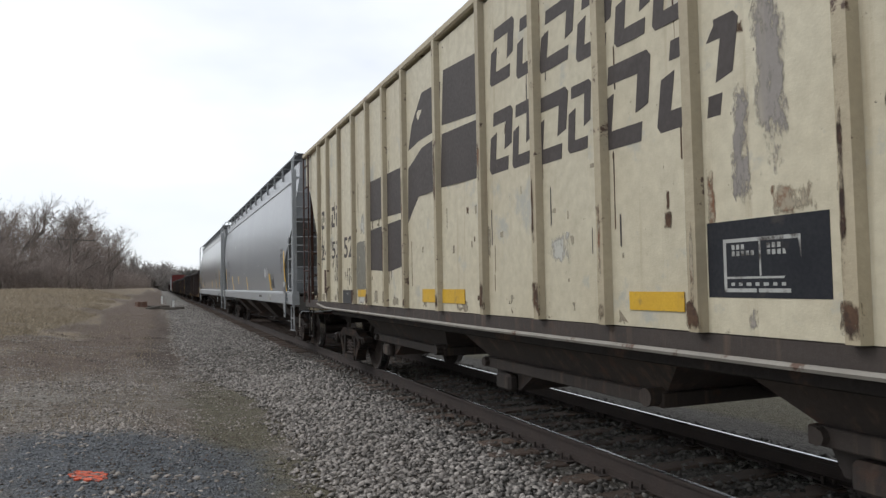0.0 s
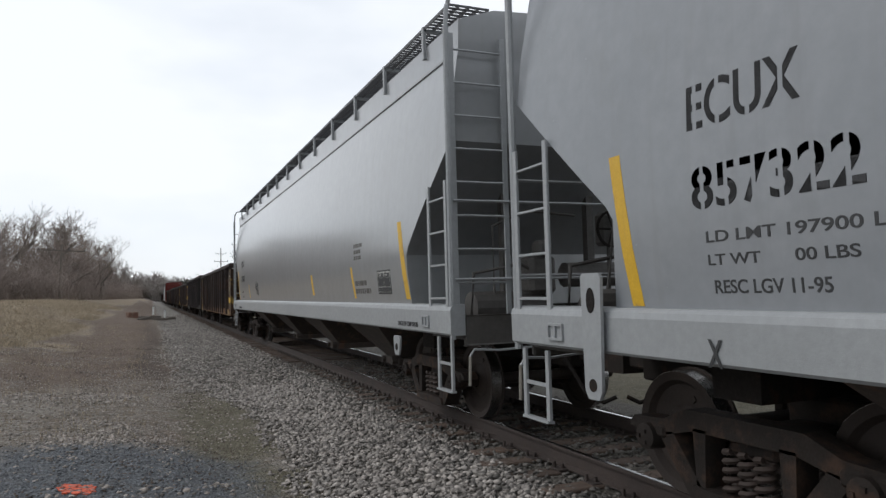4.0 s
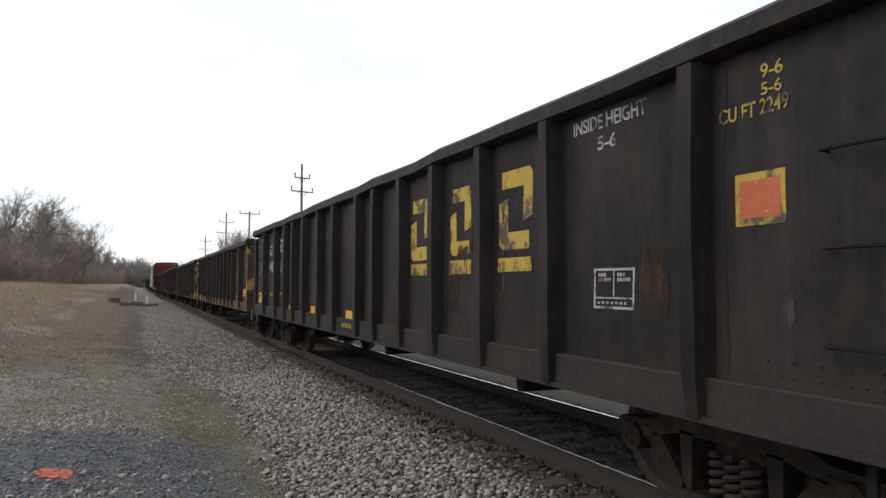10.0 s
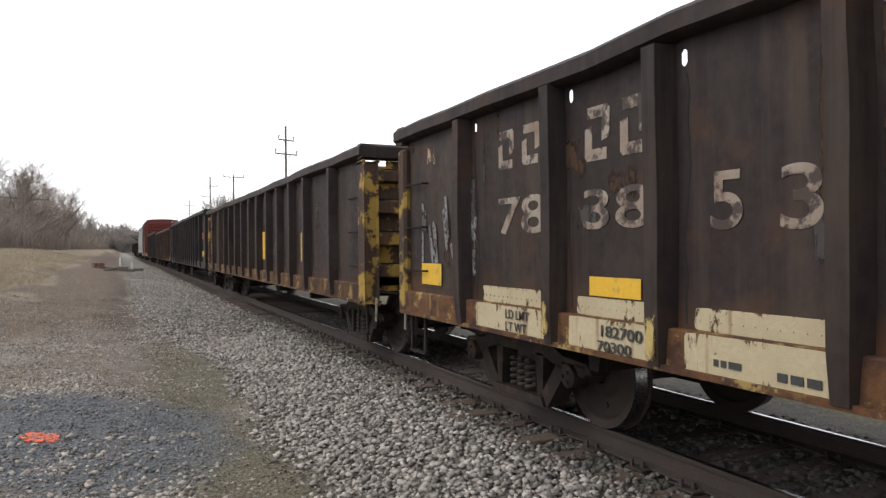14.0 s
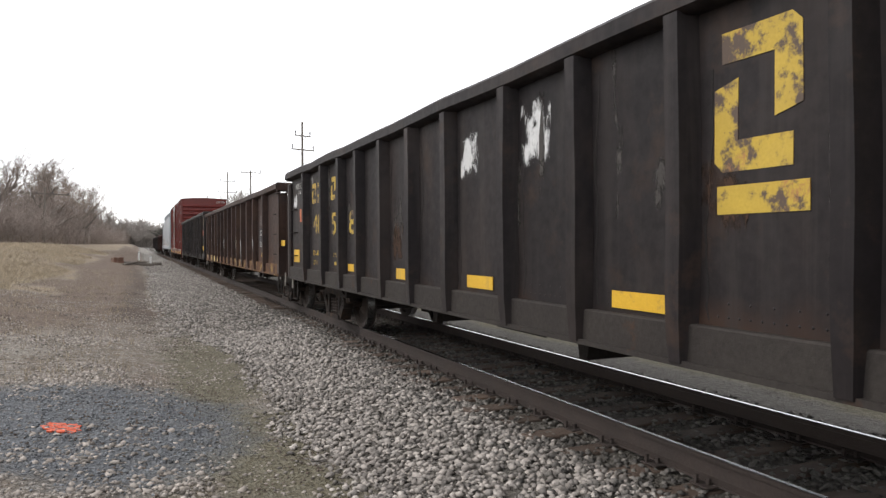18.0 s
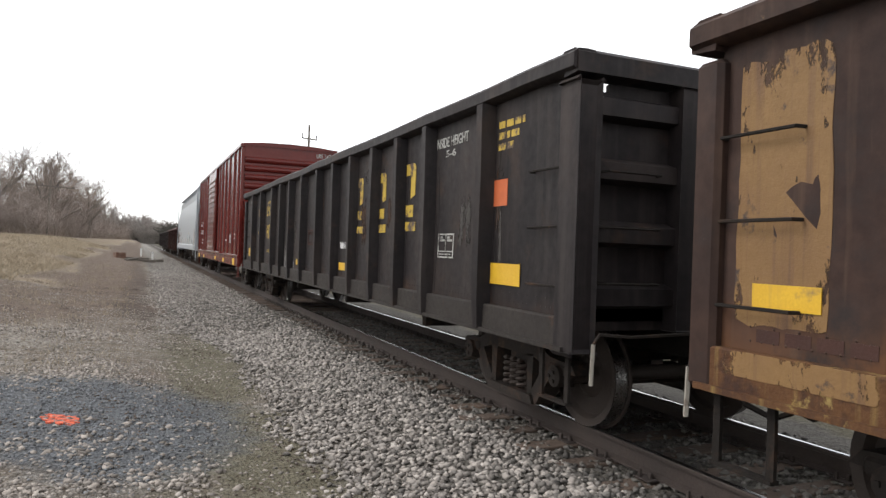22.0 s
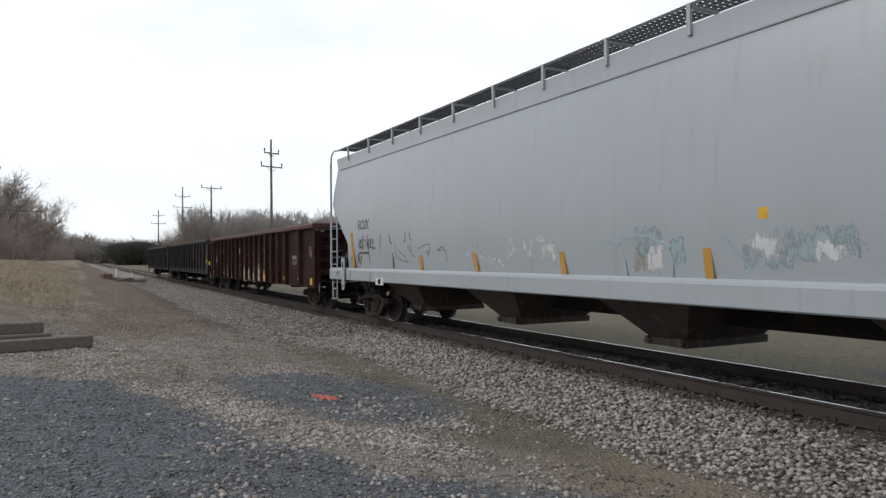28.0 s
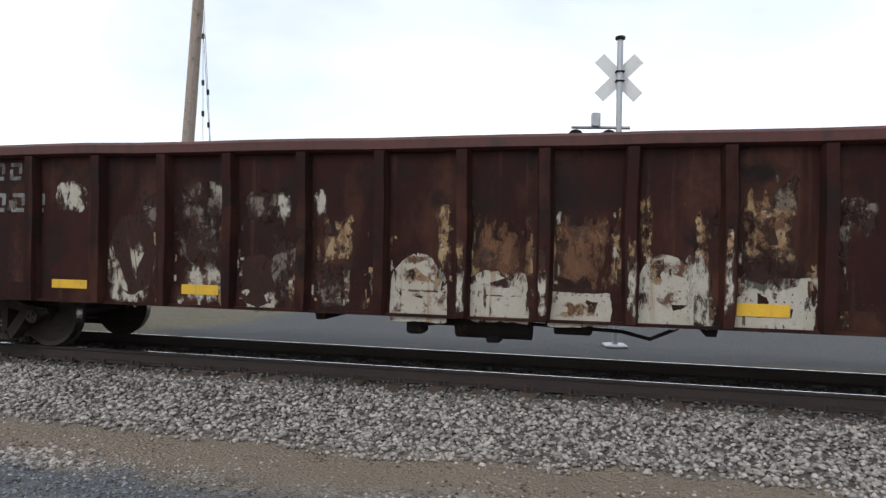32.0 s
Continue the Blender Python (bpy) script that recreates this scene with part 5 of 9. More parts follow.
# ---- covered hoppers ----
def hopper_body_mesh(hl, prof, end):
    """prof: (half width, z) from the sill up to the roof's middle; end: (z, inset of the end) up the end's outline."""
    s, rows = Shape(), []
    for hw, z in prof:
        ye = hl - float(np.interp(z, [e[0] for e in end], [e[1] for e in end]))
        rows.append((hw, z, ye))
    k = len(rows)
    cols = 15
    for sx in (-1, 1):
        o = len(s.v)
        for hw, z, ye in rows:
            for c in range(cols):
                s.v.append((sx * hw, -ye + 2 * ye * c / (cols - 1), z))
        for i in range(k - 1):
            for c in range(cols - 1):
                s.f.append((o + i * cols + c, o + i * cols + c + 1, o + (i + 1) * cols + c + 1, o + (i + 1) * cols + c))
    n = k * cols
    for e in (0, cols - 1):
        for i in range(k - 1):
            s.f.append((i * cols + e, (i + 1) * cols + e, n + (i + 1) * cols + e, n + i * cols + e))
    s.f.append((0, cols - 1, n + cols - 1, n))
    return s.mesh("hopper_body", 25)


def hopper_bay_mesh(w_top, w_bot, z_top, z_bot, x_top=1.15, x_bot=0.85):
    s = Shape()
    a, b = w_top / 2, w_bot / 2
    vs = [(-x_top, -a, z_top), (x_top, -a, z_top), (x_top, a, z_top), (-x_top, a, z_top), (-x_bot, -b, z_bot), (x_bot, -b, z_bot), (x_bot, b, z_bot), (-x_bot, b, z_bot)]
    s.add(vs, [(0, 1, 2, 3), (4, 7, 6, 5), (0, 4, 5, 1), (1, 5, 6, 2), (2, 6, 7, 3), (3, 7, 4, 0)])
    s.box(-x_bot - 0.1, x_bot + 0.1, -b - 0.1, b + 0.1, z_bot - 0.06, z_bot + 0.05, 0.01)
    s.tube([(-x_bot - 0.2, -b - 0.02, z_bot + 0.02), (-x_bot - 0.05, -b - 0.02, z_bot + 0.02)], 0.07, 10).tube([(-x_bot - 0.15, b, z_bot), (-x_bot - 0.05, b, z_bot)], 0.05, 8)
    return s.mesh("hopper_bay")


def walkway(car, y0, y1, x0, x1, z, mat, posts, rail_mat):
    """A roof running board: bars both ways, on brackets."""
    s = Shape()
    for q in range(5):
        x = x0 + (x1 - x0) * q / 4
        s.box(x - 0.006, x + 0.006, y0, y1, z - 0.04, z)
    k = int((y1 - y0) / 0.09)
    for q in range(k + 1):
        y = y0 + (y1 - y0) * q / k
        s.box(min(x0, x1), max(x0, x1), y - 0.006, y + 0.006, z - 0.03, z - 0.004)
    w = part("running_board", s, mat, car, label="dark open-grid roof walkway")
    for q in range(posts):
        y = y0 + (y1 - y0) * (q + 0.5) / posts
        part("bracket", Shape().box(x0 - 0.02, x0 + 0.02, y - 0.03, y + 0.03, z - 0.40, z).box(min(x0, x1), max(x0, x1), y - 0.03, y + 0.03, z - 0.06, z - 0.025), rail_mat, w)
    return w


def grey_hopper(front, rear, label, body, sill, seed, bays=4, roof=4.55, eave=4.20, tall_lug=True, lugs=(0.85, 1.28), sill_z=(1.05, 1.385), group="covered hopper cars in the train"):
    """A long smooth-sided covered hopper with end ladders, running boards and outlet bays."""
    ll = rear - front
    hl = ll / 2
    car = empty("covered_hopper_car", label, "hopper car", group)
    CARS.append((car, (front + rear) / 2))
    bm_, sm = M[body], M[sill]
    running_gear(car, hl, 2.0, lever=sm)
    lz = 1.66 if tall_lug else 1.02
    prof = [(1.535, 1.36), (1.575, 1.8), (1.582, 2.02), (1.585, 2.12), (1.585, 2.4), (1.572, 2.75), (1.548, 3.1), (1.54, 3.18), (1.50, 3.6), (1.42, eave - 0.12), (1.395, eave), (1.405, eave + 0.34), (0.95, eave + 0.50), (0.5, roof + 0.18), (0.0, roof + 0.22)]
    part("hopper_body", hopper_body_mesh(hl, prof, [(1.3, 1.38), (2.0, 1.46), (2.1, 1.40), (3.18, 0.07), (3.6, 0.10), (eave, 0.13), (eave + 0.34, 0.08), (5.0, 0.16)]), bm_, car)
    part("slope_sheet", Shape().prism([(-hl + 0.50, 3.22), (-hl + 1.95, 1.40), (-hl + 2.0, 1.45), (-hl + 0.55, 3.27)], -0.62, 0.62, "x"), M["grey_grime_shade"], car, label="grimy end slope sheet, recess shade in its colour")
    part("slope_sheet", Shape().prism([(hl - 0.50, 3.22), (hl - 1.95, 1.40), (hl - 2.0, 1.45), (hl - 0.55, 3.27)], -0.62, 0.62, "x"), M["grey_grime_shade"], car, label="grimy end slope sheet, recess shade in its colour")
    for sx in (-1, 1):
        part("side_sill", Shape().prism([(sx * 1.45, sill_z[0]), (sx * 1.60, sill_z[0]), (sx * 1.62, sill_z[0] + 0.02), (sx * 1.622, sill_z[1] - 0.07), (sx * 1.612, sill_z[1] - 0.03), (sx * 1.585, sill_z[1] - 0.006), (sx * 1.45, sill_z[1])], -hl, hl), sm, car)
        part("eave_rail", Shape().prism([(sx * 1.36, eave - 0.012), (sx * 1.415, eave - 0.012), (sx * 1.418, eave + 0.012), (sx * 1.36, eave + 0.02)], -hl + 0.36, hl - 0.36), bm_, car)
        walkway(car, -hl + 0.3, hl - 0.3, sx * 1.42, sx * 0.92, eave + 0.60, M["mesh_black"], 13, sm)
        for g in (-1, 1):
            yl = hl - lugs[0 if g < 0 else 1]
            # corner ladder on the side, stand-off frame and the bent roof pipe
            ladder(car, sx * 1.60, g * (hl - 0.36), 1.30, 2.75, 0.5, sm, "y", 4, name="side_ladder")
            part("corner_post", Shape().tube([(sx * 1.58, g * (hl - 0.04), 1.05), (sx * 1.58, g * (hl - 0.04), eave + 0.21)], 0.034, 8), sm, car)
            if sx == g:      # full-height ladders stand at two opposite corners only
                ladder(car, sx * 1.22, g * (hl - 0.03), 1.10, eave + 0.15, 0.62, sm, "x", 9, name="end_ladder")
            part("roof_pipe", Shape().tube([(sx * 1.58, g * (hl - 0.04), eave + 0.2), (sx * 1.56, g * (hl - 0.05), eave + 0.45), (sx * 1.5, g * (hl - 0.12), eave + 0.58), (sx * 1.42, g * (hl - 0.34), eave + 0.57)], 0.025, 6), sm, car)
            stirrup(car, g * (hl - 0.3), sx * 1.56, 0.50, 1.06, sm, 0.42)
            yh = g * (hl - 0.72)
            part("card_holder", Shape().box(sx * 1.62, sx * 1.64, yh - 0.11, yh + 0.11, 1.27, 1.29).box(sx * 1.62, sx * 1.64, yh - 0.11, yh + 0.11, 1.16, 1.18).box(sx * 1.62, sx * 1.638, yh - 0.11, yh - 0.09, 1.18, 1.27).box(sx * 1.62, sx * 1.638, yh + 0.09, yh + 0.11, 1.18, 1.27).box(sx * 1.62, sx * 1.638, yh - 0.01, yh + 0.01, 1.18, 1.27), sm, car)
            part("jacking_lug", Shape().prism([(g * (yl + 0.06), 0.78), (g * (yl - 0.06), 0.78), (g * (yl - 0.10), 0.84), (g * (yl - 0.12), lz - 0.03), (g * (yl - 0.10), lz), (g * (yl + 0.10), lz), (g * (yl + 0.12), lz - 0.03), (g * (yl + 0.10), 0.84)], sx * 1.675, sx * 1.65, "x"), sm, car, label="pale grey pull plate with an eye")
            part("eye", Shape().spin([(-0.004, 0.001), (-0.004, 0.045), (0.004, 0.045), (0.004, 0.001)], 14), M["under"], car, pose(sx * 1.676, g * yl, 0.88))
            if tall_lug:
                part("eye", Shape().prism([(0.05 * math.cos(w * 0.5236), 0.09 * math.sin(w * 0.5236)) for w in range(12)], -0.004, 0.004, "x"), M["under"], car, pose(sx * 1.676, g * yl, lz - 0.19))
    for g in (-1, 1):
        y = g * hl
        part("end_platform", Shape().box(-1.44, 1.44, y - g * 0.95, y - g * 0.06, 1.05, 1.11, 0.01).box(-1.44, 1.44, y - g * 0.055, y - g * 0.008, 0.98, 1.30, 0.015), M["grey_grime_shade"], car)
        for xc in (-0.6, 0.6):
            part("end_stanchion", Shape().box(xc - 0.05, xc + 0.05, y - g * 0.75, y - g * 0.65, 1.1, 2.9), M["grey_grime_shade"], car)
        grab(car, [(-1.55, y, 2.52), (1.55, y, 2.52)], sm, 0.016, "cross_rail")
        grab(car, [(-1.55, y, 1.68), (1.55, y, 1.68)], sm, 0.016, "cross_rail")
    for g in (-1, 1):      # brake gear and pipes on the end platforms
        y = g * hl
        part("brake_valve", Shape().box(-0.5, -0.15, y - g * 0.25, y - g * 0.55, 1.5, 1.95, 0.05).box(-0.42, -0.22, y - g * 0.2, y - g * 0.4, 1.95, 2.12, 0.04), M["grey_grime_shade"], car)
        part("air_reservoir", Shape().tube([(-1.15, y - g * 0.5, 1.36), (-1.1, y - g * 0.5, 1.36), (-0.3, y - g * 0.5, 1.36), (-0.25, y - g * 0.5, 1.36)], 0.19, 14).tube([(0.1, y - g * 0.5, 1.72), (0.85, y - g * 0.5, 1.72)], 0.15, 14), M["grey_grime_shade"], car)
        part("brake_pipe", Shape().tube([(-1.25, y - g * 0.3, 1.12), (-1.2, y - g * 0.3, 1.75), (-0.6, y - g * 0.3, 1.85), (-0.3, y - g * 0.35, 1.7)], 0.022, 6).tube([(-0.9, y - g * 0.4, 1.5), (-0.85, y - g * 0.5, 2.3), (-0.4, y - g * 0.55, 2.5), (0.3, y - g * 0.55, 2.45)], 0.018, 6), M["grey_grime_shade"], car)
    y = -hl
    bw = Shape().spin([(-0.012, 0.20), (-0.012, 0.225), (0.012, 0.225), (0.012, 0.20)], 20)
    for q in range(5):
        w = q * 1.2566
        bw.tube([(0, 0.03 * math.cos(w), 0.03 * math.sin(w)), (0, 0.21 * math.cos(w), 0.21 * math.sin(w))], 0.012, 4)
    part("brake_wheel", bw, M["under"], car, pose(0.55, y + 0.12, 2.25, 0, 0, 90))
    part("brake_stand", Shape().box(0.4, 0.7, y + 0.14, y + 0.3, 2.05, 2.45, 0.04).tube([(0.55, y + 0.22, 1.1), (0.55, y + 0.22, 2.1)], 0.02, 5), M["grey_grime_shade"], car)
    span = 16.2
    for q in range(bays):
        yb = -span / 2 + span * (q + 0.5) / bays
        part("outlet_bay", kept(("bay", bays, round(ll, 1)), lambda: hopper_bay_mesh(2.0, 0.62, 1.14, 0.44, 1.4, 0.72)), M["bay_brown"], car, pose(0, yb, 0), "grimy outlet hopper")
    part("hatch_trough", Shape().box(-0.3, 0.3, -hl + 1.6, hl - 1.6, roof + 0.2, roof + 0.3, 0.03), bm_, car)
    return car


def tan_hopper(front, rear):
    ll = rear - front
    hl = ll / 2
    car = empty("covered_hopper_car", "faded cream ribbed covered hopper car with dark brown lettering blocks", "hopper car", "covered hopper cars in the train")
    CARS.append((car, (front + rear) / 2))
    running_gear(car, hl, 1.65, lever=M["brown_steel"])
    zb, zt, xw = 1.25, 4.35, 1.604
    prof = [(1.56, 1.25), (1.57, 2.6), (1.57, zt - 0.1), (1.35, zt + 0.02), (0.6, zt + 0.2), (0.0, zt + 0.24)]
    part("hopper_body", hopper_body_mesh(hl, prof, [(1.2, 1.5), (2.5, 1.4), (3.4, 0.7), (3.7, 0.12), (5.0, 0.12)]), M["tan"], car)
    marks = [-8.2, -7.4, -6.6, -5.7, -4.8, -3.91, -2.91, -2.0, -1.08, -0.03, 1.15, 2.3, 3.15, 4.0, 4.84, 5.8, 6.7, 7.47]
    n = len(marks) - 1
    for sx in (-1, 1):
        flip = 0 if sx < 0 else 180
        for k in range(n):
            y, w = (marks[k] + marks[k + 1]) / 2, round(marks[k + 1] - marks[k], 1)
            if sx < 0:
                PLATES[car.name].append((marks[k], marks[k + 1], zb, zt - zb - 0.1, 0.008, 0.02, dent_offsets(20 + k % 3)))
            part("side_panel", kept(("tanpan", w, k % 3), lambda: panel_mesh(w, zt - zb - 0.1, 0.02, 20 + k % 3, 0.008)), M["tan"], car, pose(sx * (xw + 0.026), y, zb, 0, 0, flip) @ Matrix.Diagonal((1, (marks[k + 1] - marks[k]) / w, 1, 1)))
        for k in range(n + 1):
            y = marks[k]
            part("side_rib", kept("tanrib", lambda: rib_mesh(zb, zt - 0.04, 0.13, 0.085, False)), M["tan_rust"], car, pose(sx * xw, y, 0, 0, 0, flip))
        part("end_panel", Shape().prism([(-hl + 0.1, zt - 0.06), (-hl + 1.44, zt - 0.06), (-hl + 1.44, zb), (-hl + 1.3, zb), (-hl + 1.3, 2.4), (-hl + 0.55, 3.5), (-hl + 0.1, 3.7)], sx * 1.61, sx * 1.57, "x"), M["tan"], car)
        part("end_panel", Shape().prism([(hl - 0.1, zt - 0.06), (hl - 1.44, zt - 0.06), (hl - 1.44, zb), (hl - 1.3, zb), (hl - 1.3, 2.4), (hl - 0.55, 3.5), (hl - 0.1, 3.7)], sx * 1.61, sx * 1.57, "x"), M["tan"], car)
        part("top_chord", Shape().box(sx * 1.69, sx * 1.50, -hl + 0.1, hl - 0.1, zt - 0.07, zt + 0.03, 0.02), M["tan_rust"], car)
        part("side_sill", Shape().box(sx * 1.625, sx * 1.45, -hl, hl, 1.10, 1.25, 0.012), M["bay_brown"], car, label="bare rusty side sill")
        part("sill_angle", Shape().box(sx * 1.60, sx * 1.45, -hl + 2.4, hl - 2.4, 1.02, 1.098, 0.01), M["under"], car)
        walkway(car, -hl + 0.3, hl - 0.3, sx * 0.5, sx * 0.9, zt + 0.38, M["mesh_black"], 12, M["tan_rust"])
        for g in (-1, 1):
            ladder(car, sx * 1.66, g * (hl - 0.33), 1.2, 4.3, 0.5, M["brown_steel"], "y", 7, name="side_ladder")
            ladder(car, sx * 1.2, g * (hl - 0.02), 1.1, 4.3, 0.55, M["brown_steel"], "x", 7, name="end_ladder")
            stirrup(car, g * (hl - 0.3), sx * 1.55, 0.5, 1.15, M["under"], 0.42)
    part("brake_pipe", Shape().tube([(-1.62, hl - 1.2, 1.19), (-1.67, hl - 2.2, 1.135), (-1.67, 0.0, 1.115), (-1.67, -hl + 2.2, 1.125)], 0.021, 6), M["pipe_pale"], car, label="pale dusty brake pipe under the sill")
    for g in (-1, 1):
        part("end_platform", Shape().box(-1.55, 1.55, g * hl, g * (hl - 1.0), 1.05, 1.12, 0.01), M["tan_rust"], car)
    for yb in (3.8, -0.43, -4.7):
        part("outlet_bay", kept("tanbay", lambda: hopper_bay_mesh(4.1, 2.85, 1.14, 0.68, 1.38, 1.05)), M["bay_brown"], car, pose(0, yb, 0), "grimy outlet hopper")
        part("outlet_gate", kept("tangate", lambda: Shape().prism([(0.55, 0.66), (1.55, 0.70), (1.42, 0.44), (0.95, 0.41)], -1.0, 1.0, "x").box(-1.12, -1.0, 0.98, 1.30, 0.40, 0.58, 0.03).mesh("outlet_gate")), M["bay_brown"], car, pose(0, yb, 0))
    return car


def boxcar(front, rear):
    ll = rear - front
    hl = ll / 2
    car = empty("boxcar", "glossy oxide-red steel boxcar with a ribbed sliding door", "boxcar")
    CARS.append((car, (front + rear) / 2))
    red = M["box_red"]
    running_gear(car, hl, 1.95, lever=M["brown_steel"])
    zb, zt, xw = 1.05, 4.78, 1.50
    part("floor", Shape().box(-1.5, 1.5, -hl + 0.05, hl - 0.05, 1.0, 1.1), M["under"], car)
    roof = [(-1.55, zt - 0.02), (-1.50, zt + 0.05), (-0.8, zt + 0.11), (0.0, zt + 0.13), (0.8, zt + 0.11), (1.50, zt + 0.05), (1.55, zt - 0.02)]
    part("roof", Shape().prism(roof, -hl - 0.012, hl + 0.012), red, car, label="shallow pitched steel roof")
    d0, d1 = -0.9, 2.58
    for sx in (-1, 1):
        flip = 0 if sx < 0 else 180
        part("side_sill", Shape().box(sx * 1.58, sx * 1.46, -hl + 0.16, hl - 0.16, 0.78, 1.075, 0.012).box(sx * 1.60, sx * 1.46, -hl, hl, 1.08, 1.16, 0.01), red, car)
        part("top_plate", Shape().box(sx * 1.60, sx * 1.46, -hl, hl, zt - 0.08, zt + 0.04, 0.015), red, car)
        for marks in ((-hl, -7.75, -6.58, -5.21, -3.95, -2.76, -1.77, d0), (d1, 3.95, 5.2, 6.48, 7.79, hl)):
            for k in range(len(marks) - 1):
                w, y = round(marks[k + 1] - marks[k], 1), (marks[k] + marks[k + 1]) / 2
                part("side_panel", kept(("boxpan", w, k % 3), lambda: panel_mesh(w, zt - 0.08 - zb, 0.06, 40 + k % 3, 0.012)), red, car, pose(sx * (xw + 0.03), y, zb, 0, 0, flip) @ Matrix.Diagonal((1, (marks[k + 1] - marks[k]) / w, 1, 1)))
                if k:
                    part("side_rib", kept("boxrib", lambda: rib_mesh(zb + 0.05, zt - 0.08, 0.13, 0.08, False)), red, car, pose(sx * xw, marks[k], 0, 0, 0, flip))
        part("side_rib", kept("boxrib", lambda: rib_mesh(zb + 0.05, zt - 0.08, 0.12, 0.07, False)), red, car, pose(sx * xw, hl - 0.05, 0, 0, 0, flip))
        door = part("door", Shape().box(sx * 1.60, sx * 1.53, d0 + 0.03, d1 - 0.03, 1.2, zt - 0.1, 0.02), red, car, label="sliding door with pressed ribs")
        for k in range(14):
            z = 1.33 + k * 0.225
            part("door_rib", Shape().prism([(sx * 1.60, z - 0.06), (sx * 1.64, z - 0.02), (sx * 1.64, z + 0.03), (sx * 1.60, z + 0.06)], d0 + 0.18, d1 - 0.12), red, door)
        part("door_post", Shape().box(sx * 1.63, sx * 1.56, d0 - 0.02, d0 + 0.09, 1.2, zt - 0.1, 0.01).box(sx * 1.64, sx * 1.58, d0 + 0.35, d0 + 0.42, 1.25, 4.3, 0.01), red, door)
        part("door_track", Shape().box(sx * 1.66, sx * 1.52, d0 - 2.6, d1 + 0.1, 1.12, 1.19, 0.01), red, car)
        for g in (-1, 1):
            for q in range(5):
                side_grab(car, sx * 1.56, g * (hl - 0.36), 1.35 + q * 0.62, 0.5, red)
            part("corner_post", Shape().box(sx * 1.57, sx * 1.465, g * (hl - 0.004), g * (hl - 0.1), 0.85, zt - 0.085, 0.012), red, car)
            stirrup(car, g * (hl - 0.3), sx * 1.52, 0.45, 0.80, red, 0.4)
    for g in (-1, 1):
        y = g * hl
        e = part("end_wall", Shape().box(-1.46, 1.46, y - g * 0.09, y - g * 0.03, 0.95, zt + 0.05), red, car, label="corrugated boxcar end")
        for k in range(12):
            z = 1.14 + k * 0.288
            part("corrugation", Shape().prism([(y - g * 0.03, z - 0.12), (y + g * 0.02, z - 0.085), (y + g * 0.05, z - 0.02), (y + g * 0.045, z + 0.04), (y - g * 0.03, z + 0.09)], -1.45, 1.45, "x"), red, e)
        ladder(car, -1.12, y + g * 0.09, 1.0, 2.6, 0.5, red, "x", 4, name="end_ladder")
        grab(car, [(-1.4, y + g * 0.1, 1.12), (1.4, y + g * 0.1, 1.12)], red, 0.018, "cross_rail")
        part("end_sill", Shape().box(-1.5, 1.5, y - g * 0.1, y + g * 0.06, 0.8, 1.02, 0.015), red, car)
    lettering(car, "LRS 7474", 0.2, 0.9, -hl + 0.026, 4.53, M["white"], FACE_FRONT, 0.56)
    return car


# ---- the train, front to rear ----
SX = -1.5325       # face of the plates on the side towards the lot
tan_hopper(-3.2, 14.95)
grey_hopper(16.62, 36.45, "light grey smooth covered hopper car with yellow edge stripes", "grey_hop", "grey_sill", 2, sill_z=(1.10, 1.42))
grey_hopper(37.81, 58.94, "light grey covered hopper car, glossy above and dull below", "grey_gloss", "grey_sill", 3, tall_lug=False, lugs=(1.62, 1.62), sill_z=(1.09, 1.42))
gondola(60.28, 77.75, "dark brown gondola car with flaking yellow ends and rusty sill", (-7.07, -5.47, -4.38, -3.27, -2.17, -1.13, 0.07, 1.23, 2.36, 3.50, 4.60, 5.70, 7.14), end="end_yellow", shift=0.0, seed=4, stripes=(), top=2.90)
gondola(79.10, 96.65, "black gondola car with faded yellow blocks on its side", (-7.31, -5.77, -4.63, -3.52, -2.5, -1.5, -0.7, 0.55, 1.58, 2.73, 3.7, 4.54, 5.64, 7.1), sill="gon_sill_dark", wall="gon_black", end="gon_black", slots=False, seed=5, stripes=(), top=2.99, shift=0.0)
gondola(97.95, 115.30, "dark brown gondola car with rust-orange sill and yellow ends", (-7.21, -5.53, -4.48, -3.38, -2.20, -1.06, 0.08, 1.24, 2.34, 3.30, 4.48, 5.60, 7.08), end="end_yellow", seed=6, stripes=(), top=2.86, shift=0.0)
gondola(116.60, 134.0, "dark brown gondola car with yellow corner and rusty sill", (-7.1, -5.5, -4.4, -3.3, -2.2, -1.1, 0.0, 1.1, 2.2, 3.3, 4.36, 5.55, 7.21), end="end_yellow", seed=7, stripes=(), top=2.88)
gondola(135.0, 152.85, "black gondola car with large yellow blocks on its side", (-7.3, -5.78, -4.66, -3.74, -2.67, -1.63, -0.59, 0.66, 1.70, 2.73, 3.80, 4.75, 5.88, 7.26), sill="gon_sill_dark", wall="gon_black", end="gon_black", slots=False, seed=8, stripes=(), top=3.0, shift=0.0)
gondola(153.95, 171.85, "dark oxide brown gondola car with orange rusted sill", (-7.10, -5.54, -4.38, -3.17, -2.05, -0.95, 0.21, 1.30, 2.42, 3.55, 4.58, 5.73, 7.37), wall="gon_brown", end="gon_brown", slots=False, seed=9, stripes=(), top=2.89, shift=0.0)
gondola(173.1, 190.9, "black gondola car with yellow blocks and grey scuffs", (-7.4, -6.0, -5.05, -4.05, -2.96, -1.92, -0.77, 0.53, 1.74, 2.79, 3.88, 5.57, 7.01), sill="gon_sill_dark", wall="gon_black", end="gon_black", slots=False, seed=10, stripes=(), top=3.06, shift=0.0)
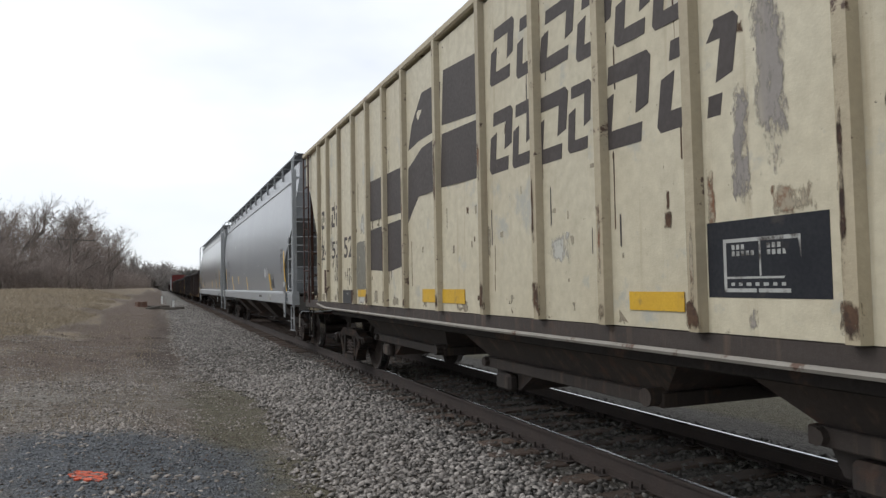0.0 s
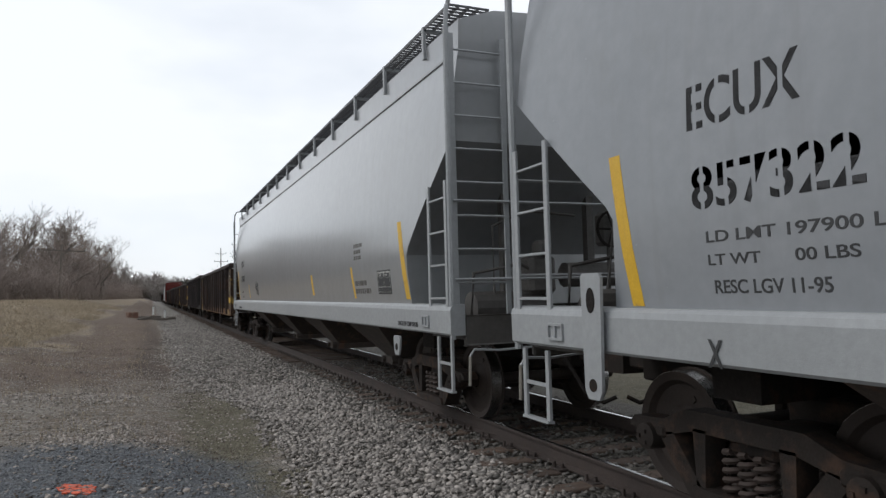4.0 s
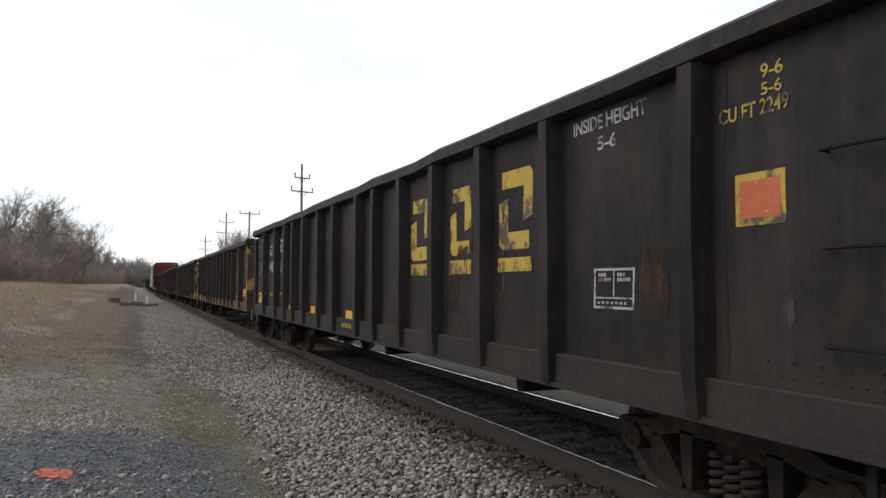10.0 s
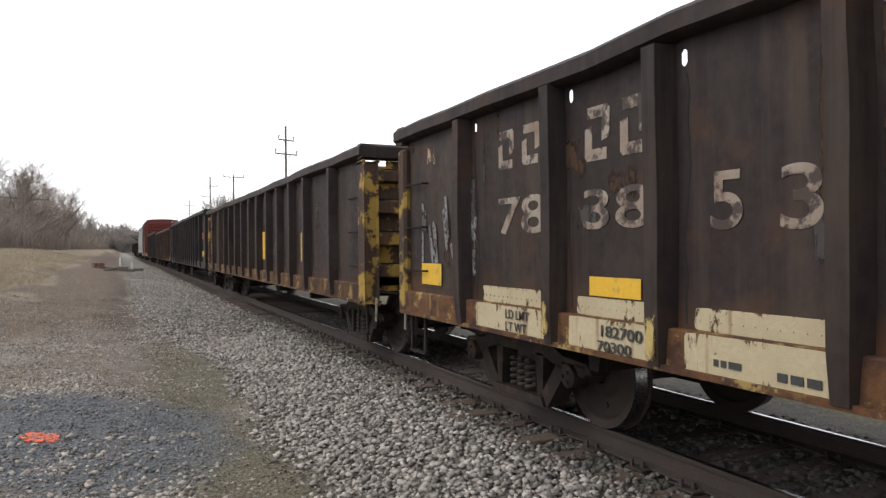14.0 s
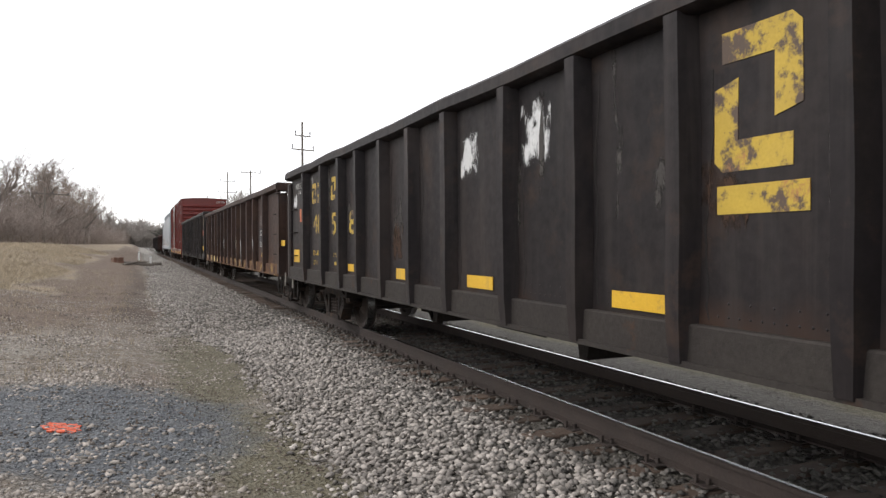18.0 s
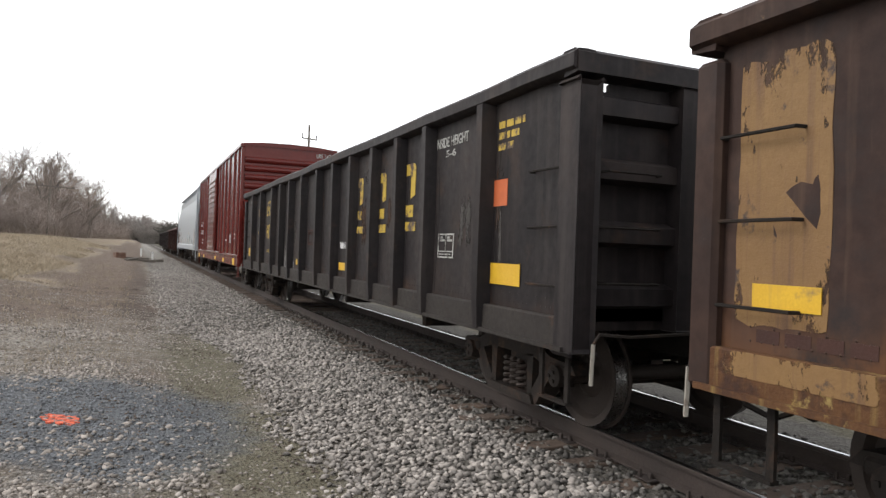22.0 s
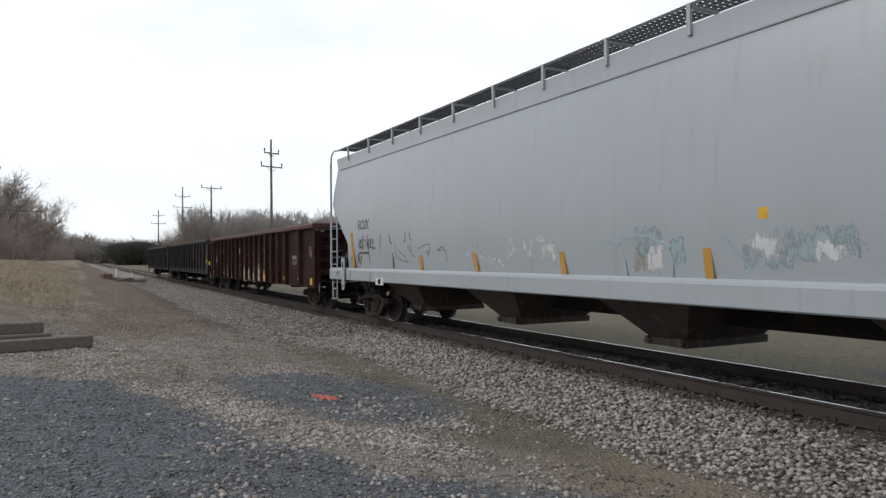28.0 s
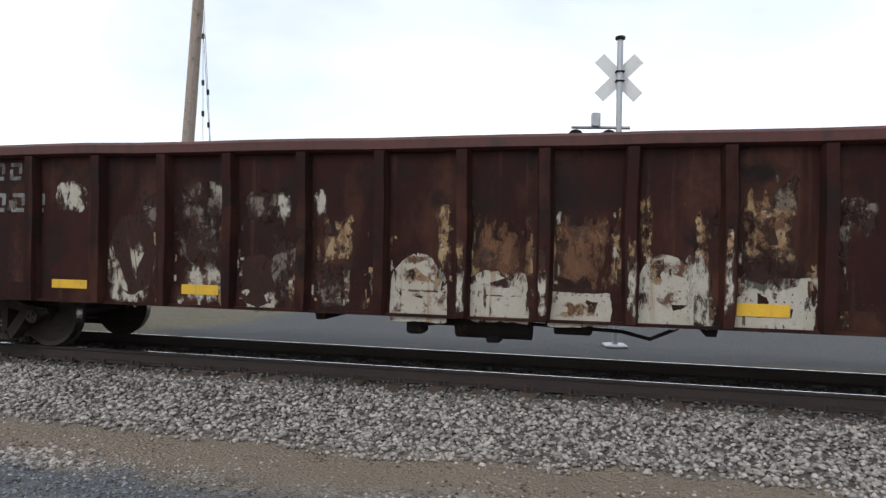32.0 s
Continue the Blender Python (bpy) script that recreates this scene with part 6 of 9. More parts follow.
boxcar(192.4, 209.5)
grey_hopper(211.24, 231.95, "pale chalky grey covered hopper car with red-brown drips", "grey_pale", "grey_pale", 12)
gondola(233.55, 252.2, "red-brown gondola car with peeling white and rust patches", (-7.73, -6.0, -4.98, -4.05, -3.11, -2.19, -1.24, -0.32, 0.59, 1.55, 2.51, 3.48, 4.38, 5.33, 6.34, 7.3, 8.25), sill="gon_red", wall="gon_red", end="gon_red", seed=13, stripes=(), bottom=0.72, slots=False, flush=True, shift=-0.05, chord="chord_red")
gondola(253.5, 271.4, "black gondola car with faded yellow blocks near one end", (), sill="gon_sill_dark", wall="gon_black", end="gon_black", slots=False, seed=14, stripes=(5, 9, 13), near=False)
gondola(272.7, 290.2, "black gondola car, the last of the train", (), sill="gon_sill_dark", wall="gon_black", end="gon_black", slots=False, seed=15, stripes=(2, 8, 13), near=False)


def hop_x(z):
    """The face of a smooth hopper's side at a height."""
    return -0.008 - float(np.interp(z, [1.0, 1.36, 1.37, 1.8, 2.4, 3.0, 3.6], [1.616, 1.616, 1.535, 1.575, 1.585, 1.56, 1.50]))


DEPTH = {}      # the place of each patch in that order
LAYER = collections.Counter()      # patches on a car so far; later ones lie over earlier ones


def patch(parent, x, y, z, w, h, mat, seed, rag=0.25, dome=0):
    """An uneven patch of old paint or rust; with dome its upper half is round."""
    rng, ring = random.Random(seed), []
    LAYER[parent.name] += 1
    n = 64
    for q in range(n):
        a = 2 * math.pi * q / n
        ca, sa = math.cos(a), math.sin(a)
        p = 2.0 if dome == 2 or (dome and sa > 0) else (24.0 if rag < 0.13 else 5.0)
        r = (abs(ca) ** p + abs(sa) ** p) ** (-1.0 / p)
        r *= 1 - min(rag, 0.14) * (0.5 + 0.9 * noise.noise((ca * 1.7 + seed * 3.1, sa * 1.7, 0.3)) + 0.6 * noise.noise((ca * 5 + seed, sa * 5, 0.7))) - min(rag, 0.14) * 0.2 * rng.random()
        ring.append((y - w / 2 + ca * r * w / 2, z + h / 2 + sa * r * h / 2))
    ob = part("paint_patch", Shape().prism(ring, x - 0.0005 - 0.00001 * LAYER[parent.name], x + 0.012, "x"), flaked(mat, 0.15 if rag < 0.13 else 0.3), parent)
    DEPTH[ob.name] = LAYER[parent.name]
    return ob


def drip(parent, pts, mat="stain_red", r=0.016):
    """A run of dried paint along points on a hopper's side."""
    s = Shape()
    for (y0, z0), (y1, z1) in zip(pts, pts[1:]):
        d = Vector((y1 - y0, z1 - z0)).normalized() * r
        x = hop_x((z0 + z1) / 2) + 0.004
        s.prism([(y0 - d.y, z0 + d.x), (y0 + d.y, z0 - d.x), (y1 + d.y, z1 - d.x), (y1 - d.y, z1 + d.x)], x - 0.004, x + 0.01, "x")
    return part("paint_drip", s, M[mat], parent)


# rust and grime on the cream hopper: runs beside the ribs, chipped paint low on the panels, scuffed touch-up
grime = random.Random(61)
for mark in (-8.2, -7.4, -6.6, -5.7, -4.8, -3.91, -2.91, -2.0, -1.08, -0.03, 1.15, 2.3, 3.15, 4.0, 4.84, 5.8, 6.7, 7.47):
    for q in range(2):
        h = grime.uniform(0.4, 1.3)
        patch(CARS[0][0], -1.629, mark - 0.02 - grime.uniform(-0.09, 0.05), min(grime.uniform(1.25, 3.2), 4.15 - h), grime.uniform(0.035, 0.08), h, M[grime.choice(("rust_dark", "stain_rust", "grime_tan", "grime_tan"))], grime.randrange(9999), 0.3)
    for q in range(7):      # small chips and flecks, thick towards the sill
        patch(CARS[0][0], -1.629, mark + grime.uniform(0.1, 0.9), 1.25 + 1.7 * grime.random() ** 1.8, grime.uniform(0.02, 0.09), grime.uniform(0.03, 0.14), M[grime.choice(("rust_dark", "rust_dark", "grime_tan"))], grime.randrange(9999), 0.5)
    for q in range(4):      # upright scratches and cracks beside the ribs
        patch(CARS[0][0], -1.629, mark + grime.choice((-1, 1)) * grime.uniform(0.10, 0.2), grime.uniform(1.3, 3.2), grime.uniform(0.010, 0.022), grime.uniform(0.15, 0.7), M[grime.choice(("rust_dark", "dark_brown"))], grime.randrange(9999), 0.12)
    patch(CARS[0][0], -1.629, mark + grime.uniform(0.55, 0.9), 1.25, grime.uniform(0.2, 0.5), grime.uniform(0.10, 0.24), M["grime_tan"], grime.randrange(9999), 0.4)
    patch(CARS[0][0], -1.690, mark + grime.uniform(0.02, 0.045), grime.uniform(1.26, 2.6), 0.04, grime.uniform(0.4, 1.3), M[grime.choice(("rust_dark", "stain_rust"))], grime.randrange(9999), 0.3)
    patch(CARS[0][0], -1.690, mark + 0.06, 1.26, 0.12, grime.uniform(0.1, 0.35), M["rust_dark"], grime.randrange(9999), 0.3)

# runs of rust and pale scuffs on the gondola sides
for c, inks in ((3, "rust_soft scuff rust_soft"), (4, "scuff rust_soft scuff"), (5, "rust_soft rust_soft scuff rust_soft"), (6, "rust_soft scuff"), (7, "scuff scuff rust_soft"), (8, "rust_soft stain_tan scuff"), (9, "scuff scuff rust_soft"),
                (13, "scuff rust_soft")):
    for q in range(26):
        h, tall = grime.uniform(0.3, 1.3), q % 2
        patch(CARS[c][0], SX, grime.uniform(-8.0, 8.4), grime.uniform(1.1, 2.9 - h), grime.uniform(0.05, 0.14) if tall else grime.uniform(0.15, 0.45), h if tall else 0.6 * h, M[grime.choice(inks.split())], grime.randrange(9999), 0.3)
part("block_emblem", Shape().prism([(0.98, 3.91), (0.06, 3.83), (0.12, 3.23), (1.05, 3.31)], -1.632 - 0.003, -1.632 + 0.002, "x"), M["dark_brown"], CARS[0][0])
part("block_emblem", Shape().prism([(2.06, 3.53), (1.68, 3.84), (1.07, 3.81), (1.13, 3.29), (1.81, 3.28), (2.19, 3.23)], -1.632 - 0.003, -1.632 + 0.002, "x"), M["dark_brown"], CARS[0][0])
part("block_emblem", Shape().prism([(1.05, 3.21), (0.12, 3.17), (0.16, 2.59), (1.11, 2.62)], -1.632 - 0.003, -1.632 + 0.002, "x"), M["dark_brown"], CARS[0][0])
part("block_emblem", Shape().prism([(2.20, 3.00), (1.71, 3.18), (1.12, 3.21), (1.15, 2.61), (1.84, 2.61), (2.23, 2.32)], -1.632 - 0.003, -1.632 + 0.002, "x"), M["dark_brown"], CARS[0][0])
part("block_emblem", Shape().prism([(3.92, 3.08), (2.28, 3.07), (2.36, 2.48), (3.95, 2.49)], -1.632 - 0.003, -1.632 + 0.002, "x"), M["dark_brown"], CARS[0][0])
part("block_emblem", Shape().prism([(3.96, 2.36), (2.31, 2.40), (2.43, 1.79), (3.01, 1.73), (3.98, 1.77)], -1.632 - 0.003, -1.632 + 0.002, "x"), M["dark_brown"], CARS[0][0])
blocks(CARS[0][0], -1.632, -0.19, 3.40, 0.448, 0.52, M["dark_brown"], 1, 0, "marking", 0.072)
blocks(CARS[0][0], -1.632, -0.72, 3.33, 0.358, 0.51, M["dark_brown"], 1, 0, "marking", 0.057)
blocks(CARS[0][0], -1.632, -1.12, 3.26, 0.487, 0.49, M["dark_brown"], 1, 0, "marking", 0.078)
blocks(CARS[0][0], -1.632, -1.67, 3.19, 0.427, 0.48, M["dark_brown"], 1, 0, "marking", 0.068)
blocks(CARS[0][0], -1.632, -2.15, 3.15, 0.361, 0.47, M["dark_brown"], 1, 0, "marking", 0.058)
blocks(CARS[0][0], -1.632, -2.55, 3.13, 0.371, 0.45, M["dark_brown"], 1, 0, "marking", 0.059)
blocks(CARS[0][0], -1.632, -0.15, 2.57, 0.417, 0.57, M["dark_brown"], 1, 0, "marking", 0.067)
blocks(CARS[0][0], -1.632, -0.60, 2.56, 0.359, 0.55, M["dark_brown"], 1, 0, "marking", 0.057)
blocks(CARS[0][0], -1.632, -1.02, 2.51, 0.459, 0.55, M["dark_brown"], 1, 0, "marking", 0.073)
blocks(CARS[0][0], -1.632, -1.52, 2.53, 0.299, 0.50, M["dark_brown"], 1, 0, "marking", 0.048)
blocks(CARS[0][0], -1.632, -1.95, 2.46, 0.502, 0.58, M["dark_brown"], 1, 0, "marking", 0.080)
blocks(CARS[0][0], -1.632, -2.56, 2.47, 0.615, 0.55, M["dark_brown"], 1, 0, "marking", 0.098)
frame_mark(CARS[0][0], -1.632 - 0.004, -3.10, 1.48, 0.51, 0.29, M["white"])
bars(CARS[0][0], -1.632, -2.98, 1.45, 0.795, 0.42, M["dark_back"], 1, 0.238, "placard")
bars(CARS[0][0], -1.632 - 0.004, -2.25, 1.36, 0.528, 0.12, M["yellow"], 1, 0.158, "reflective_stripe")
bars(CARS[0][0], -1.632 - 0.004, 1.74, 1.34, 1.257, 0.15, M["yellow"], 1, 0.377, "reflective_stripe")
blocks(CARS[0][0], -1.632, 7.35, 2.63, 0.228, 0.34, M["dark_brown"], 2, 0.080)
blocks(CARS[0][0], -1.632, 6.51, 2.60, 0.236, 0.37, M["dark_brown"], 2, 0.083)
lettering(CARS[0][0], '24', 0.417, -1.632, 7.39, 2.04, M["dark_brown"], width=0.54)
lettering(CARS[0][0], '53', 0.435, -1.632, 6.52, 2.04, M["dark_brown"], width=0.54)
lettering(CARS[0][0], '52', 0.485, -1.632, 5.61, 2.02, M["dark_brown"], width=0.56)
patch(CARS[0][0], -1.632, 4.77, 1.46, 0.83, 0.79, M["patch_olive"], 27, 0.08, 0)
patch(CARS[0][0], -1.632, 4.80, 1.71, 0.40, 0.12, M["grime_pale"], 28, 0.3, 0)
patch(CARS[0][0], -1.632, 4.81, 1.25, 0.79, 0.21, M["grime_pale"], 29, 0.4, 0)
patch(CARS[0][0], -1.632, 4.52, 2.30, 0.23, 0.39, M["grime_pale"], 30, 0.4, 0)
bars(CARS[0][0], -1.632, 7.16, 1.41, 0.311, 0.44, M["brown_steel"], 1, 0.093, "patch_plate")
bars(CARS[0][0], -1.632 - 0.002, 5.68, 1.25, 0.627, 0.22, M["black"], 1, 0.188, "placard")
lettering(CARS[0][0], '2" TREAD', 0.082, -1.632, 5.58, 1.37, M["white"], width=0.41)
lettering(CARS[0][0], 'COND. SHOES', 0.076, -1.632, 5.65, 1.28, M["white"], width=0.55)
bars(CARS[0][0], -1.632 - 0.004, 7.74, 1.29, 0.163, 1.08, M["yellow"], 1, 0.049, "reflective_stripe")
bars(CARS[0][0], -1.632 - 0.004, 4.68, 1.37, 0.510, 0.11, M["yellow"], 1, 0.153, "reflective_stripe")
scrawl(CARS[0][0], -1.632 - 0.004, 6.49, 1.61, 0.60, 0.49, M["dark_brown"], 37, 4, 0.007)
scrawl(CARS[0][0], -1.632 - 0.004, 5.56, 1.56, 0.64, 0.29, M["dark_brown"], 38, 5, 0.008)
patch(CARS[0][0], -1.632, -3.33, 2.02, 0.25, 1.07, M["grime_lilac"], 39, 0.3, 0)
patch(CARS[0][0], -1.632, -3.25, 1.24, 0.11, 0.21, M["grime_lilac"], 40, 0.3, 0)
patch(CARS[0][0], -1.632, -3.17, 1.90, 0.18, 0.79, M["grime_lilac"], 41, 0.4, 0)
patch(CARS[0][0], -1.632, -3.43, 1.86, 0.33, 0.19, M["stain_rust"], 42, 0.4, 0)
patch(CARS[0][0], -1.632, -1.19, 1.68, 0.35, 0.27, M["grime_pale"], 43, 0.4, 0)
lettering(CARS[1][0], 'ECUX', 0.369, hop_x(2.60), 7.73, 2.47, M["black"], width=0.79)
lettering(CARS[1][0], '857322', 0.342, hop_x(2.12), 7.70, 2.00, M["black"], width=1.09)
lettering(CARS[1][0], 'LD LMT 197900 LBS', 0.090, hop_x(1.83), 7.61, 1.80, M["black"], width=1.23)
lettering(CARS[1][0], 'LT WT      00 LBS', 0.086, hop_x(1.70), 7.61, 1.67, M["black"], width=0.94)
lettering(CARS[1][0], 'RESC LGV 11-95', 0.106, hop_x(1.55), 7.58, 1.51, M["black"], width=0.75)
lettering(CARS[1][0], 'X', 0.222, hop_x(1.18), 7.57, 1.10, M["black"], width=0.11)
bars(CARS[1][0], hop_x(1.93), 8.33, 1.43, 0.117, 1.02, M["yellow"], 1, 0, "reflective_stripe", -0.151)
bars(CARS[1][0], hop_x(1.67), -0.07, 1.44, 0.147, 0.46, M["yellow"], 1, 0, "reflective_stripe", -0.084)
bars(CARS[1][0], hop_x(1.81), 2.86, 1.65, 0.149, 0.32, M["yellow"], 1, 0, "reflective_stripe", -0.097)
bars(CARS[1][0], hop_x(1.72), 5.28, 1.43, 0.217, 0.58, M["yellow"], 1, 0, "reflective_stripe", -0.271)
print_lines(CARS[1][0], hop_x(1.24), -3.94, 1.18, 0.64, 0.12, M["grey_grime_shade"], 1, 54)
scrawl(CARS[1][0], hop_x(1.97) - 0.004, -4.79, 1.74, 0.44, 0.47, M["stain_white"], 55, 5, 0.009)
bars(CARS[1][0], hop_x(1.94), -8.53, 1.42, 0.126, 1.03, M["yellow"], 1, 0, "reflective_stripe", -0.116)
bars(CARS[1][0], hop_x(1.68), -5.88, 1.45, 0.101, 0.46, M["yellow"], 1, 0, "reflective_stripe", -0.175)
bars(CARS[1][0], hop_x(1.70) + 0.003, -6.07, 1.51, 0.62, 0.37, M["black"], 1, 0, "placard")
frame_mark(CARS[1][0], hop_x(1.70) - 0.004, -6.09, 1.53, 0.58, 0.33, M["white"])
lettering(CARS[1][0], 'AAR  5-10', 0.129, hop_x(2.37), -7.90, 2.32, M["grey_grime_shade"], width=0.34)
print_lines(CARS[1][0], hop_x(2.47), -7.88, 2.43, 0.47, 0.08, M["grey_grime_shade"], 1, 61)
print_lines(CARS[1][0], hop_x(2.20), -7.90, 2.10, 0.41, 0.20, M["grey_grime_shade"], 2, 62)
print_lines(CARS[1][0], hop_x(1.97), -7.95, 1.87, 0.20, 0.20, M["black"], 2, 63)
scrawl(CARS[1][0], hop_x(1.98) - 0.004, -4.70, 1.84, 0.88, 0.27, M["stain_white"], 64, 6, 0.01)
bars(CARS[1][0], hop_x(1.68), -6.03, 1.44, 0.132, 0.47, M["yellow"], 1, 0, "reflective_stripe", -0.210)
bars(CARS[1][0], hop_x(1.24), -5.98, 1.16, 0.205, 0.16, M["white"], 2, 0.061, "placard")
bars(CARS[2][0], hop_x(1.97), -9.00, 1.47, 0.145, 0.99, M["yellow"], 1, 0, "reflective_stripe", -0.212)
bars(CARS[2][0], hop_x(1.71) + 0.003, -7.85, 1.54, 0.59, 0.33, M["black"], 1, 0, "placard")
frame_mark(CARS[2][0], hop_x(1.71) - 0.004, -7.87, 1.56, 0.55, 0.29, M["white"])
print_lines(CARS[2][0], hop_x(2.17), -6.66, 2.04, 0.53, 0.28, M["grey_grime_shade"], 3, 70)
print_lines(CARS[2][0], hop_x(1.63), -6.67, 1.51, 0.81, 0.24, M["grey_grime_shade"], 2, 71)
bars(CARS[2][0], hop_x(1.72), -6.57, 1.48, 0.090, 0.49, M["yellow"], 1, 0, "reflective_stripe", -0.153)
bars(CARS[2][0], hop_x(1.74), -3.48, 1.54, 0.142, 0.40, M["yellow"], 1, 0, "reflective_stripe", -0.109)
lettering(CARS[2][0], '2 INCH HF COMP SHOES', 0.078, hop_x(1.11), -8.87, 1.15, M["black"], width=0.73)
bars(CARS[2][0], hop_x(1.95), 9.04, 1.45, 0.083, 1.00, M["yellow"], 1, 0, "reflective_stripe", -0.185)
lettering(CARS[2][0], 'EQUX', 0.306, hop_x(2.68), 8.35, 2.57, M["black"], width=0.77)
lettering(CARS[2][0], '631058', 0.300, hop_x(2.17), 8.28, 2.06, M["black"], width=0.91)
lettering(CARS[2][0], 'LD LMT', 0.090, hop_x(1.71), 8.18, 1.68, M["black"], width=0.39)
lettering(CARS[2][0], 'LT WT', 0.083, hop_x(1.54), 8.15, 1.51, M["black"], width=0.35)
bars(CARS[2][0], hop_x(1.71), 6.20, 1.50, 0.089, 0.42, M["yellow"], 1, 0, "reflective_stripe", -0.133)
scrawl(CARS[2][0], hop_x(1.78) - 0.004, 4.74, 1.55, 0.61, 0.45, M["black"], 81, 7, 0.02)
lettering(CARS[2][0], '2 INCH HF COMP SHOES', 0.078, hop_x(1.12), 8.61, 1.15, M["black"], width=0.71)
blocks(CARS[3][0], SX, 6.89, 2.08, 0.227, 0.25, M["white"], 2, 0.091)
blocks(CARS[3][0], SX, 5.40, 2.06, 0.190, 0.28, M["white"], 2, 0.076)
lettering(CARS[3][0], '70', 0.387, SX, 7.05, 1.64, M["white"], width=0.53)
lettering(CARS[3][0], '685', 0.404, SX, 5.48, 1.63, M["white"], width=0.65)
lettering(CARS[3][0], '192100', 0.115, SX, 3.10, 1.60, M["white"], width=0.42)
print_lines(CARS[3][0], SX, 4.24, 1.60, 0.36, 0.08, M["white"], 1, 88)
print_lines(CARS[3][0], SX, 4.22, 1.43, 0.29, 0.08, M["white"], 1, 89)
bars(CARS[3][0], SX - 0.004, 8.17, 1.45, 0.453, 0.22, M["yellow"], 1, 0.136, "reflective_stripe")
bars(CARS[3][0], SX - 0.004, 4.16, 1.16, 0.507, 0.12, M["yellow"], 1, 0.152, "reflective_stripe")
scrawl(CARS[3][0], SX - 0.004, 4.23, 1.73, 0.42, 0.64, M["scuff"], 92, 5, 0.008)
bars(CARS[3][0], SX - 0.004, -7.38, 1.30, 0.595, 0.21, M["yellow"], 1, 0.178, "reflective_stripe")
frame_mark(CARS[3][0], SX - 0.004, -5.90, 1.60, 0.41, 0.29, M["white"])
bars(CARS[3][0], SX - 0.004, -3.62, 1.13, 0.53, 0.10, M["yellow"], 1, 0.129, "reflective_stripe")
bars(CARS[3][0], SX, -6.13, 1.13, 0.262, 0.07, M["galv"], 1, 0.079, "plate")
scrawl(CARS[3][0], SX - 0.004, -7.18, 1.19, 0.65, 1.26, M["stain_rust"], 97, 3, 0.014)
scrawl(CARS[3][0], SX - 0.004, -7.64, 1.89, 0.37, 0.53, M["stain_grey"], 98, 3, 0.012)
scrawl(CARS[3][0], SX - 0.004, -8.16, 1.31, 0.45, 0.24, M["yellow_worn"], 99, 5, 0.03)
patch(CARS[3][0], SX, -7.88, 2.24, 0.24, 0.33, M["yellow_worn"], 100, 0.5, 0)
patch(CARS[3][0], SX, -8.29, 1.71, 0.23, 0.79, M["yellow_worn"], 101, 0.55, 0)
patch(CARS[3][0], SX, -8.11, 1.14, 0.35, 0.16, M["yellow_worn"], 102, 0.4, 0)
patch(CARS[3][0], SX, 0.83, 2.29, 0.40, 0.31, M["stain_white"], 103, 0.5, 0)
patch(CARS[3][0], SX, -0.10, 2.29, 0.37, 0.29, M["stain_white"], 104, 0.45, 0)
scrawl(CARS[3][0], SX - 0.004, -0.13, 1.89, 0.54, 0.34, M["stain_grey"], 105, 6, 0.018)
scrawl(CARS[3][0], SX - 0.004, -3.50, 1.60, 0.70, 0.32, M["stain_cream"], 645, 6, 0.009)
scrawl(CARS[3][0], SX - 0.004, -3.46, 1.30, 0.60, 0.26, M["scuff"], 646, 4, 0.007)
scrawl(CARS[3][0], SX - 0.004, -2.42, 1.55, 0.55, 0.90, M["scuff"], 647, 3, 0.010)
bars(CARS[3][0], SX - 0.004, 2.04, 1.15, 0.494, 0.10, M["yellow"], 1, 0.148, "reflective_stripe")
bars(CARS[3][0], SX - 0.004, -0.20, 1.14, 0.46, 0.11, M["yellow"], 1, 0.155, "reflective_stripe")
blocks(CARS[4][0], SX, -2.65, 1.84, 0.544, 0.70, M["yellow_old"], 1, 0.163)
bars(CARS[4][0], SX, -2.66, 1.67, 0.541, 0.13, M["yellow_old"], 1, 0.162, "reflective_stripe")
blocks(CARS[4][0], SX, -3.78, 1.86, 0.471, 0.68, M["yellow_old"], 1, 0.141)
bars(CARS[4][0], SX, -3.75, 1.67, 0.498, 0.14, M["yellow_old"], 1, 0.149, "reflective_stripe")
blocks(CARS[4][0], SX, -4.84, 1.87, 0.573, 0.69, M["yellow_old"], 1, 0.172)
bars(CARS[4][0], SX, -4.82, 1.68, 0.582, 0.12, M["yellow_old"], 1, 0.175, "reflective_stripe")
lettering(CARS[4][0], 'INSIDE HEIGHT', 0.143, SX, -6.01, 2.67, M["white"], width=0.81)
lettering(CARS[4][0], '5-6', 0.133, SX, -6.30, 2.52, M["white"], width=0.21)
lettering(CARS[4][0], '9-6', 0.103, SX, -7.73, 2.65, M["yellow_old"], width=0.14)
lettering(CARS[4][0], '5-6', 0.090, SX, -7.73, 2.56, M["yellow_old"], width=0.13)
lettering(CARS[4][0], 'CU FT 2249', 0.114, SX, -7.44, 2.46, M["yellow_old"], width=0.46)
bars(CARS[4][0], SX, -7.55, 1.88, 0.32, 0.28, M["yellow_old"], 1, 0.105, "placard")
bars(CARS[4][0], SX - 0.003, -7.58, 1.92, 0.26, 0.20, M["orange"], 1, 0.105, "placard")
frame_mark(CARS[4][0], SX - 0.004, -6.25, 1.40, 0.44, 0.28, M["white"])
bars(CARS[4][0], SX - 0.004, 2.44, 1.04, 0.510, 0.13, M["yellow"], 1, 0.294, "reflective_stripe")
blocks(CARS[4][0], SX, 6.82, 2.26, 0.262, 0.24, M["white"], 2, 0.105)
blocks(CARS[4][0], SX, 5.51, 2.27, 0.237, 0.30, M["white"], 2, 0.095)
lettering(CARS[4][0], '485', 0.369, SX, 6.91, 1.86, M["white"], width=0.92)
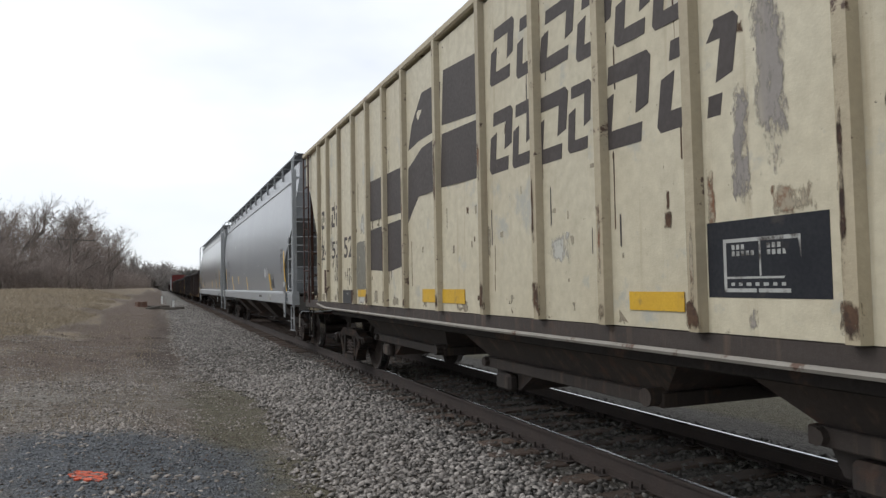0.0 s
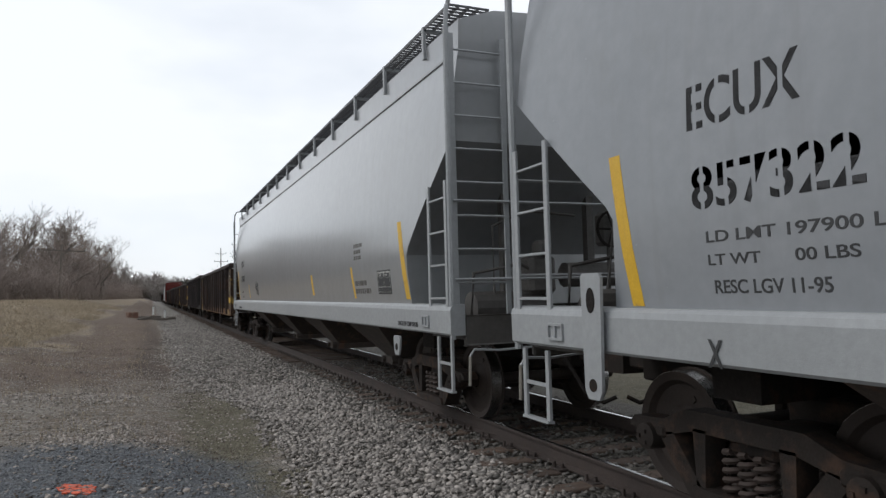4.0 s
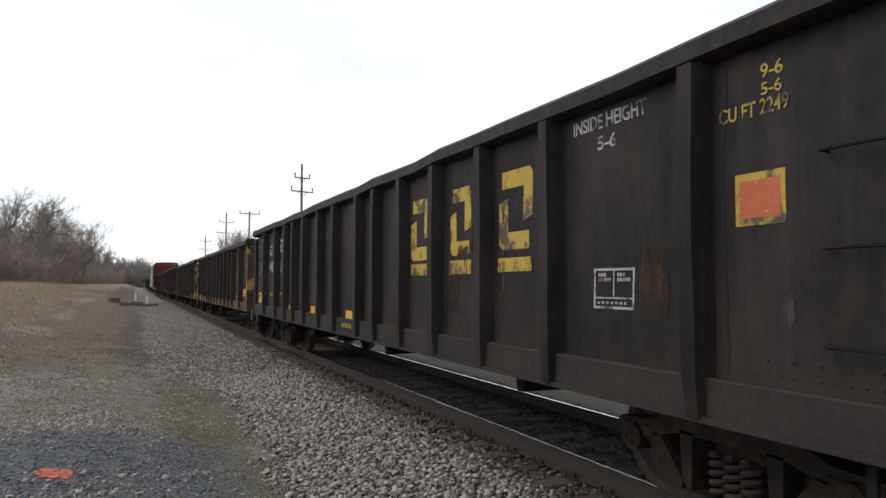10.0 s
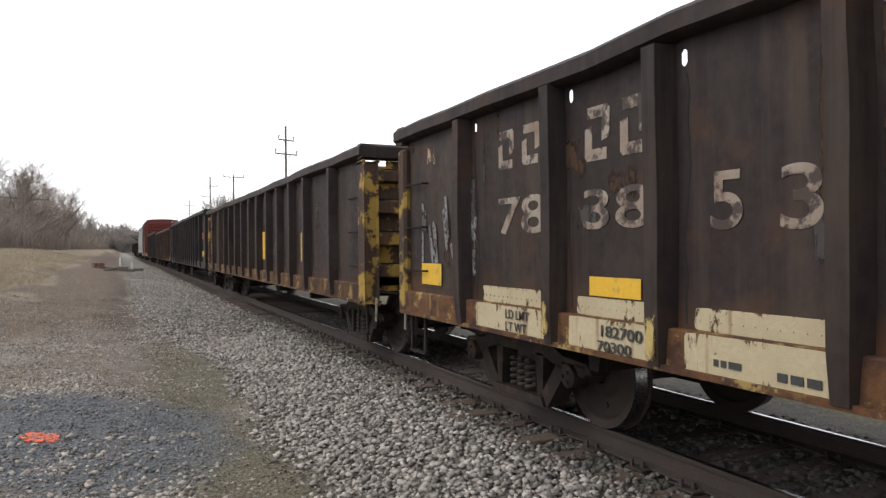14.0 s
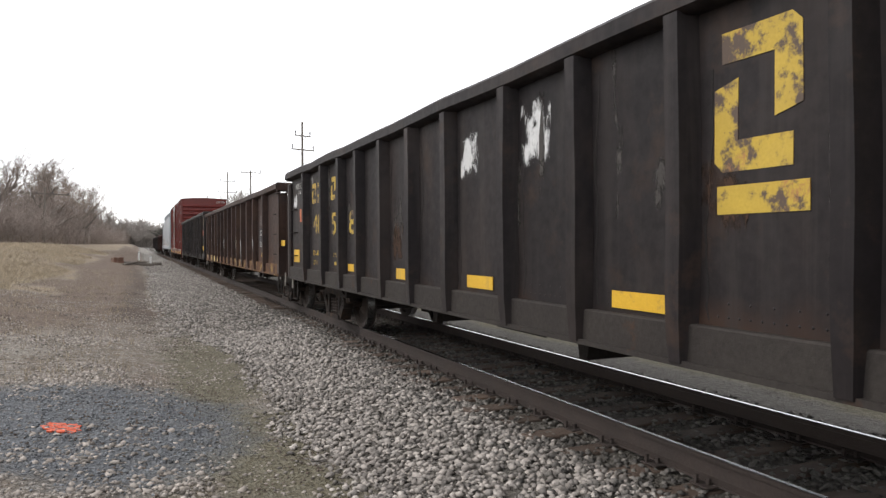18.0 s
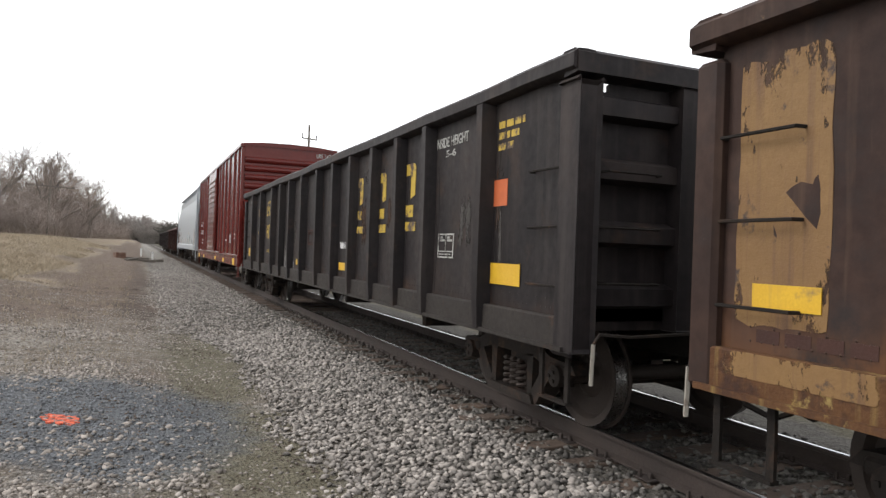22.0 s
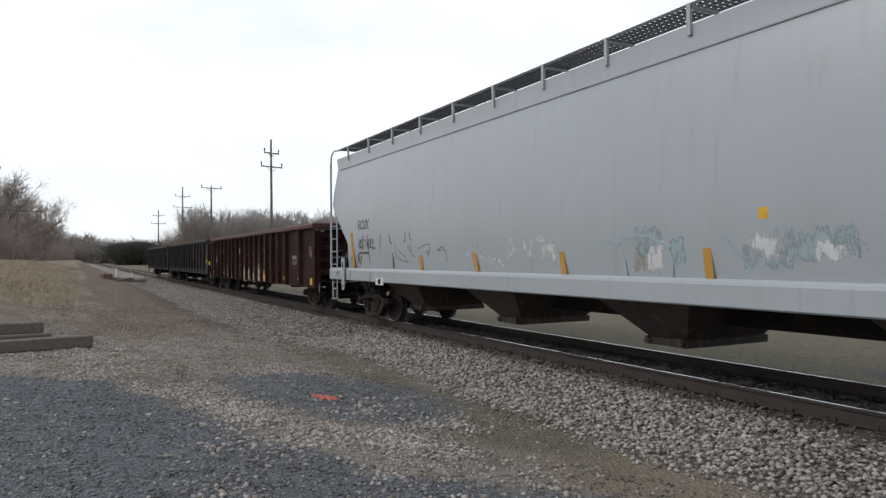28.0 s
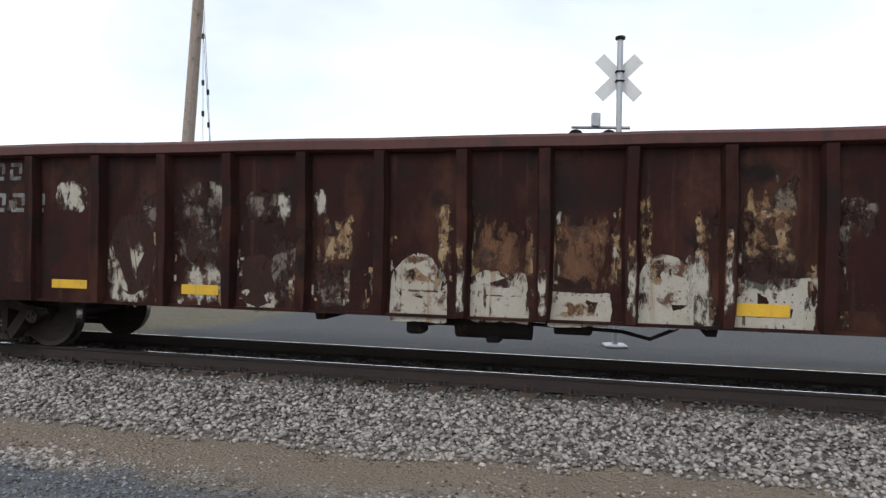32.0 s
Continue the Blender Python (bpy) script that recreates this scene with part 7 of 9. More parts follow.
lettering(CARS[4][0], '188', 0.387, SX, 5.50, 1.82, M["white"], width=0.56)
bars(CARS[4][0], SX - 0.004, 0.12, 1.03, 0.521, 0.14, M["yellow"], 1, 0.156, "reflective_stripe")
bars(CARS[4][0], SX - 0.004, 4.53, 0.97, 0.521, 0.17, M["yellow"], 1, 0.156, "reflective_stripe")
lettering(CARS[4][0], 'RELEASE ROD', 0.094, -1.592, 0.14, 0.92, M["yellow_old"], width=0.52)
print_lines(CARS[4][0], SX, 6.76, 1.26, 0.76, 0.10, M["yellow_old"], 1, 129)
print_lines(CARS[4][0], SX, 5.50, 1.31, 0.55, 0.08, M["yellow_old"], 1, 130)
lettering(CARS[4][0], 'INSIDE HEIGHT', 0.135, SX, 8.02, 2.65, M["white"], width=0.79)
lettering(CARS[4][0], '5-6', 0.128, SX, 7.73, 2.50, M["white"], width=0.18)
bars(CARS[4][0], SX - 0.004, 8.33, 1.10, 0.500, 0.26, M["yellow"], 1, 0.150, "reflective_stripe")
patch(CARS[4][0], SX, 8.25, 1.73, 0.51, 0.50, M["stain_grey"], 134, 0.5, 0)
bars(CARS[5][0], SX - 0.004, 0.85, 1.07, 0.539, 0.13, M["yellow"], 1, 0.162, "reflective_stripe")
bars(CARS[5][0], SX - 0.004, -1.47, 1.15, 0.544, 0.12, M["yellow"], 1, 0.163, "reflective_stripe")
bars(CARS[5][0], SX - 0.004, -3.81, 1.11, 0.520, 0.13, M["yellow"], 1, 0.156, "reflective_stripe")
patch(CARS[5][0], SX, -1.45, 1.66, 0.60, 0.38, M["stain_tan"], 138, 0.06, 0)
patch(CARS[5][0], SX, -1.66, 1.73, 0.13, 0.22, M["gon_dark"], 637, 0.1, 0)
patch(CARS[5][0], SX, -0.18, 2.04, 0.21, 0.42, M["stain_tan"], 139, 0.1, 0)
patch(CARS[5][0], SX, -0.61, 2.03, 0.33, 0.50, M["stain_tan"], 639, 0.08, 0)
patch(CARS[5][0], SX, -0.33, 1.72, 0.60, 0.20, M["brown_scuff"], 640, 0.2, 0)
patch(CARS[5][0], SX, 0.90, 2.04, 0.57, 0.38, M["stain_tan"], 140, 0.1, 0)
lettering(CARS[5][0], 'GO', 0.27, SX, -0.20, 1.42, M["stain_grey"], width=0.26)
lettering(CARS[5][0], 'HAWKS', 0.22, SX, -0.25, 1.19, M["stain_grey"], width=0.58)
bars(CARS[5][0], SX, 1.67, 1.90, 1.40, 0.05, M["stain_tan"], 1, 0, "marking")
frame_mark(CARS[5][0], SX - 0.004, -6.07, 1.69, 0.49, 0.28, M["white"])
bars(CARS[5][0], SX - 0.004, -7.49, 1.21, 0.536, 0.21, M["yellow"], 1, 0.161, "reflective_stripe")
bars(CARS[5][0], SX, -6.01, 1.14, 0.271, 0.07, M["galv"], 1, 0.081, "plate")
scrawl(CARS[5][0], SX - 0.004, -4.59, 1.07, 0.77, 0.92, M["stain_cream"], 149, 5, 0.02)
patch(CARS[5][0], SX, -8.00, 1.13, 0.18, 0.32, M["stain_grey"], 150, 0.4, 0)
patch(CARS[5][0], SX, -7.82, 1.17, 0.68, 1.09, M["yellow_worn"], 151, 0.5, 0)
blocks(CARS[5][0], SX, 6.50, 2.18, 0.258, 0.32, M["digit_rust"], 2, 0.129)
blocks(CARS[5][0], SX, 5.27, 2.11, 0.266, 0.37, M["digit_rust"], 2, 0.106)
lettering(CARS[5][0], '5', 0.443, SX, 4.15, 1.62, M["digit_rust"], width=0.22)
lettering(CARS[5][0], '3', 0.442, SX, 3.72, 1.61, M["digit_rust"], width=0.24)
lettering(CARS[5][0], '78', 0.425, SX, 6.53, 1.64, M["digit_rust"], width=0.73)
lettering(CARS[5][0], '38', 0.381, SX, 5.33, 1.65, M["digit_rust"], width=0.68)
patch(CARS[5][0], -1.593, 6.82, 0.806, 1.22, 0.238, M["sill_cream"], 158, 0.03)
patch(CARS[5][0], -1.593, 5.40, 0.806, 0.94, 0.238, M["sill_cream"], 159, 0.03)
patch(CARS[5][0], -1.593, 4.28, 0.806, 0.95, 0.238, M["sill_cream"], 160, 0.03)
patch(CARS[5][0], SX, 6.80, 1.05, 1.18, 0.14, M["sill_cream"], 161, 0.04, 0)
patch(CARS[5][0], SX, 5.38, 1.05, 0.90, 0.13, M["sill_cream"], 162, 0.04, 0)
patch(CARS[5][0], SX, 4.26, 1.05, 0.92, 0.13, M["sill_cream"], 163, 0.04, 0)
bars(CARS[5][0], SX - 0.004, 5.22, 1.19, 0.523, 0.13, M["yellow"], 1, 0.157, "reflective_stripe")
patch(CARS[5][0], SX, 1.99, 1.03, 0.37, 0.38, M["stain_tan"], 165, 0.4, 0)
for text, size, y, z, w in (("LD LMT", 0.105, 6.28, 0.945, 0.36), ("LT WT", 0.105, 6.28, 0.845, 0.32), ("182700", 0.105, 5.04, 0.935, 0.40), ("70300", 0.095, 5.06, 0.84, 0.34)):
    lettering(CARS[5][0], text, size, -1.598, y, z, M["black"], width=w)
print_lines(CARS[5][0], -1.598, 4.05, 0.86, 0.26, 0.06, M["black"], 1, 641)
print_lines(CARS[5][0], -1.598, 3.65, 0.84, 0.27, 0.07, M["black"], 1, 642)
for rib in (5.60, 4.48):
    patch(CARS[5][0], -1.661, rib + 0.052, 0.84, 0.104, 0.32, M["sill_yellow"], 643 + int(rib), 0.15)
blocks(CARS[6][0], SX, 6.38, 2.12, 0.272, 0.29, M["stain_cream"], 2, 0.109)
blocks(CARS[6][0], SX, 5.20, 2.07, 0.259, 0.38, M["stain_cream"], 2, 0.104)
lettering(CARS[6][0], '70', 0.424, SX, 6.43, 1.52, M["stain_cream"], width=0.70)
lettering(CARS[6][0], '91', 0.461, SX, 5.17, 1.50, M["stain_cream"], width=0.56)
lettering(CARS[6][0], '97', 0.462, SX, 4.01, 1.49, M["stain_cream"], width=0.61)
bars(CARS[6][0], SX - 0.004, 8.61, 1.31, 0.075, 0.94, M["yellow"], 1, 0.0, "reflective_stripe")
bars(CARS[6][0], SX - 0.004, 5.65, 1.26, 0.146, 0.53, M["yellow"], 1, 0.044, "reflective_stripe")
scrawl(CARS[6][0], SX - 0.004, 7.93, 1.35, 0.65, 0.58, M["white"], 172, 4, 0.012)
scrawl(CARS[6][0], SX - 0.004, -10.47, 1.28, 1.29, 0.82, M["stain_grey"], 173, 7, 0.022)
bars(CARS[6][0], SX - 0.004, -10.51, 1.14, 0.496, 0.22, M["yellow"], 1, 0.149, "reflective_stripe")
bars(CARS[6][0], SX - 0.004, -5.01, 1.29, 0.222, 0.51, M["yellow"], 1, 0.067, "reflective_stripe")
bars(CARS[6][0], SX - 0.004, -1.36, 1.29, 0.328, 0.61, M["yellow"], 1, 0.098, "reflective_stripe")
print_lines(CARS[6][0], SX, 5.03, 0.92, 0.55, 0.10, M["stain_cream"], 1, 177)
lettering(CARS[6][0], '70', 0.124, SX, 3.59, 0.91, M["stain_cream"], width=0.14)
patch(CARS[6][0], SX, -10.63, 2.35, 0.25, 0.25, M["stain_rust"], 179, 0.4, 0)
scrawl(CARS[6][0], SX - 0.004, 7.70, 1.53, 0.45, 0.35, M["stain_cream"], 180, 4, 0.01)
scrawl(CARS[6][0], SX - 0.004, 7.57, 1.29, 0.40, 0.21, M["stain_cream"], 181, 2, 0.014)
patch(CARS[6][0], SX, 8.44, 0.95, 0.37, 1.71, M["yellow_worn"], 182, 0.18, 0)
patch(CARS[6][0], SX, 8.18, 1.10, 0.49, 0.43, M["yellow_worn"], 183, 0.3, 0)
patch(CARS[6][0], SX, 7.98, 2.45, 0.19, 0.18, M["yellow_worn"], 184, 0.4, 0)
patch(CARS[6][0], -1.593, 8.36, 0.83, 0.72, 0.19, M["yellow_worn"], 185, 0.2)
blocks(CARS[7][0], SX, -2.88, 1.90, 0.57, 0.76, M["yellow_old"], 1, 0.145)
bars(CARS[7][0], SX, -2.90, 1.67, 0.59, 0.155, M["yellow_old"], 1, 0.153, "reflective_stripe")
blocks(CARS[7][0], SX, -3.94, 1.88, 0.53, 0.76, M["yellow_old"], 1, 0.130)
bars(CARS[7][0], SX, -3.95, 1.67, 0.55, 0.15, M["yellow_old"], 1, 0.137, "reflective_stripe")
blocks(CARS[7][0], SX, -4.90, 1.87, 0.60, 0.76, M["yellow_old"], 1, 0.180)
bars(CARS[7][0], SX, -4.88, 1.68, 0.619, 0.14, M["yellow_old"], 1, 0.186, "reflective_stripe")
lettering(CARS[7][0], 'INSIDE HEIGHT', 0.137, SX, -6.03, 2.62, M["white"], width=0.80)
lettering(CARS[7][0], '5-6', 0.139, SX, -6.33, 2.50, M["white"], width=0.21)
frame_mark(CARS[7][0], SX - 0.004, -6.29, 1.45, 0.44, 0.27, M["white"])
bars(CARS[7][0], SX, -6.42, 1.11, 0.268, 0.06, M["galv"], 1, 0.080, "plate")
bars(CARS[7][0], SX, -7.40, 1.91, 0.27, 0.25, M["orange"], 1, 0.106, "placard")
bars(CARS[7][0], SX - 0.004, -7.30, 1.24, 0.611, 0.21, M["yellow"], 1, 0.183, "reflective_stripe")
patch(CARS[7][0], SX, -8.15, 2.19, 0.40, 0.45, M["stain_white"], 198, 0.2, 0)
scrawl(CARS[7][0], SX - 0.004, -5.87, 1.89, 0.90, 0.37, M["stain_white"], 199, 5, 0.02)
patch(CARS[7][0], SX, -5.96, 0.78, 0.92, 0.25, M["stain_grey"], 200, 0.3, 0)
patch(CARS[7][0], SX, 0.50, 2.13, 0.42, 0.48, M["stain_white"], 201, 0.2, 0)
patch(CARS[7][0], SX, -0.70, 2.10, 0.50, 0.60, M["stain_white"], 202, 0.2, 0)
bars(CARS[7][0], SX - 0.004, 0.33, 1.09, 0.54, 0.12, M["yellow"], 1, 0.138, "reflective_stripe")
bars(CARS[7][0], SX - 0.004, -1.96, 1.08, 0.53, 0.115, M["yellow"], 1, 0.115, "reflective_stripe")
bars(CARS[7][0], SX - 0.004, -3.95, 1.08, 0.466, 0.13, M["yellow"], 1, 0.140, "reflective_stripe")
scrawl(CARS[7][0], SX - 0.004, -6.05, 1.80, 0.57, 0.29, M["stain_white"], 206, 5, 0.018)
bars(CARS[7][0], SX - 0.004, 4.56, 1.10, 0.471, 0.11, M["yellow"], 1, 0.141, "reflective_stripe")
bars(CARS[7][0], SX - 0.004, 2.38, 1.08, 0.514, 0.13, M["yellow"], 1, 0.154, "reflective_stripe")
lettering(CARS[7][0], 'RELEASE', 0.083, SX, 0.18, 0.90, M["yellow_old"], width=0.32)
bars(CARS[7][0], SX, -6.00, 0.79, 1.155, 0.24, M["stain_grey"], 1, 0.347, "repair_plate")
blocks(CARS[7][0], SX, 6.97, 2.25, 0.282, 0.36, M["yellow_old"], 2, 0.099)
blocks(CARS[7][0], SX, 5.60, 2.24, 0.272, 0.38, M["yellow_old"], 2, 0.095)
lettering(CARS[7][0], '48', 0.479, SX, 6.92, 1.71, M["yellow_old"], width=0.63)
lettering(CARS[7][0], '50', 0.499, SX, 5.59, 1.68, M["yellow_old"], width=0.62)
lettering(CARS[7][0], '85', 0.499, SX, 4.52, 1.67, M["yellow_old"], width=0.64)
bars(CARS[7][0], SX - 0.004, 8.59, 1.15, 0.493, 0.25, M["yellow"], 1, 0.148, "reflective_stripe")
bars(CARS[7][0], SX, 8.05, 1.95, 0.25, 0.25, M["orange"], 1, 0.094, "placard")
lettering(CARS[7][0], 'INSIDE HEIGHT', 0.153, SX, 8.41, 2.61, M["white"], width=0.75)
lettering(CARS[7][0], '5-6', 0.107, SX, 8.16, 2.50, M["white"], width=0.21)
lettering(CARS[7][0], 'LD LMT', 0.128, SX, 6.90, 1.31, M["yellow_old"], width=0.42)
lettering(CARS[7][0], 'LT WT', 0.114, SX, 6.87, 1.14, M["yellow_old"], width=0.34)
lettering(CARS[7][0], '1953', 0.100, SX, 5.47, 1.30, M["yellow_old"], width=0.25)
print_lines(CARS[7][0], SX, 5.40, 1.14, 0.37, 0.08, M["yellow_old"], 1, 223)
bars(CARS[7][0], SX, 6.92, 0.90, 0.855, 0.12, M["stain_grey"], 1, 0.256, "repair_plate")
patch(CARS[7][0], SX, 8.63, 2.23, 0.36, 0.32, M["stain_white"], 225, 0.4, 0)
patch(CARS[8][0], SX, -5.84, 1.41, 0.87, 0.53, M["dark_back"], 226, 0.08, 0)
patch(CARS[8][0], SX, -5.91, 1.95, 0.71, 0.32, M["brown_scuff"], 227, 0.1, 0)
bars(CARS[8][0], SX - 0.004, 3.25, 1.36, 0.384, 0.12, M["yellow"], 1, 0.115, "reflective_stripe")
bars(CARS[8][0], SX - 0.004, 1.08, 1.46, 0.540, 0.10, M["yellow"], 1, 0.162, "reflective_stripe")
bars(CARS[8][0], SX - 0.004, -1.25, 1.45, 0.526, 0.10, M["yellow"], 1, 0.158, "reflective_stripe")
scrawl(CARS[8][0], SX - 0.004, -2.35, 1.49, 0.78, 0.64, M["stain_cream"], 231, 8, 0.018)
scrawl(CARS[8][0], SX - 0.004, -1.32, 1.58, 0.48, 0.22, M["stain_tan"], 232, 5, 0.012)
scrawl(CARS[8][0], SX - 0.004, -1.32, 1.14, 0.57, 0.27, M["stain_grey"], 233, 5, 0.012)
scrawl(CARS[8][0], SX - 0.004, -0.04, 1.45, 0.69, 0.33, M["stain_tan"], 234, 4, 0.012)
frame_mark(CARS[8][0], SX - 0.004, -5.97, 1.445, 0.60, 0.425, M["white"])
bars(CARS[8][0], SX - 0.004, -6.22, 1.18, 0.539, 0.12, M["yellow"], 1, 0.162, "reflective_stripe")
bars(CARS[8][0], SX - 0.004, -8.69, 1.47, 0.706, 0.13, M["yellow"], 1, 0.212, "reflective_stripe")
blocks(CARS[8][0], SX, 7.21, 2.05, 0.203, 0.27, M["stain_white"], 4, 0.061)
lettering(CARS[8][0], '4816', 0.326, SX, 7.29, 1.60, M["stain_white"], width=1.11)
lettering(CARS[8][0], '79', 0.410, SX, 5.57, 1.56, M["stain_white"], width=0.49)
bars(CARS[8][0], SX - 0.004, 8.57, 1.28, 0.409, 0.13, M["yellow"], 1, 0.123, "reflective_stripe")
patch(CARS[8][0], SX, 8.70, 1.17, 0.58, 1.45, M["ochre"], 242, 0.05, 0)
patch(CARS[8][0], -1.593, 8.71, 0.91, 0.90, 0.14, M["ochre"], 243, 0.08)
patch(CARS[8][0], SX, -5.31, 1.25, 0.20, 0.57, M["stain_white"], 244, 0.3, 0)
print_lines(CARS[8][0], SX, 5.51, 1.04, 0.66, 0.10, M["stain_rust"], 1, 245)
scrawl(CARS[8][0], SX - 0.004, 1.06, 1.68, 0.80, 0.32, M["stain_tan"], 246, 8, 0.013)
scrawl(CARS[8][0], SX - 0.004, 0.86, 1.18, 0.55, 0.20, M["stain_cream"], 247, 6, 0.013)
for rib, z, h, paint, s in ((1.30, 1.26, 0.52, "stain_white", 601), (-2.05, 1.22, 0.62, "stain_cream", 602), (-3.18, 0.98, 0.78, "stain_white", 603), (-5.54, 1.24, 0.56, "stain_white", 604), (3.55, 1.22, 0.40, "stain_grey", 605)):
    patch(CARS[8][0], -1.661, rib + 0.055, z, 0.11, h, M[paint], s, 0.22)      # old touch-up on the rib faces
print_lines(CARS[8][0], SX, 8.54, 1.06, 0.71, 0.11, M["brown_steel"], 1, 248)
patch(CARS[8][0], -1.593, 6.71, 0.83, 0.65, 0.22, M["sill_yellow"], 249, 0.08)
patch(CARS[8][0], -1.593, 5.63, 0.83, 0.80, 0.22, M["sill_yellow"], 250, 0.08)
patch(CARS[8][0], -1.593, 4.42, 0.83, 0.74, 0.22, M["sill_yellow"], 251, 0.08)
patch(CARS[8][0], -1.593, 3.28, 0.83, 0.73, 0.22, M["peel_rust"], 252, 0.08)
patch(CARS[8][0], SX, 3.25, 1.43, 0.69, 0.88, M["flake_grey"], 253, 0.5, 0)
patch(CARS[8][0], SX, 4.93, 1.25, 0.15, 0.41, M["stain_white"], 254, 0.3, 0)
blocks(CARS[9][0], SX, -2.85, 1.94, 0.452, 0.62, M["yellow_old"], 1, 0.136)
bars(CARS[9][0], SX, -2.91, 1.74, 0.447, 0.10, M["yellow_old"], 1, 0.134, "reflective_stripe")
blocks(CARS[9][0], SX, -3.90, 1.93, 0.449, 0.62, M["yellow_old"], 1, 0.135)
bars(CARS[9][0], SX, -3.95, 1.74, 0.444, 0.11, M["yellow_old"], 1, 0.133, "reflective_stripe")
blocks(CARS[9][0], SX, -4.95, 1.92, 0.501, 0.65, M["yellow_old"], 1, 0.150)
bars(CARS[9][0], SX, -5.00, 1.75, 0.497, 0.11, M["yellow_old"], 1, 0.149, "reflective_stripe")
lettering(CARS[9][0], 'INSIDE HEIGHT', 0.151, SX, -6.07, 2.64, M["white"], width=0.82)
lettering(CARS[9][0], '5-6', 0.101, SX, -6.35, 2.53, M["white"], width=0.24)
frame_mark(CARS[9][0], SX - 0.004, -6.21, 1.45, 0.40, 0.26, M["white"])
bars(CARS[9][0], SX, -7.50, 1.95, 0.26, 0.24, M["orange"], 1, 0.097, "placard")
bars(CARS[9][0], SX - 0.004, -7.49, 1.24, 0.550, 0.19, M["yellow"], 1, 0.165, "reflective_stripe")
print_lines(CARS[9][0], SX, -7.56, 2.42, 0.47, 0.30, M["yellow_old"], 3, 266)
blocks(CARS[9][0], SX, 6.55, 2.26, 0.273, 0.38, M["yellow_old"], 2, 0.095)
blocks(CARS[9][0], SX, 5.22, 2.26, 0.229, 0.37, M["yellow_old"], 2, 0.080)
lettering(CARS[9][0], '48', 0.475, SX, 6.53, 1.72, M["yellow_old"], width=0.59)
lettering(CARS[9][0], '6043', 0.501, SX, 5.17, 1.69, M["yellow_old"], width=0.92)
bars(CARS[9][0], SX - 0.004, 8.22, 1.18, 0.520, 0.23, M["yellow"], 1, 0.156, "reflective_stripe")
bars(CARS[9][0], SX, 7.90, 1.96, 0.24, 0.24, M["orange"], 1, 0.087, "placard")
lettering(CARS[9][0], 'INSIDE HEIGHT', 0.164, SX, 8.09, 2.72, M["white"], width=0.72)
lettering(CARS[9][0], '5-6', 0.132, SX, 7.87, 2.60, M["white"], width=0.23)
lettering(CARS[9][0], 'LD LMT', 0.137, SX, 6.41, 1.32, M["yellow_old"], width=0.40)
lettering(CARS[9][0], 'LT WT', 0.122, SX, 6.38, 1.16, M["yellow_old"], width=0.32)
lettering(CARS[9][0], '19440', 0.121, SX, 5.09, 1.33, M["yellow_old"], width=0.34)
bars(CARS[9][0], SX, 5.89, 0.87, 0.160, 0.10, M["orange"], 1, 0.048, "tag")
frame_mark(CARS[9][0], SX - 0.004, 0.27, 1.55, 0.63, 0.29, M["brown_steel"])
patch(CARS[9][0], SX, -1.99, 1.48, 0.70, 0.15, M["stain_white"], 280, 0.3, 0)
bars(CARS[9][0], SX - 0.004, -2.11, 1.16, 0.521, 0.12, M["yellow"], 1, 0.156, "reflective_stripe")
bars(CARS[9][0], SX - 0.004, 1.32, 1.14, 0.474, 0.11, M["yellow"], 1, 0.142, "reflective_stripe")
patch(CARS[9][0], SX, 2.74, 0.84, 0.72, 0.72, M["stain_grey"], 283, 0.5, 0)
patch(CARS[9][0], SX, 1.11, 0.77, 0.45, 0.86, M["stain_grey"], 284, 0.5, 0)
patch(CARS[9][0], SX, 2.01, 0.82, 0.55, 0.47, M["stain_grey"], 285, 0.5, 0)
lettering(CARS[10][0], 'LR', 0.329, -1.535, 7.19, 2.36, M["stain_white"], width=0.30)
lettering(CARS[10][0], 'S', 0.343, -1.535, 6.34, 2.34, M["stain_white"], width=0.12)
lettering(CARS[10][0], '74', 0.331, -1.535, 7.19, 1.94, M["stain_white"], width=0.34)
lettering(CARS[10][0], '74', 0.315, -1.535, 6.39, 1.95, M["stain_white"], width=0.33)
lettering(CARS[10][0], 'LD LMT', 0.126, -1.535, 7.11, 1.63, M["stain_white"], width=0.25)
lettering(CARS[10][0], 'LT WT', 0.126, -1.535, 7.11, 1.46, M["stain_white"], width=0.25)
lettering(CARS[10][0], '159100', 0.126, -1.535, 6.34, 1.63, M["stain_white"], width=0.24)
lettering(CARS[10][0], '60900', 0.110, -1.535, 6.34, 1.47, M["stain_white"], width=0.24)
lettering(CARS[10][0], '2 INCH HF COMP SHOES', 0.079, -1.535, 7.46, 1.12, M["stain_white"], width=0.47)
bars(CARS[10][0], -1.586, 7.64, 0.76, 0.489, 0.22, M["yellow"], 1, 0.147, "reflective_stripe")
bars(CARS[10][0], -1.586, 4.68, 0.80, 0.500, 0.14, M["yellow"], 1, 0.150, "reflective_stripe")
bars(CARS[10][0], -1.583, 7.13, 0.81, 0.417, 0.16, M["box_red"], 1, 0.125, "tag_board")
print_lines(CARS[10][0], -1.587, 7.00, 0.85, 0.13, 0.10, M["stain_white"], 1, 298)
bars(CARS[10][0], -1.535 + 0.003, -5.68, 1.54, 0.46, 0.32, M["black"], 1, 0, "placard")
frame_mark(CARS[10][0], -1.535 - 0.004, -5.70, 1.56, 0.42, 0.28, M["stain_white"])
bars(CARS[10][0], -1.586, -7.16, 0.80, 0.520, 0.22, M["yellow"], 1, 0.156, "reflective_stripe")
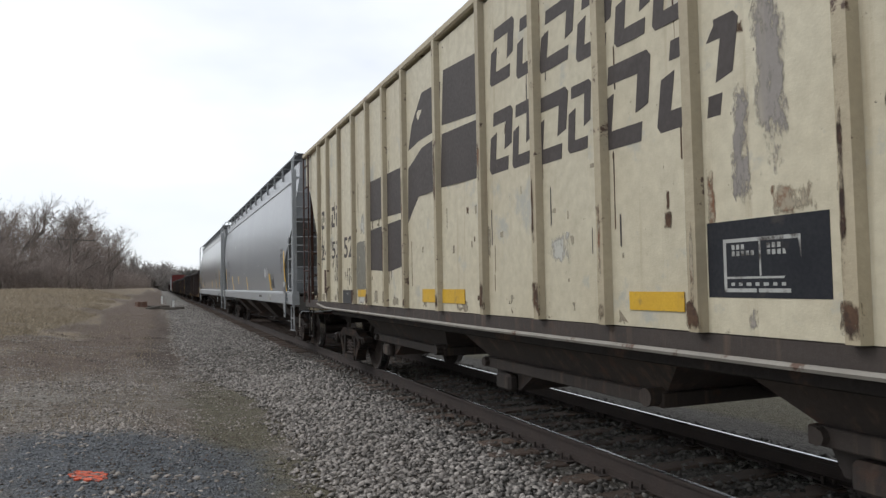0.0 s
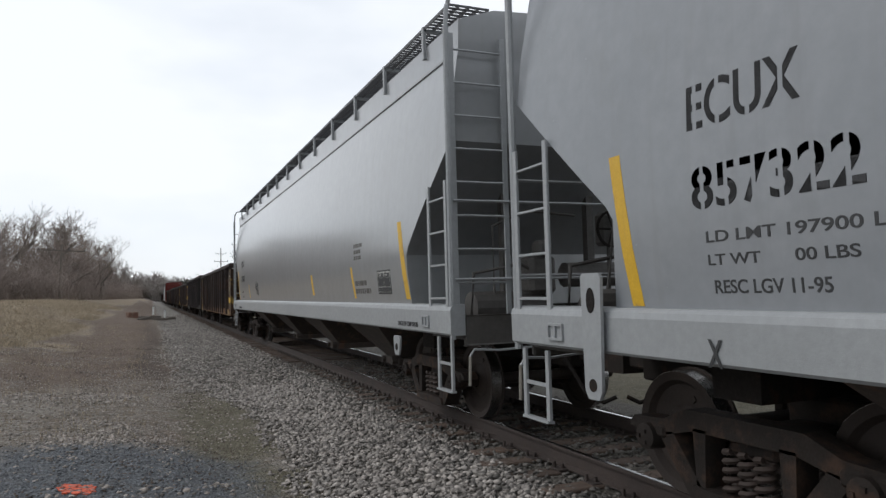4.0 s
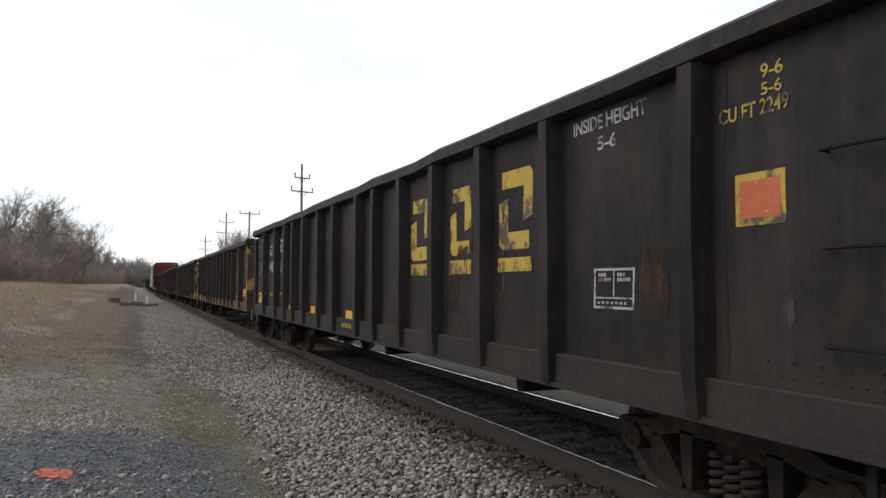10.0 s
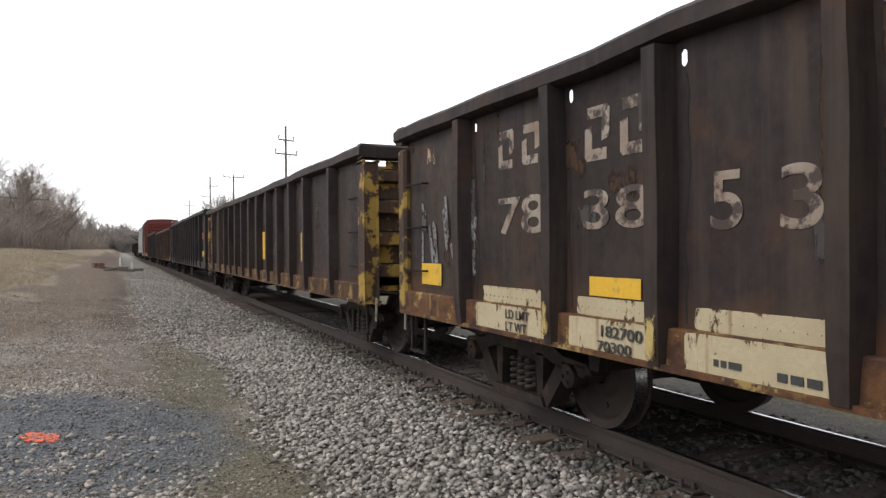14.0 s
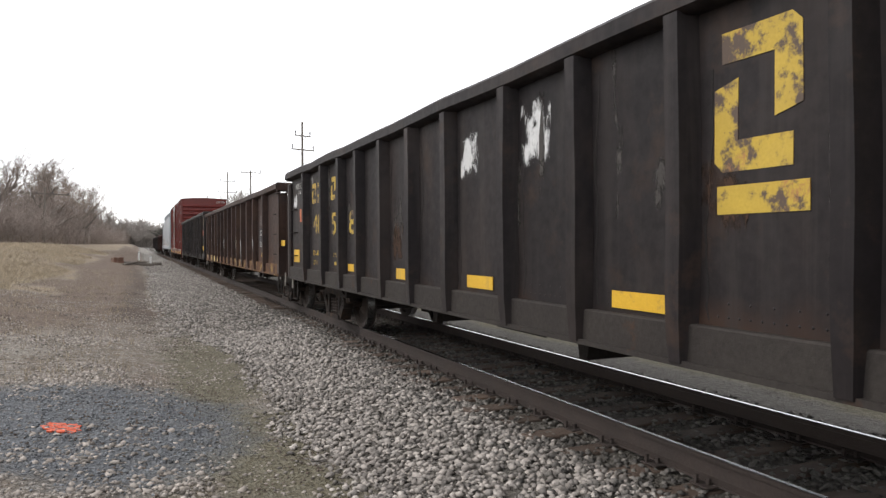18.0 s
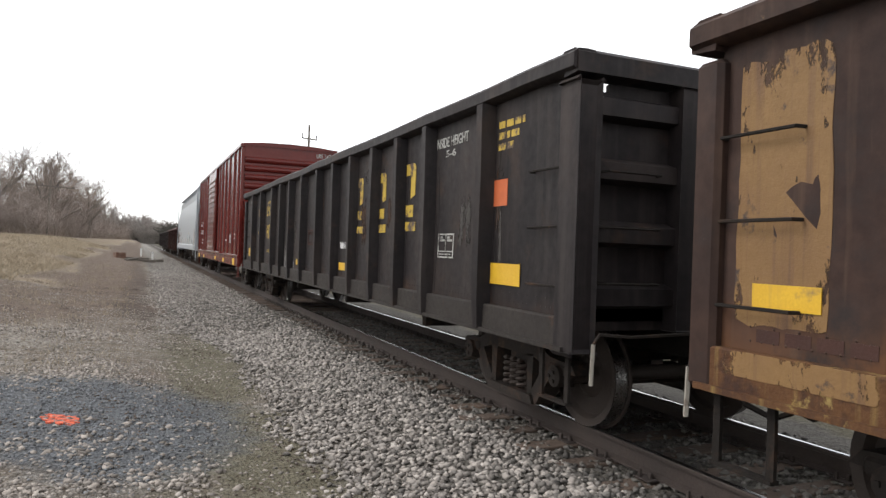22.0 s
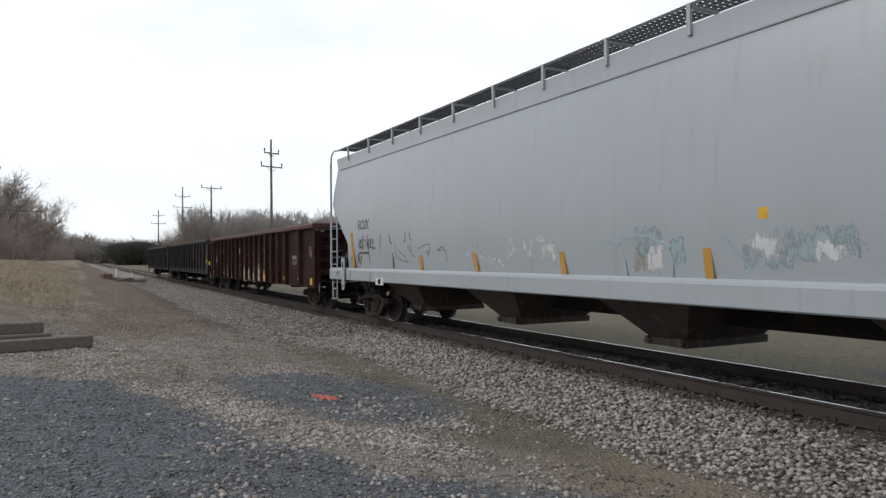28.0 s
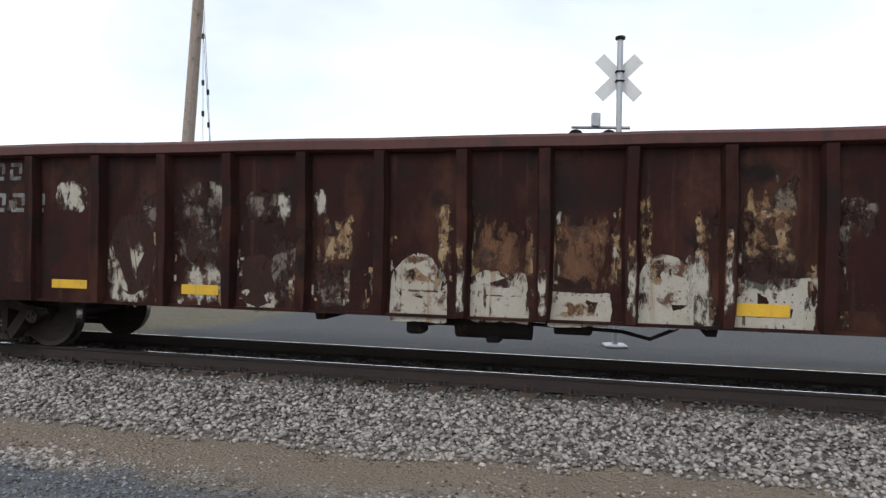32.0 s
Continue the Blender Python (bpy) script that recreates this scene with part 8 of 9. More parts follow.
bars(CARS[10][0], -1.586, -4.05, 0.83, 0.528, 0.14, M["yellow"], 1, 0.158, "reflective_stripe")
bars(CARS[10][0], -1.586, -0.88, 0.84, 0.617, 0.13, M["yellow"], 1, 0.185, "reflective_stripe")
print_lines(CARS[10][0], -1.535, -6.99, 1.80, 0.42, 0.06, M["stain_white"], 1, 304)
print_lines(CARS[10][0], -1.535, -6.97, 1.68, 0.42, 0.05, M["stain_white"], 1, 305)
print_lines(CARS[10][0], -1.535, -4.42, 1.60, 0.42, 0.08, M["stain_white"], 1, 306)
bars(CARS[10][0], -1.583, -6.60, 0.87, 0.441, 0.14, M["box_red"], 1, 0.132, "tag_board")
scrawl(CARS[10][0], -1.535 - 0.004, 3.56, 1.62, 0.28, 0.16, M["brown_steel"], 308, 3, 0.01)
bars(CARS[11][0], hop_x(1.85), -8.65, 1.37, 0.120, 0.96, M["stripe_old"], 1, 0, "reflective_stripe", -0.135)
bars(CARS[11][0], hop_x(1.58) + 0.003, -6.28, 1.45, 0.46, 0.27, M["black"], 1, 0, "placard")
frame_mark(CARS[11][0], hop_x(1.58) - 0.004, -6.30, 1.47, 0.42, 0.23, M["white"])
bars(CARS[11][0], hop_x(1.62), -3.44, 1.38, 0.125, 0.47, M["stripe_old"], 1, 0, "reflective_stripe", -0.061)
bars(CARS[11][0], hop_x(1.61), -0.65, 1.37, 0.126, 0.48, M["stripe_old"], 1, 0, "reflective_stripe", -0.107)
bars(CARS[11][0], hop_x(1.62), 2.01, 1.40, 0.146, 0.46, M["stripe_old"], 1, 0, "reflective_stripe", -0.141)
bars(CARS[11][0], hop_x(1.59), 4.38, 1.36, 0.140, 0.46, M["stripe_old"], 1, 0, "reflective_stripe", -0.077)
bars(CARS[11][0], hop_x(1.86), 8.51, 1.39, 0.175, 0.95, M["stripe_old"], 1, 0, "reflective_stripe", -0.185)
lettering(CARS[11][0], 'ECUX', 0.342, hop_x(2.52), 8.13, 2.40, M["black"], width=0.77)
lettering(CARS[11][0], '857482', 0.347, hop_x(2.03), 8.10, 1.90, M["black"], width=1.06)
print_lines(CARS[11][0], hop_x(1.77), 8.06, 1.72, 1.00, 0.09, M["black"], 1, 319)
bars(CARS[11][0], hop_x(1.08), 6.81, 0.99, 0.492, 0.18, M["stain_white"], 1, 0.148, "placard")
bars(CARS[11][0], hop_x(1.08), 6.65, 1.01, 0.157, 0.13, M["black"], 1, 0.047, "tag")
bars(CARS[11][0], hop_x(2.11), -4.19, 2.05, 0.121, 0.13, M["yellow"], 1, 0.036, "tag")
drip(CARS[11][0], [(7.76, 2.24), (7.83, 1.86), (7.82, 1.41)])
drip(CARS[11][0], [(7.45, 2.25), (7.34, 1.49), (7.12, 1.42), (7.08, 1.88), (6.91, 1.91)])
drip(CARS[11][0], [(6.58, 2.23), (6.62, 1.86), (6.79, 1.42), (6.24, 1.62), (6.24, 1.43)])
drip(CARS[11][0], [(6.04, 2.23), (5.99, 2.03), (5.89, 2.00), (5.82, 1.40)])
drip(CARS[11][0], [(5.14, 2.25), (5.12, 2.04), (5.23, 2.02), (5.17, 1.44)])
drip(CARS[11][0], [(4.90, 2.23), (4.86, 2.06), (4.78, 2.05), (4.72, 1.42)])
drip(CARS[11][0], [(8.07, 1.68), (8.06, 1.47), (7.43, 1.49)])
drip(CARS[11][0], [(7.12, 1.28), (7.21, 1.06)])
drip(CARS[11][0], [(-1.63, 1.89), (-1.98, 1.82), (-2.08, 1.38)], "stain_teal", 0.02)
drip(CARS[11][0], [(-1.98, 1.92), (-2.52, 1.92), (-2.89, 1.75), (-2.90, 1.39)], "stain_teal", 0.02)
drip(CARS[11][0], [(-3.73, 1.87), (-4.07, 1.48), (-4.22, 1.79), (-4.29, 1.45), (-4.63, 1.55)], "stain_teal", 0.02)
patch(CARS[11][0], hop_x(1.63), -2.14, 1.40, 0.62, 0.47, M["stain_cream"], 334, 0.3, 0)
scrawl(CARS[11][0], hop_x(1.70) - 0.004, 2.26, 1.41, 2.61, 0.59, M["stain_white"], 335, 6, 0.012)
patch(CARS[11][0], hop_x(1.81), -2.20, 1.53, 0.56, 0.56, M["stain_teal"], 336, 0.6, 0)
patch(CARS[11][0], hop_x(1.71), -2.81, 1.50, 0.33, 0.42, M["stain_teal"], 337, 0.6, 0)
patch(CARS[11][0], hop_x(1.64), -3.85, 1.48, 0.85, 0.31, M["stain_teal"], 338, 0.6, 0)
patch(CARS[11][0], hop_x(1.76), -4.29, 1.55, 1.21, 0.43, M["stain_teal"], 339, 0.6, 0)
patch(CARS[11][0], hop_x(1.64), -2.36, 1.39, 0.45, 0.51, M["stain_white"], 340, 0.55, 0)
patch(CARS[11][0], hop_x(1.73), -4.04, 1.54, 0.52, 0.37, M["stain_white"], 341, 0.55, 0)
patch(CARS[11][0], hop_x(1.69), -4.82, 1.55, 0.47, 0.28, M["stain_white"], 342, 0.55, 0)
patch(CARS[11][0], hop_x(1.74), -0.12, 1.52, 0.38, 0.45, M["stain_white"], 343, 0.55, 0)
scrawl(CARS[11][0], hop_x(1.61) - 0.004, 9.74, 1.30, 1.79, 0.62, M["grey_grime_shade"], 344, 4, 0.008)
scrawl(CARS[11][0], hop_x(1.73) - 0.004, 5.74, 1.49, 2.56, 0.49, M["grey_grime_shade"], 345, 4, 0.008)
patch(CARS[11][0], hop_x(1.77), 8.61, 1.44, 0.14, 0.67, M["stain_red"], 346, 0.35, 0)
patch(CARS[11][0], hop_x(1.19), 8.65, 1.03, 0.06, 0.32, M["stain_red"], 347, 0.4, 0)
scrawl(CARS[11][0], hop_x(1.60) - 0.004, 8.19, 1.48, 0.27, 0.25, M["stain_red"], 348, 3, 0.02)
scrawl(CARS[3][0], SX - 0.004, -4.49, 1.56, 0.29, 0.31, M["stain_tan"], 349, 5, 0.006)
patch(CARS[3][0], SX, 0.86, 2.36, 0.53, 0.26, M["stain_white"], 350, 0.5, 0)
scrawl(CARS[3][0], SX - 0.004, -7.19, 1.72, 0.48, 0.78, M["stain_rust"], 351, 2, 0.018)
patch(CARS[3][0], SX, -7.65, 2.27, 0.29, 0.18, M["stain_white"], 352, 0.5, 0)
patch(CARS[3][0], SX, -7.76, 1.92, 0.12, 0.25, M["stain_white"], 353, 0.55, 0)
scrawl(CARS[3][0], SX - 0.004, -8.12, 1.33, 0.29, 0.22, M["stain_cream"], 354, 4, 0.03)
patch(CARS[9][0], SX, 7.19, 1.55, 0.17, 0.53, M["stain_grey"], 355, 0.5, 0)
patch(CARS[7][0], SX, 7.04, 2.55, 0.19, 0.24, M["stain_grey"], 356, 0.5, 0)
patch(CARS[7][0], SX, 5.56, 0.81, 0.53, 0.12, M["stain_grey"], 357, 0.4, 0)
patch(CARS[12][0], SX, 1.39, 0.65, 0.69, 0.80, M["peel_white"], 359, 0.05, 1)
patch(CARS[12][0], SX, 0.47, 0.67, 0.69, 0.62, M["peel_white"], 360, 0.12, 0)
patch(CARS[12][0], SX, -0.39, 0.67, 0.72, 0.40, M["peel_white"], 361, 0.1, 0)
patch(CARS[12][0], SX, -1.33, 0.69, 0.60, 0.81, M["peel_white"], 362, 0.06, 1)
patch(CARS[12][0], SX, -1.81, 0.72, 0.32, 0.82, M["peel_white"], 363, 0.3, 0)
patch(CARS[12][0], SX, -2.27, 0.70, 0.83, 0.59, M["peel_white"], 364, 0.12, 0)
patch(CARS[12][0], SX, 0.46, 1.08, 0.69, 0.84, M["peel_rust"], 365, 0.18, 0)
patch(CARS[12][0], SX, -0.42, 1.00, 0.69, 1.00, M["peel_rust"], 366, 0.15, 0)
patch(CARS[12][0], SX, -1.40, 1.14, 0.47, 0.32, M["flake"], 367, 0.25, 0)
patch(CARS[12][0], SX, -1.35, 1.29, 0.16, 0.82, M["flake"], 368, 0.5, 0)
patch(CARS[12][0], SX, -2.29, 1.25, 0.67, 0.94, M["flake"], 369, 0.25, 0)
patch(CARS[12][0], SX, -2.63, 1.91, 0.32, 0.43, M["flake_grey"], 370, 0.4, 0)
patch(CARS[12][0], SX, -2.28, 1.12, 0.71, 0.36, M["red_dark"], 371, 0.3, 0)
patch(CARS[12][0], SX, 0.39, 1.06, 0.56, 0.17, M["red_dark"], 372, 0.5, 0)
patch(CARS[12][0], SX, 1.30, 1.09, 0.51, 0.22, M["flake"], 373, 0.45, 0)
patch(CARS[12][0], SX, -0.48, 0.77, 0.57, 0.19, M["flake"], 374, 0.5, 0)
patch(CARS[12][0], SX, -2.34, 1.09, 0.46, 0.25, M["evergreen"], 375, 0.5, 0)
patch(CARS[12][0], SX, -3.18, 1.26, 0.21, 0.69, M["flake_grey"], 376, 0.55, 0)
patch(CARS[12][0], SX, -3.24, 1.69, 0.41, 0.42, M["flake_grey"], 377, 0.6, 0)
patch(CARS[12][0], SX, -3.05, 0.80, 0.12, 0.42, M["flake"], 378, 0.4, 0)
patch(CARS[12][0], SX, 0.89, 0.84, 0.23, 1.27, M["flake"], 379, 0.65, 0)
patch(CARS[12][0], SX, 0.49, 1.16, 0.10, 0.95, M["flake"], 380, 0.5, 0)
patch(CARS[12][0], SX, -0.15, 1.18, 0.11, 0.72, M["flake"], 381, 0.5, 0)
patch(CARS[12][0], SX, -0.40, 1.01, 0.10, 0.72, M["flake"], 382, 0.5, 0)
patch(CARS[12][0], SX, -1.04, 1.04, 0.16, 0.83, M["flake"], 383, 0.5, 0)
patch(CARS[12][0], SX, -1.88, 1.23, 0.21, 0.72, M["flake"], 384, 0.55, 0)
patch(CARS[12][0], SX, 6.01, 1.83, 0.56, 0.49, M["peel_white"], 385, 0.25, 2)
patch(CARS[12][0], SX, 5.86, 1.96, 0.26, 0.24, M["peel_rust"], 386, 0.2, 2)
patch(CARS[12][0], SX, 6.84, 1.81, 0.35, 0.34, M["flake_grey"], 387, 0.5, 0)
patch(CARS[12][0], SX, 4.81, 1.69, 0.47, 0.50, M["flake_grey"], 388, 0.4, 0)
patch(CARS[12][0], SX, 5.20, 0.70, 0.71, 0.90, M["peel_white"], 389, 0.2, 0)
patch(CARS[12][0], SX, 5.17, 0.83, 0.73, 1.05, M["red_dark"], 390, 0.08, 2)
patch(CARS[12][0], SX, 4.26, 1.14, 0.86, 1.17, M["flake_grey"], 391, 0.25, 0)
patch(CARS[12][0], SX, 3.73, 1.83, 0.32, 0.49, M["peel_white"], 392, 0.4, 0)
patch(CARS[12][0], SX, 4.19, 0.70, 0.77, 0.60, M["peel_white"], 393, 0.22, 0)
patch(CARS[12][0], SX, 4.23, 1.25, 0.51, 0.45, M["red_dark"], 394, 0.35, 0)
patch(CARS[12][0], SX, 3.28, 1.71, 0.71, 0.52, M["flake_grey"], 395, 0.35, 0)
patch(CARS[12][0], SX, 2.84, 1.79, 0.22, 0.37, M["peel_white"], 396, 0.35, 0)
patch(CARS[12][0], SX, 2.97, 0.70, 0.54, 1.13, M["flake_grey"], 397, 0.3, 0)
patch(CARS[12][0], SX, 3.33, 0.68, 0.55, 0.31, M["peel_white"], 398, 0.4, 0)
patch(CARS[12][0], SX, 3.37, 0.75, 0.60, 0.65, M["red_dark"], 399, 0.1, 2)
patch(CARS[12][0], SX, 3.30, 1.75, 0.46, 0.40, M["red_dark"], 400, 0.3, 0)
patch(CARS[12][0], SX, 2.37, 1.82, 0.24, 0.37, M["peel_white"], 401, 0.45, 0)
patch(CARS[12][0], SX, 2.34, 1.27, 0.63, 0.63, M["flake"], 402, 0.3, 0)
patch(CARS[12][0], SX, 2.33, 0.70, 0.48, 0.67, M["flake_grey"], 403, 0.2, 0)
patch(CARS[12][0], SX, 1.96, 0.75, 0.10, 0.58, M["peel_white"], 404, 0.5, 0)
patch(CARS[12][0], SX, 5.39, 0.79, 0.13, 0.75, M["flake"], 405, 0.6, 0)
patch(CARS[12][0], SX, 4.41, 0.74, 0.17, 0.30, M["flake"], 406, 0.5, 0)
patch(CARS[12][0], SX, 1.64, 0.92, 0.10, 0.40, M["flake_grey"], 407, 0.6, 0)
bars(CARS[12][0], SX - 0.004, 6.01, 0.90, 0.538, 0.11, M["yellow"], 1, 0.161, "reflective_stripe")
bars(CARS[12][0], SX - 0.004, 4.09, 0.88, 0.509, 0.12, M["yellow"], 1, 0.153, "reflective_stripe")
bars(CARS[12][0], SX - 0.004, -2.33, 0.87, 0.501, 0.13, M["yellow"], 1, 0.150, "reflective_stripe")
frame_mark(CARS[12][0], SX - 0.004, -6.62, 1.45, 0.46, 0.29, M["white"])
bars(CARS[12][0], SX - 0.004, -8.69, 0.80, 0.500, 0.21, M["yellow"], 1, 0.150, "reflective_stripe")
bars(CARS[12][0], SX - 0.004, -5.45, 0.89, 0.494, 0.11, M["yellow"], 1, 0.148, "reflective_stripe")
bars(CARS[12][0], SX, -7.23, 0.94, 0.237, 0.06, M["galv"], 1, 0.071, "plate")
scrawl(CARS[12][0], SX - 0.004, -8.67, 1.66, 0.54, 0.34, M["stain_cream"], 415, 4, 0.012)
bars(CARS[12][0], SX, 8.42, 1.46, 0.371, 0.35, M["stain_white"], 1, 0.111, "tag")
blocks(CARS[12][0], SX, 7.27, 2.30, 0.201, 0.23, M["stain_grey"], 3, 0.080)
blocks(CARS[12][0], SX, 7.31, 1.88, 0.224, 0.25, M["stain_grey"], 4, 0.090)
bars(CARS[12][0], SX - 0.004, 9.02, 0.90, 0.493, 0.16, M["yellow"], 1, 0.148, "reflective_stripe")
scrawl(CARS[12][0], SX - 0.004, -8.62, 1.66, 0.67, 0.39, M["stain_tan"], 420, 4, 0.02)
blocks(CARS[12][0], SX, 8.54, 1.96, 0.154, 0.22, M["stain_grey"], 3, 0.062)
bars(CARS[13][0], SX, -2.40, 1.88, 0.709, 0.58, M["yellow_old"], 1, 0.213, "reflective_stripe")
bars(CARS[13][0], SX, -2.34, 1.66, 0.713, 0.16, M["yellow_old"], 1, 0.214, "reflective_stripe")
bars(CARS[13][0], SX, -3.41, 1.84, 0.663, 0.48, M["yellow_old"], 1, 0.199, "reflective_stripe")
bars(CARS[13][0], SX, -3.35, 1.60, 0.665, 0.15, M["yellow_old"], 1, 0.200, "reflective_stripe")
bars(CARS[13][0], SX, -4.38, 1.88, 0.651, 0.58, M["yellow_old"], 1, 0.195, "reflective_stripe")
bars(CARS[13][0], SX, -4.31, 1.63, 0.655, 0.13, M["yellow_old"], 1, 0.196, "reflective_stripe")
frame_mark(CARS[13][0], SX - 0.004, -6.04, 1.39, 0.51, 0.30, M["white"])
bars(CARS[13][0], SX - 0.004, -8.10, 1.43, 0.513, 0.20, M["yellow"], 1, 0.154, "reflective_stripe")
scrawl(CARS[13][0], SX - 0.004, -5.91, 1.92, 0.91, 0.89, M["stain_grey"], 430, 5, 0.02)
bars(CARS[13][0], SX - 0.004, -8.87, 1.33, 0.510, 0.20, M["yellow"], 1, 0.153, "reflective_stripe")


# the peeling mural runs on over the ribs of the red gondola: white feet, flaked seams on both sides of each rib
RED = CARS[12][0]
for rib, foot, reach in ((1.50, 0.30, 1.7), (0.54, 0.62, 2.1), (-0.37, 0.60, 2.0), (-1.29, 0.75, 2.15), (-2.24, 0.95, 2.1), (-3.16, 0.30, 1.6), (2.46, 0.25, 1.9), (3.43, 0.20, 1.9), (4.33, 0.2, 1.7)):
    if foot > 0.4:
        patch(RED, -1.661, rib + 0.052, 0.76, 0.104, foot, M["peel_white"], grime.randrange(9999), 0.3)
        patch(RED, -1.661, rib + 0.052, 0.76 + 0.6 * foot, 0.10, 0.5, M["flake"], grime.randrange(9999), 0.3)
    for q in range(16):
        side, h = grime.choice((-1, 1)), grime.uniform(0.05, 0.26)
        patch(RED, SX, rib + side * grime.uniform(0.11, 0.19) + 0.03, grime.uniform(0.72, reach - h), grime.uniform(0.03, 0.075), h, M[grime.choice(("peel_white", "flake", "flake", "red_dark", "rust_dark"))], grime.randrange(9999), 0.3)
for y, z, w, h, ink in ((1.30, 1.30, 0.50, 0.14, "peel_rust"), (0.46, 1.24, 0.62, 0.60, "peel_rust"), (-0.44, 1.06, 0.62, 0.84, "peel_rust"), (0.18, 1.12, 0.30, 0.18, "red_dark"), (-1.42, 1.20, 0.50, 0.22, "peel_rust"), (-2.33, 1.45, 0.62, 0.50, "flake"),
                        (-2.36, 1.72, 0.46, 0.22, "peel_rust"), (-0.62, 0.80, 0.18, 0.14, "peel_rust"), (0.30, 0.78, 0.05, 0.36, "rust_dark"), (1.25, 1.0, 0.55, 0.03, "rust_dark"), (0.40, 0.98, 0.62, 0.025, "rust_dark")):
    patch(RED, SX, y, z, w, h, M[ink], grime.randrange(9999), 0.2)
part("brake_valve", Shape().box(-1.35, -1.1, 1.03, 1.24, 0.50, 0.74, 0.03).tube([(-1.3, 1.1, 0.6), (-1.3, 0.7, 0.66)], 0.02, 5), M["under"], RED)
part("air_reservoir", Shape().tube([(-1.1, -0.20, 0.62), (-1.1, -0.15, 0.62), (-1.1, 0.62, 0.62), (-1.1, 0.68, 0.62)], 0.16, 12).box(-1.2, -1.0, 0.15, 0.32, 0.42, 0.6, 0.02), M["under"], RED)
part("brake_rigging", Shape().box(-1.25, -0.95, -0.88, -0.46, 0.56, 0.74, 0.02).tube([(-1.2, -0.2, 0.66), (-1.2, -1.2, 0.62), (-1.2, -1.5, 0.55), (-1.15, -1.8, 0.68)], 0.022, 5), M["under"], RED)

# ---- paint lies close on the plates: it follows their dents and the bowed sides of the smooth hoppers ----
PAINTED = {"seam", "paint_patch", "marking", "painted_character", "lettering", "small_print", "stencil_panel", "spray_marking", "reflective_stripe", "tag", "plate", "paint_drip", "placard", "patch_plate", "block_emblem"}
SMOOTH_Z, SMOOTH_X = (1.36, 1.8, 2.02, 2.12, 2.4, 2.75, 3.1, 3.18, 3.6, 4.08), (1.535, 1.575, 1.582, 1.585, 1.585, 1.572, 1.548, 1.54, 1.50, 1.42)


def settle(car):
    face = -1.630 if car is CARS[0][0] else -1.532
    plates, near = PLATES[car.name], (-1.66, -1.60) if car is CARS[0][0] else (-1.58, -1.50)
    for ob in car.children:
        if ob.name.split(".")[0] not in PAINTED or not ob.data.vertices:
            continue
        off = ob.matrix_basis.translation
        vs = ob.data.vertices
        lead = min(v.co.x for v in vs) + off.x
        if plates:
            if not near[0] < lead < near[1]:
                continue
            press = 0.0 if "reflective" in ob.name else 0.6 * (face - lead)
            for v in vs:
                v.co.x += press
                y, z = v.co.y + off.y, v.co.z + off.z
                for y0, y1, z0, h, bulge, dent, o in plates:
                    if y0 <= y <= y1:
                        v.co.x += 0.9 * dent_depth((y - y0) / (y1 - y0), min(max((z - z0) / h, 0.0), 1.0), bulge, dent, o)
                        break
        elif "hopper" in car.name and min(v.co.z for v in vs) + off.z > 1.40:
            lo, hi = min(v.co.z for v in vs), max(v.co.z for v in vs)
            if hi - lo > 0.15:      # enough rows of points to follow the curve
                bm = bmesh.new()
                bm.from_mesh(ob.data)
                for q in np.arange(lo + 0.08, hi - 0.02, 0.08):
                    bmesh.ops.bisect_plane(bm, geom=[*bm.verts, *bm.edges, *bm.faces], plane_co=(0, 0, float(q)), plane_no=(0, 0, 1))
                bm.to_mesh(ob.data)
                bm.free()
                vs = ob.data.vertices
            for v in vs:
                v.co.x += -float(np.interp(v.co.z + off.z, SMOOTH_Z, SMOOTH_X)) - 0.001 - 0.00001 * DEPTH.get(ob.name, 150) - lead


for car, _ in CARS:
    settle(car)

# ---- things of the place ----
def round_pole(name, x, y, h, label, arms, r=0.16, lean=(0, 0), seed=0, group="", wood="wood_pole", slim=0.62):
    """A wooden utility pole with crossarms: (height, half length, turn, insulators)."""
    z0 = ground_z(x, y) - 0.1
    ob = empty(name, label, "utility pole", group, pose(x, y, z0, lean[0], lean[1], 0))
    part("pole_shaft", Shape().tube([(0, 0, 0), (0.02, 0, h * 0.5), (0, 0.01, h)], r, 12, r * slim), M[wood], ob)
    k = 1.0 if h < 15 else 1.5      # the tall line carries heavier timber
    for za, half, turn, n in arms:
        arm = part("crossarm", Shape().box(-half, half, -0.20, -0.10, za - 0.06 * k, za + 0.06 * k, 0.01), M["wood_pole"], ob, pose(0, 0, 0, 0, 0, turn))
        part("brace", Shape().tube([(-half * 0.45, -0.16, za), (0, -0.14, za - half * 0.45), (half * 0.45, -0.16, za)], 0.018 if k == 1 else 0.045, 4), M["wood_pole"], arm)
        for q in range(n):
            xx = -half * 0.94 + 2 * half * 0.94 * q / (n - 1)
            part("insulator", kept("tall_insul", lambda: Shape().tube([(0, 0, 0), (0, 0, 0.25), (0, 0, 0.45), (0, 0, 0.62)], 0.07, 8, 0.12).mesh("insulator", 40)) if k > 1 else kept("insul", lambda: Shape().tube([(0, 0, 0), (0, 0, 0.05), (0, 0, 0.10), (0, 0, 0.2)], 0.05, 8, 0.03).mesh("insulator", 40)), M["insul"], arm, pose(xx, -0.15, za + 0.06))
    return ob


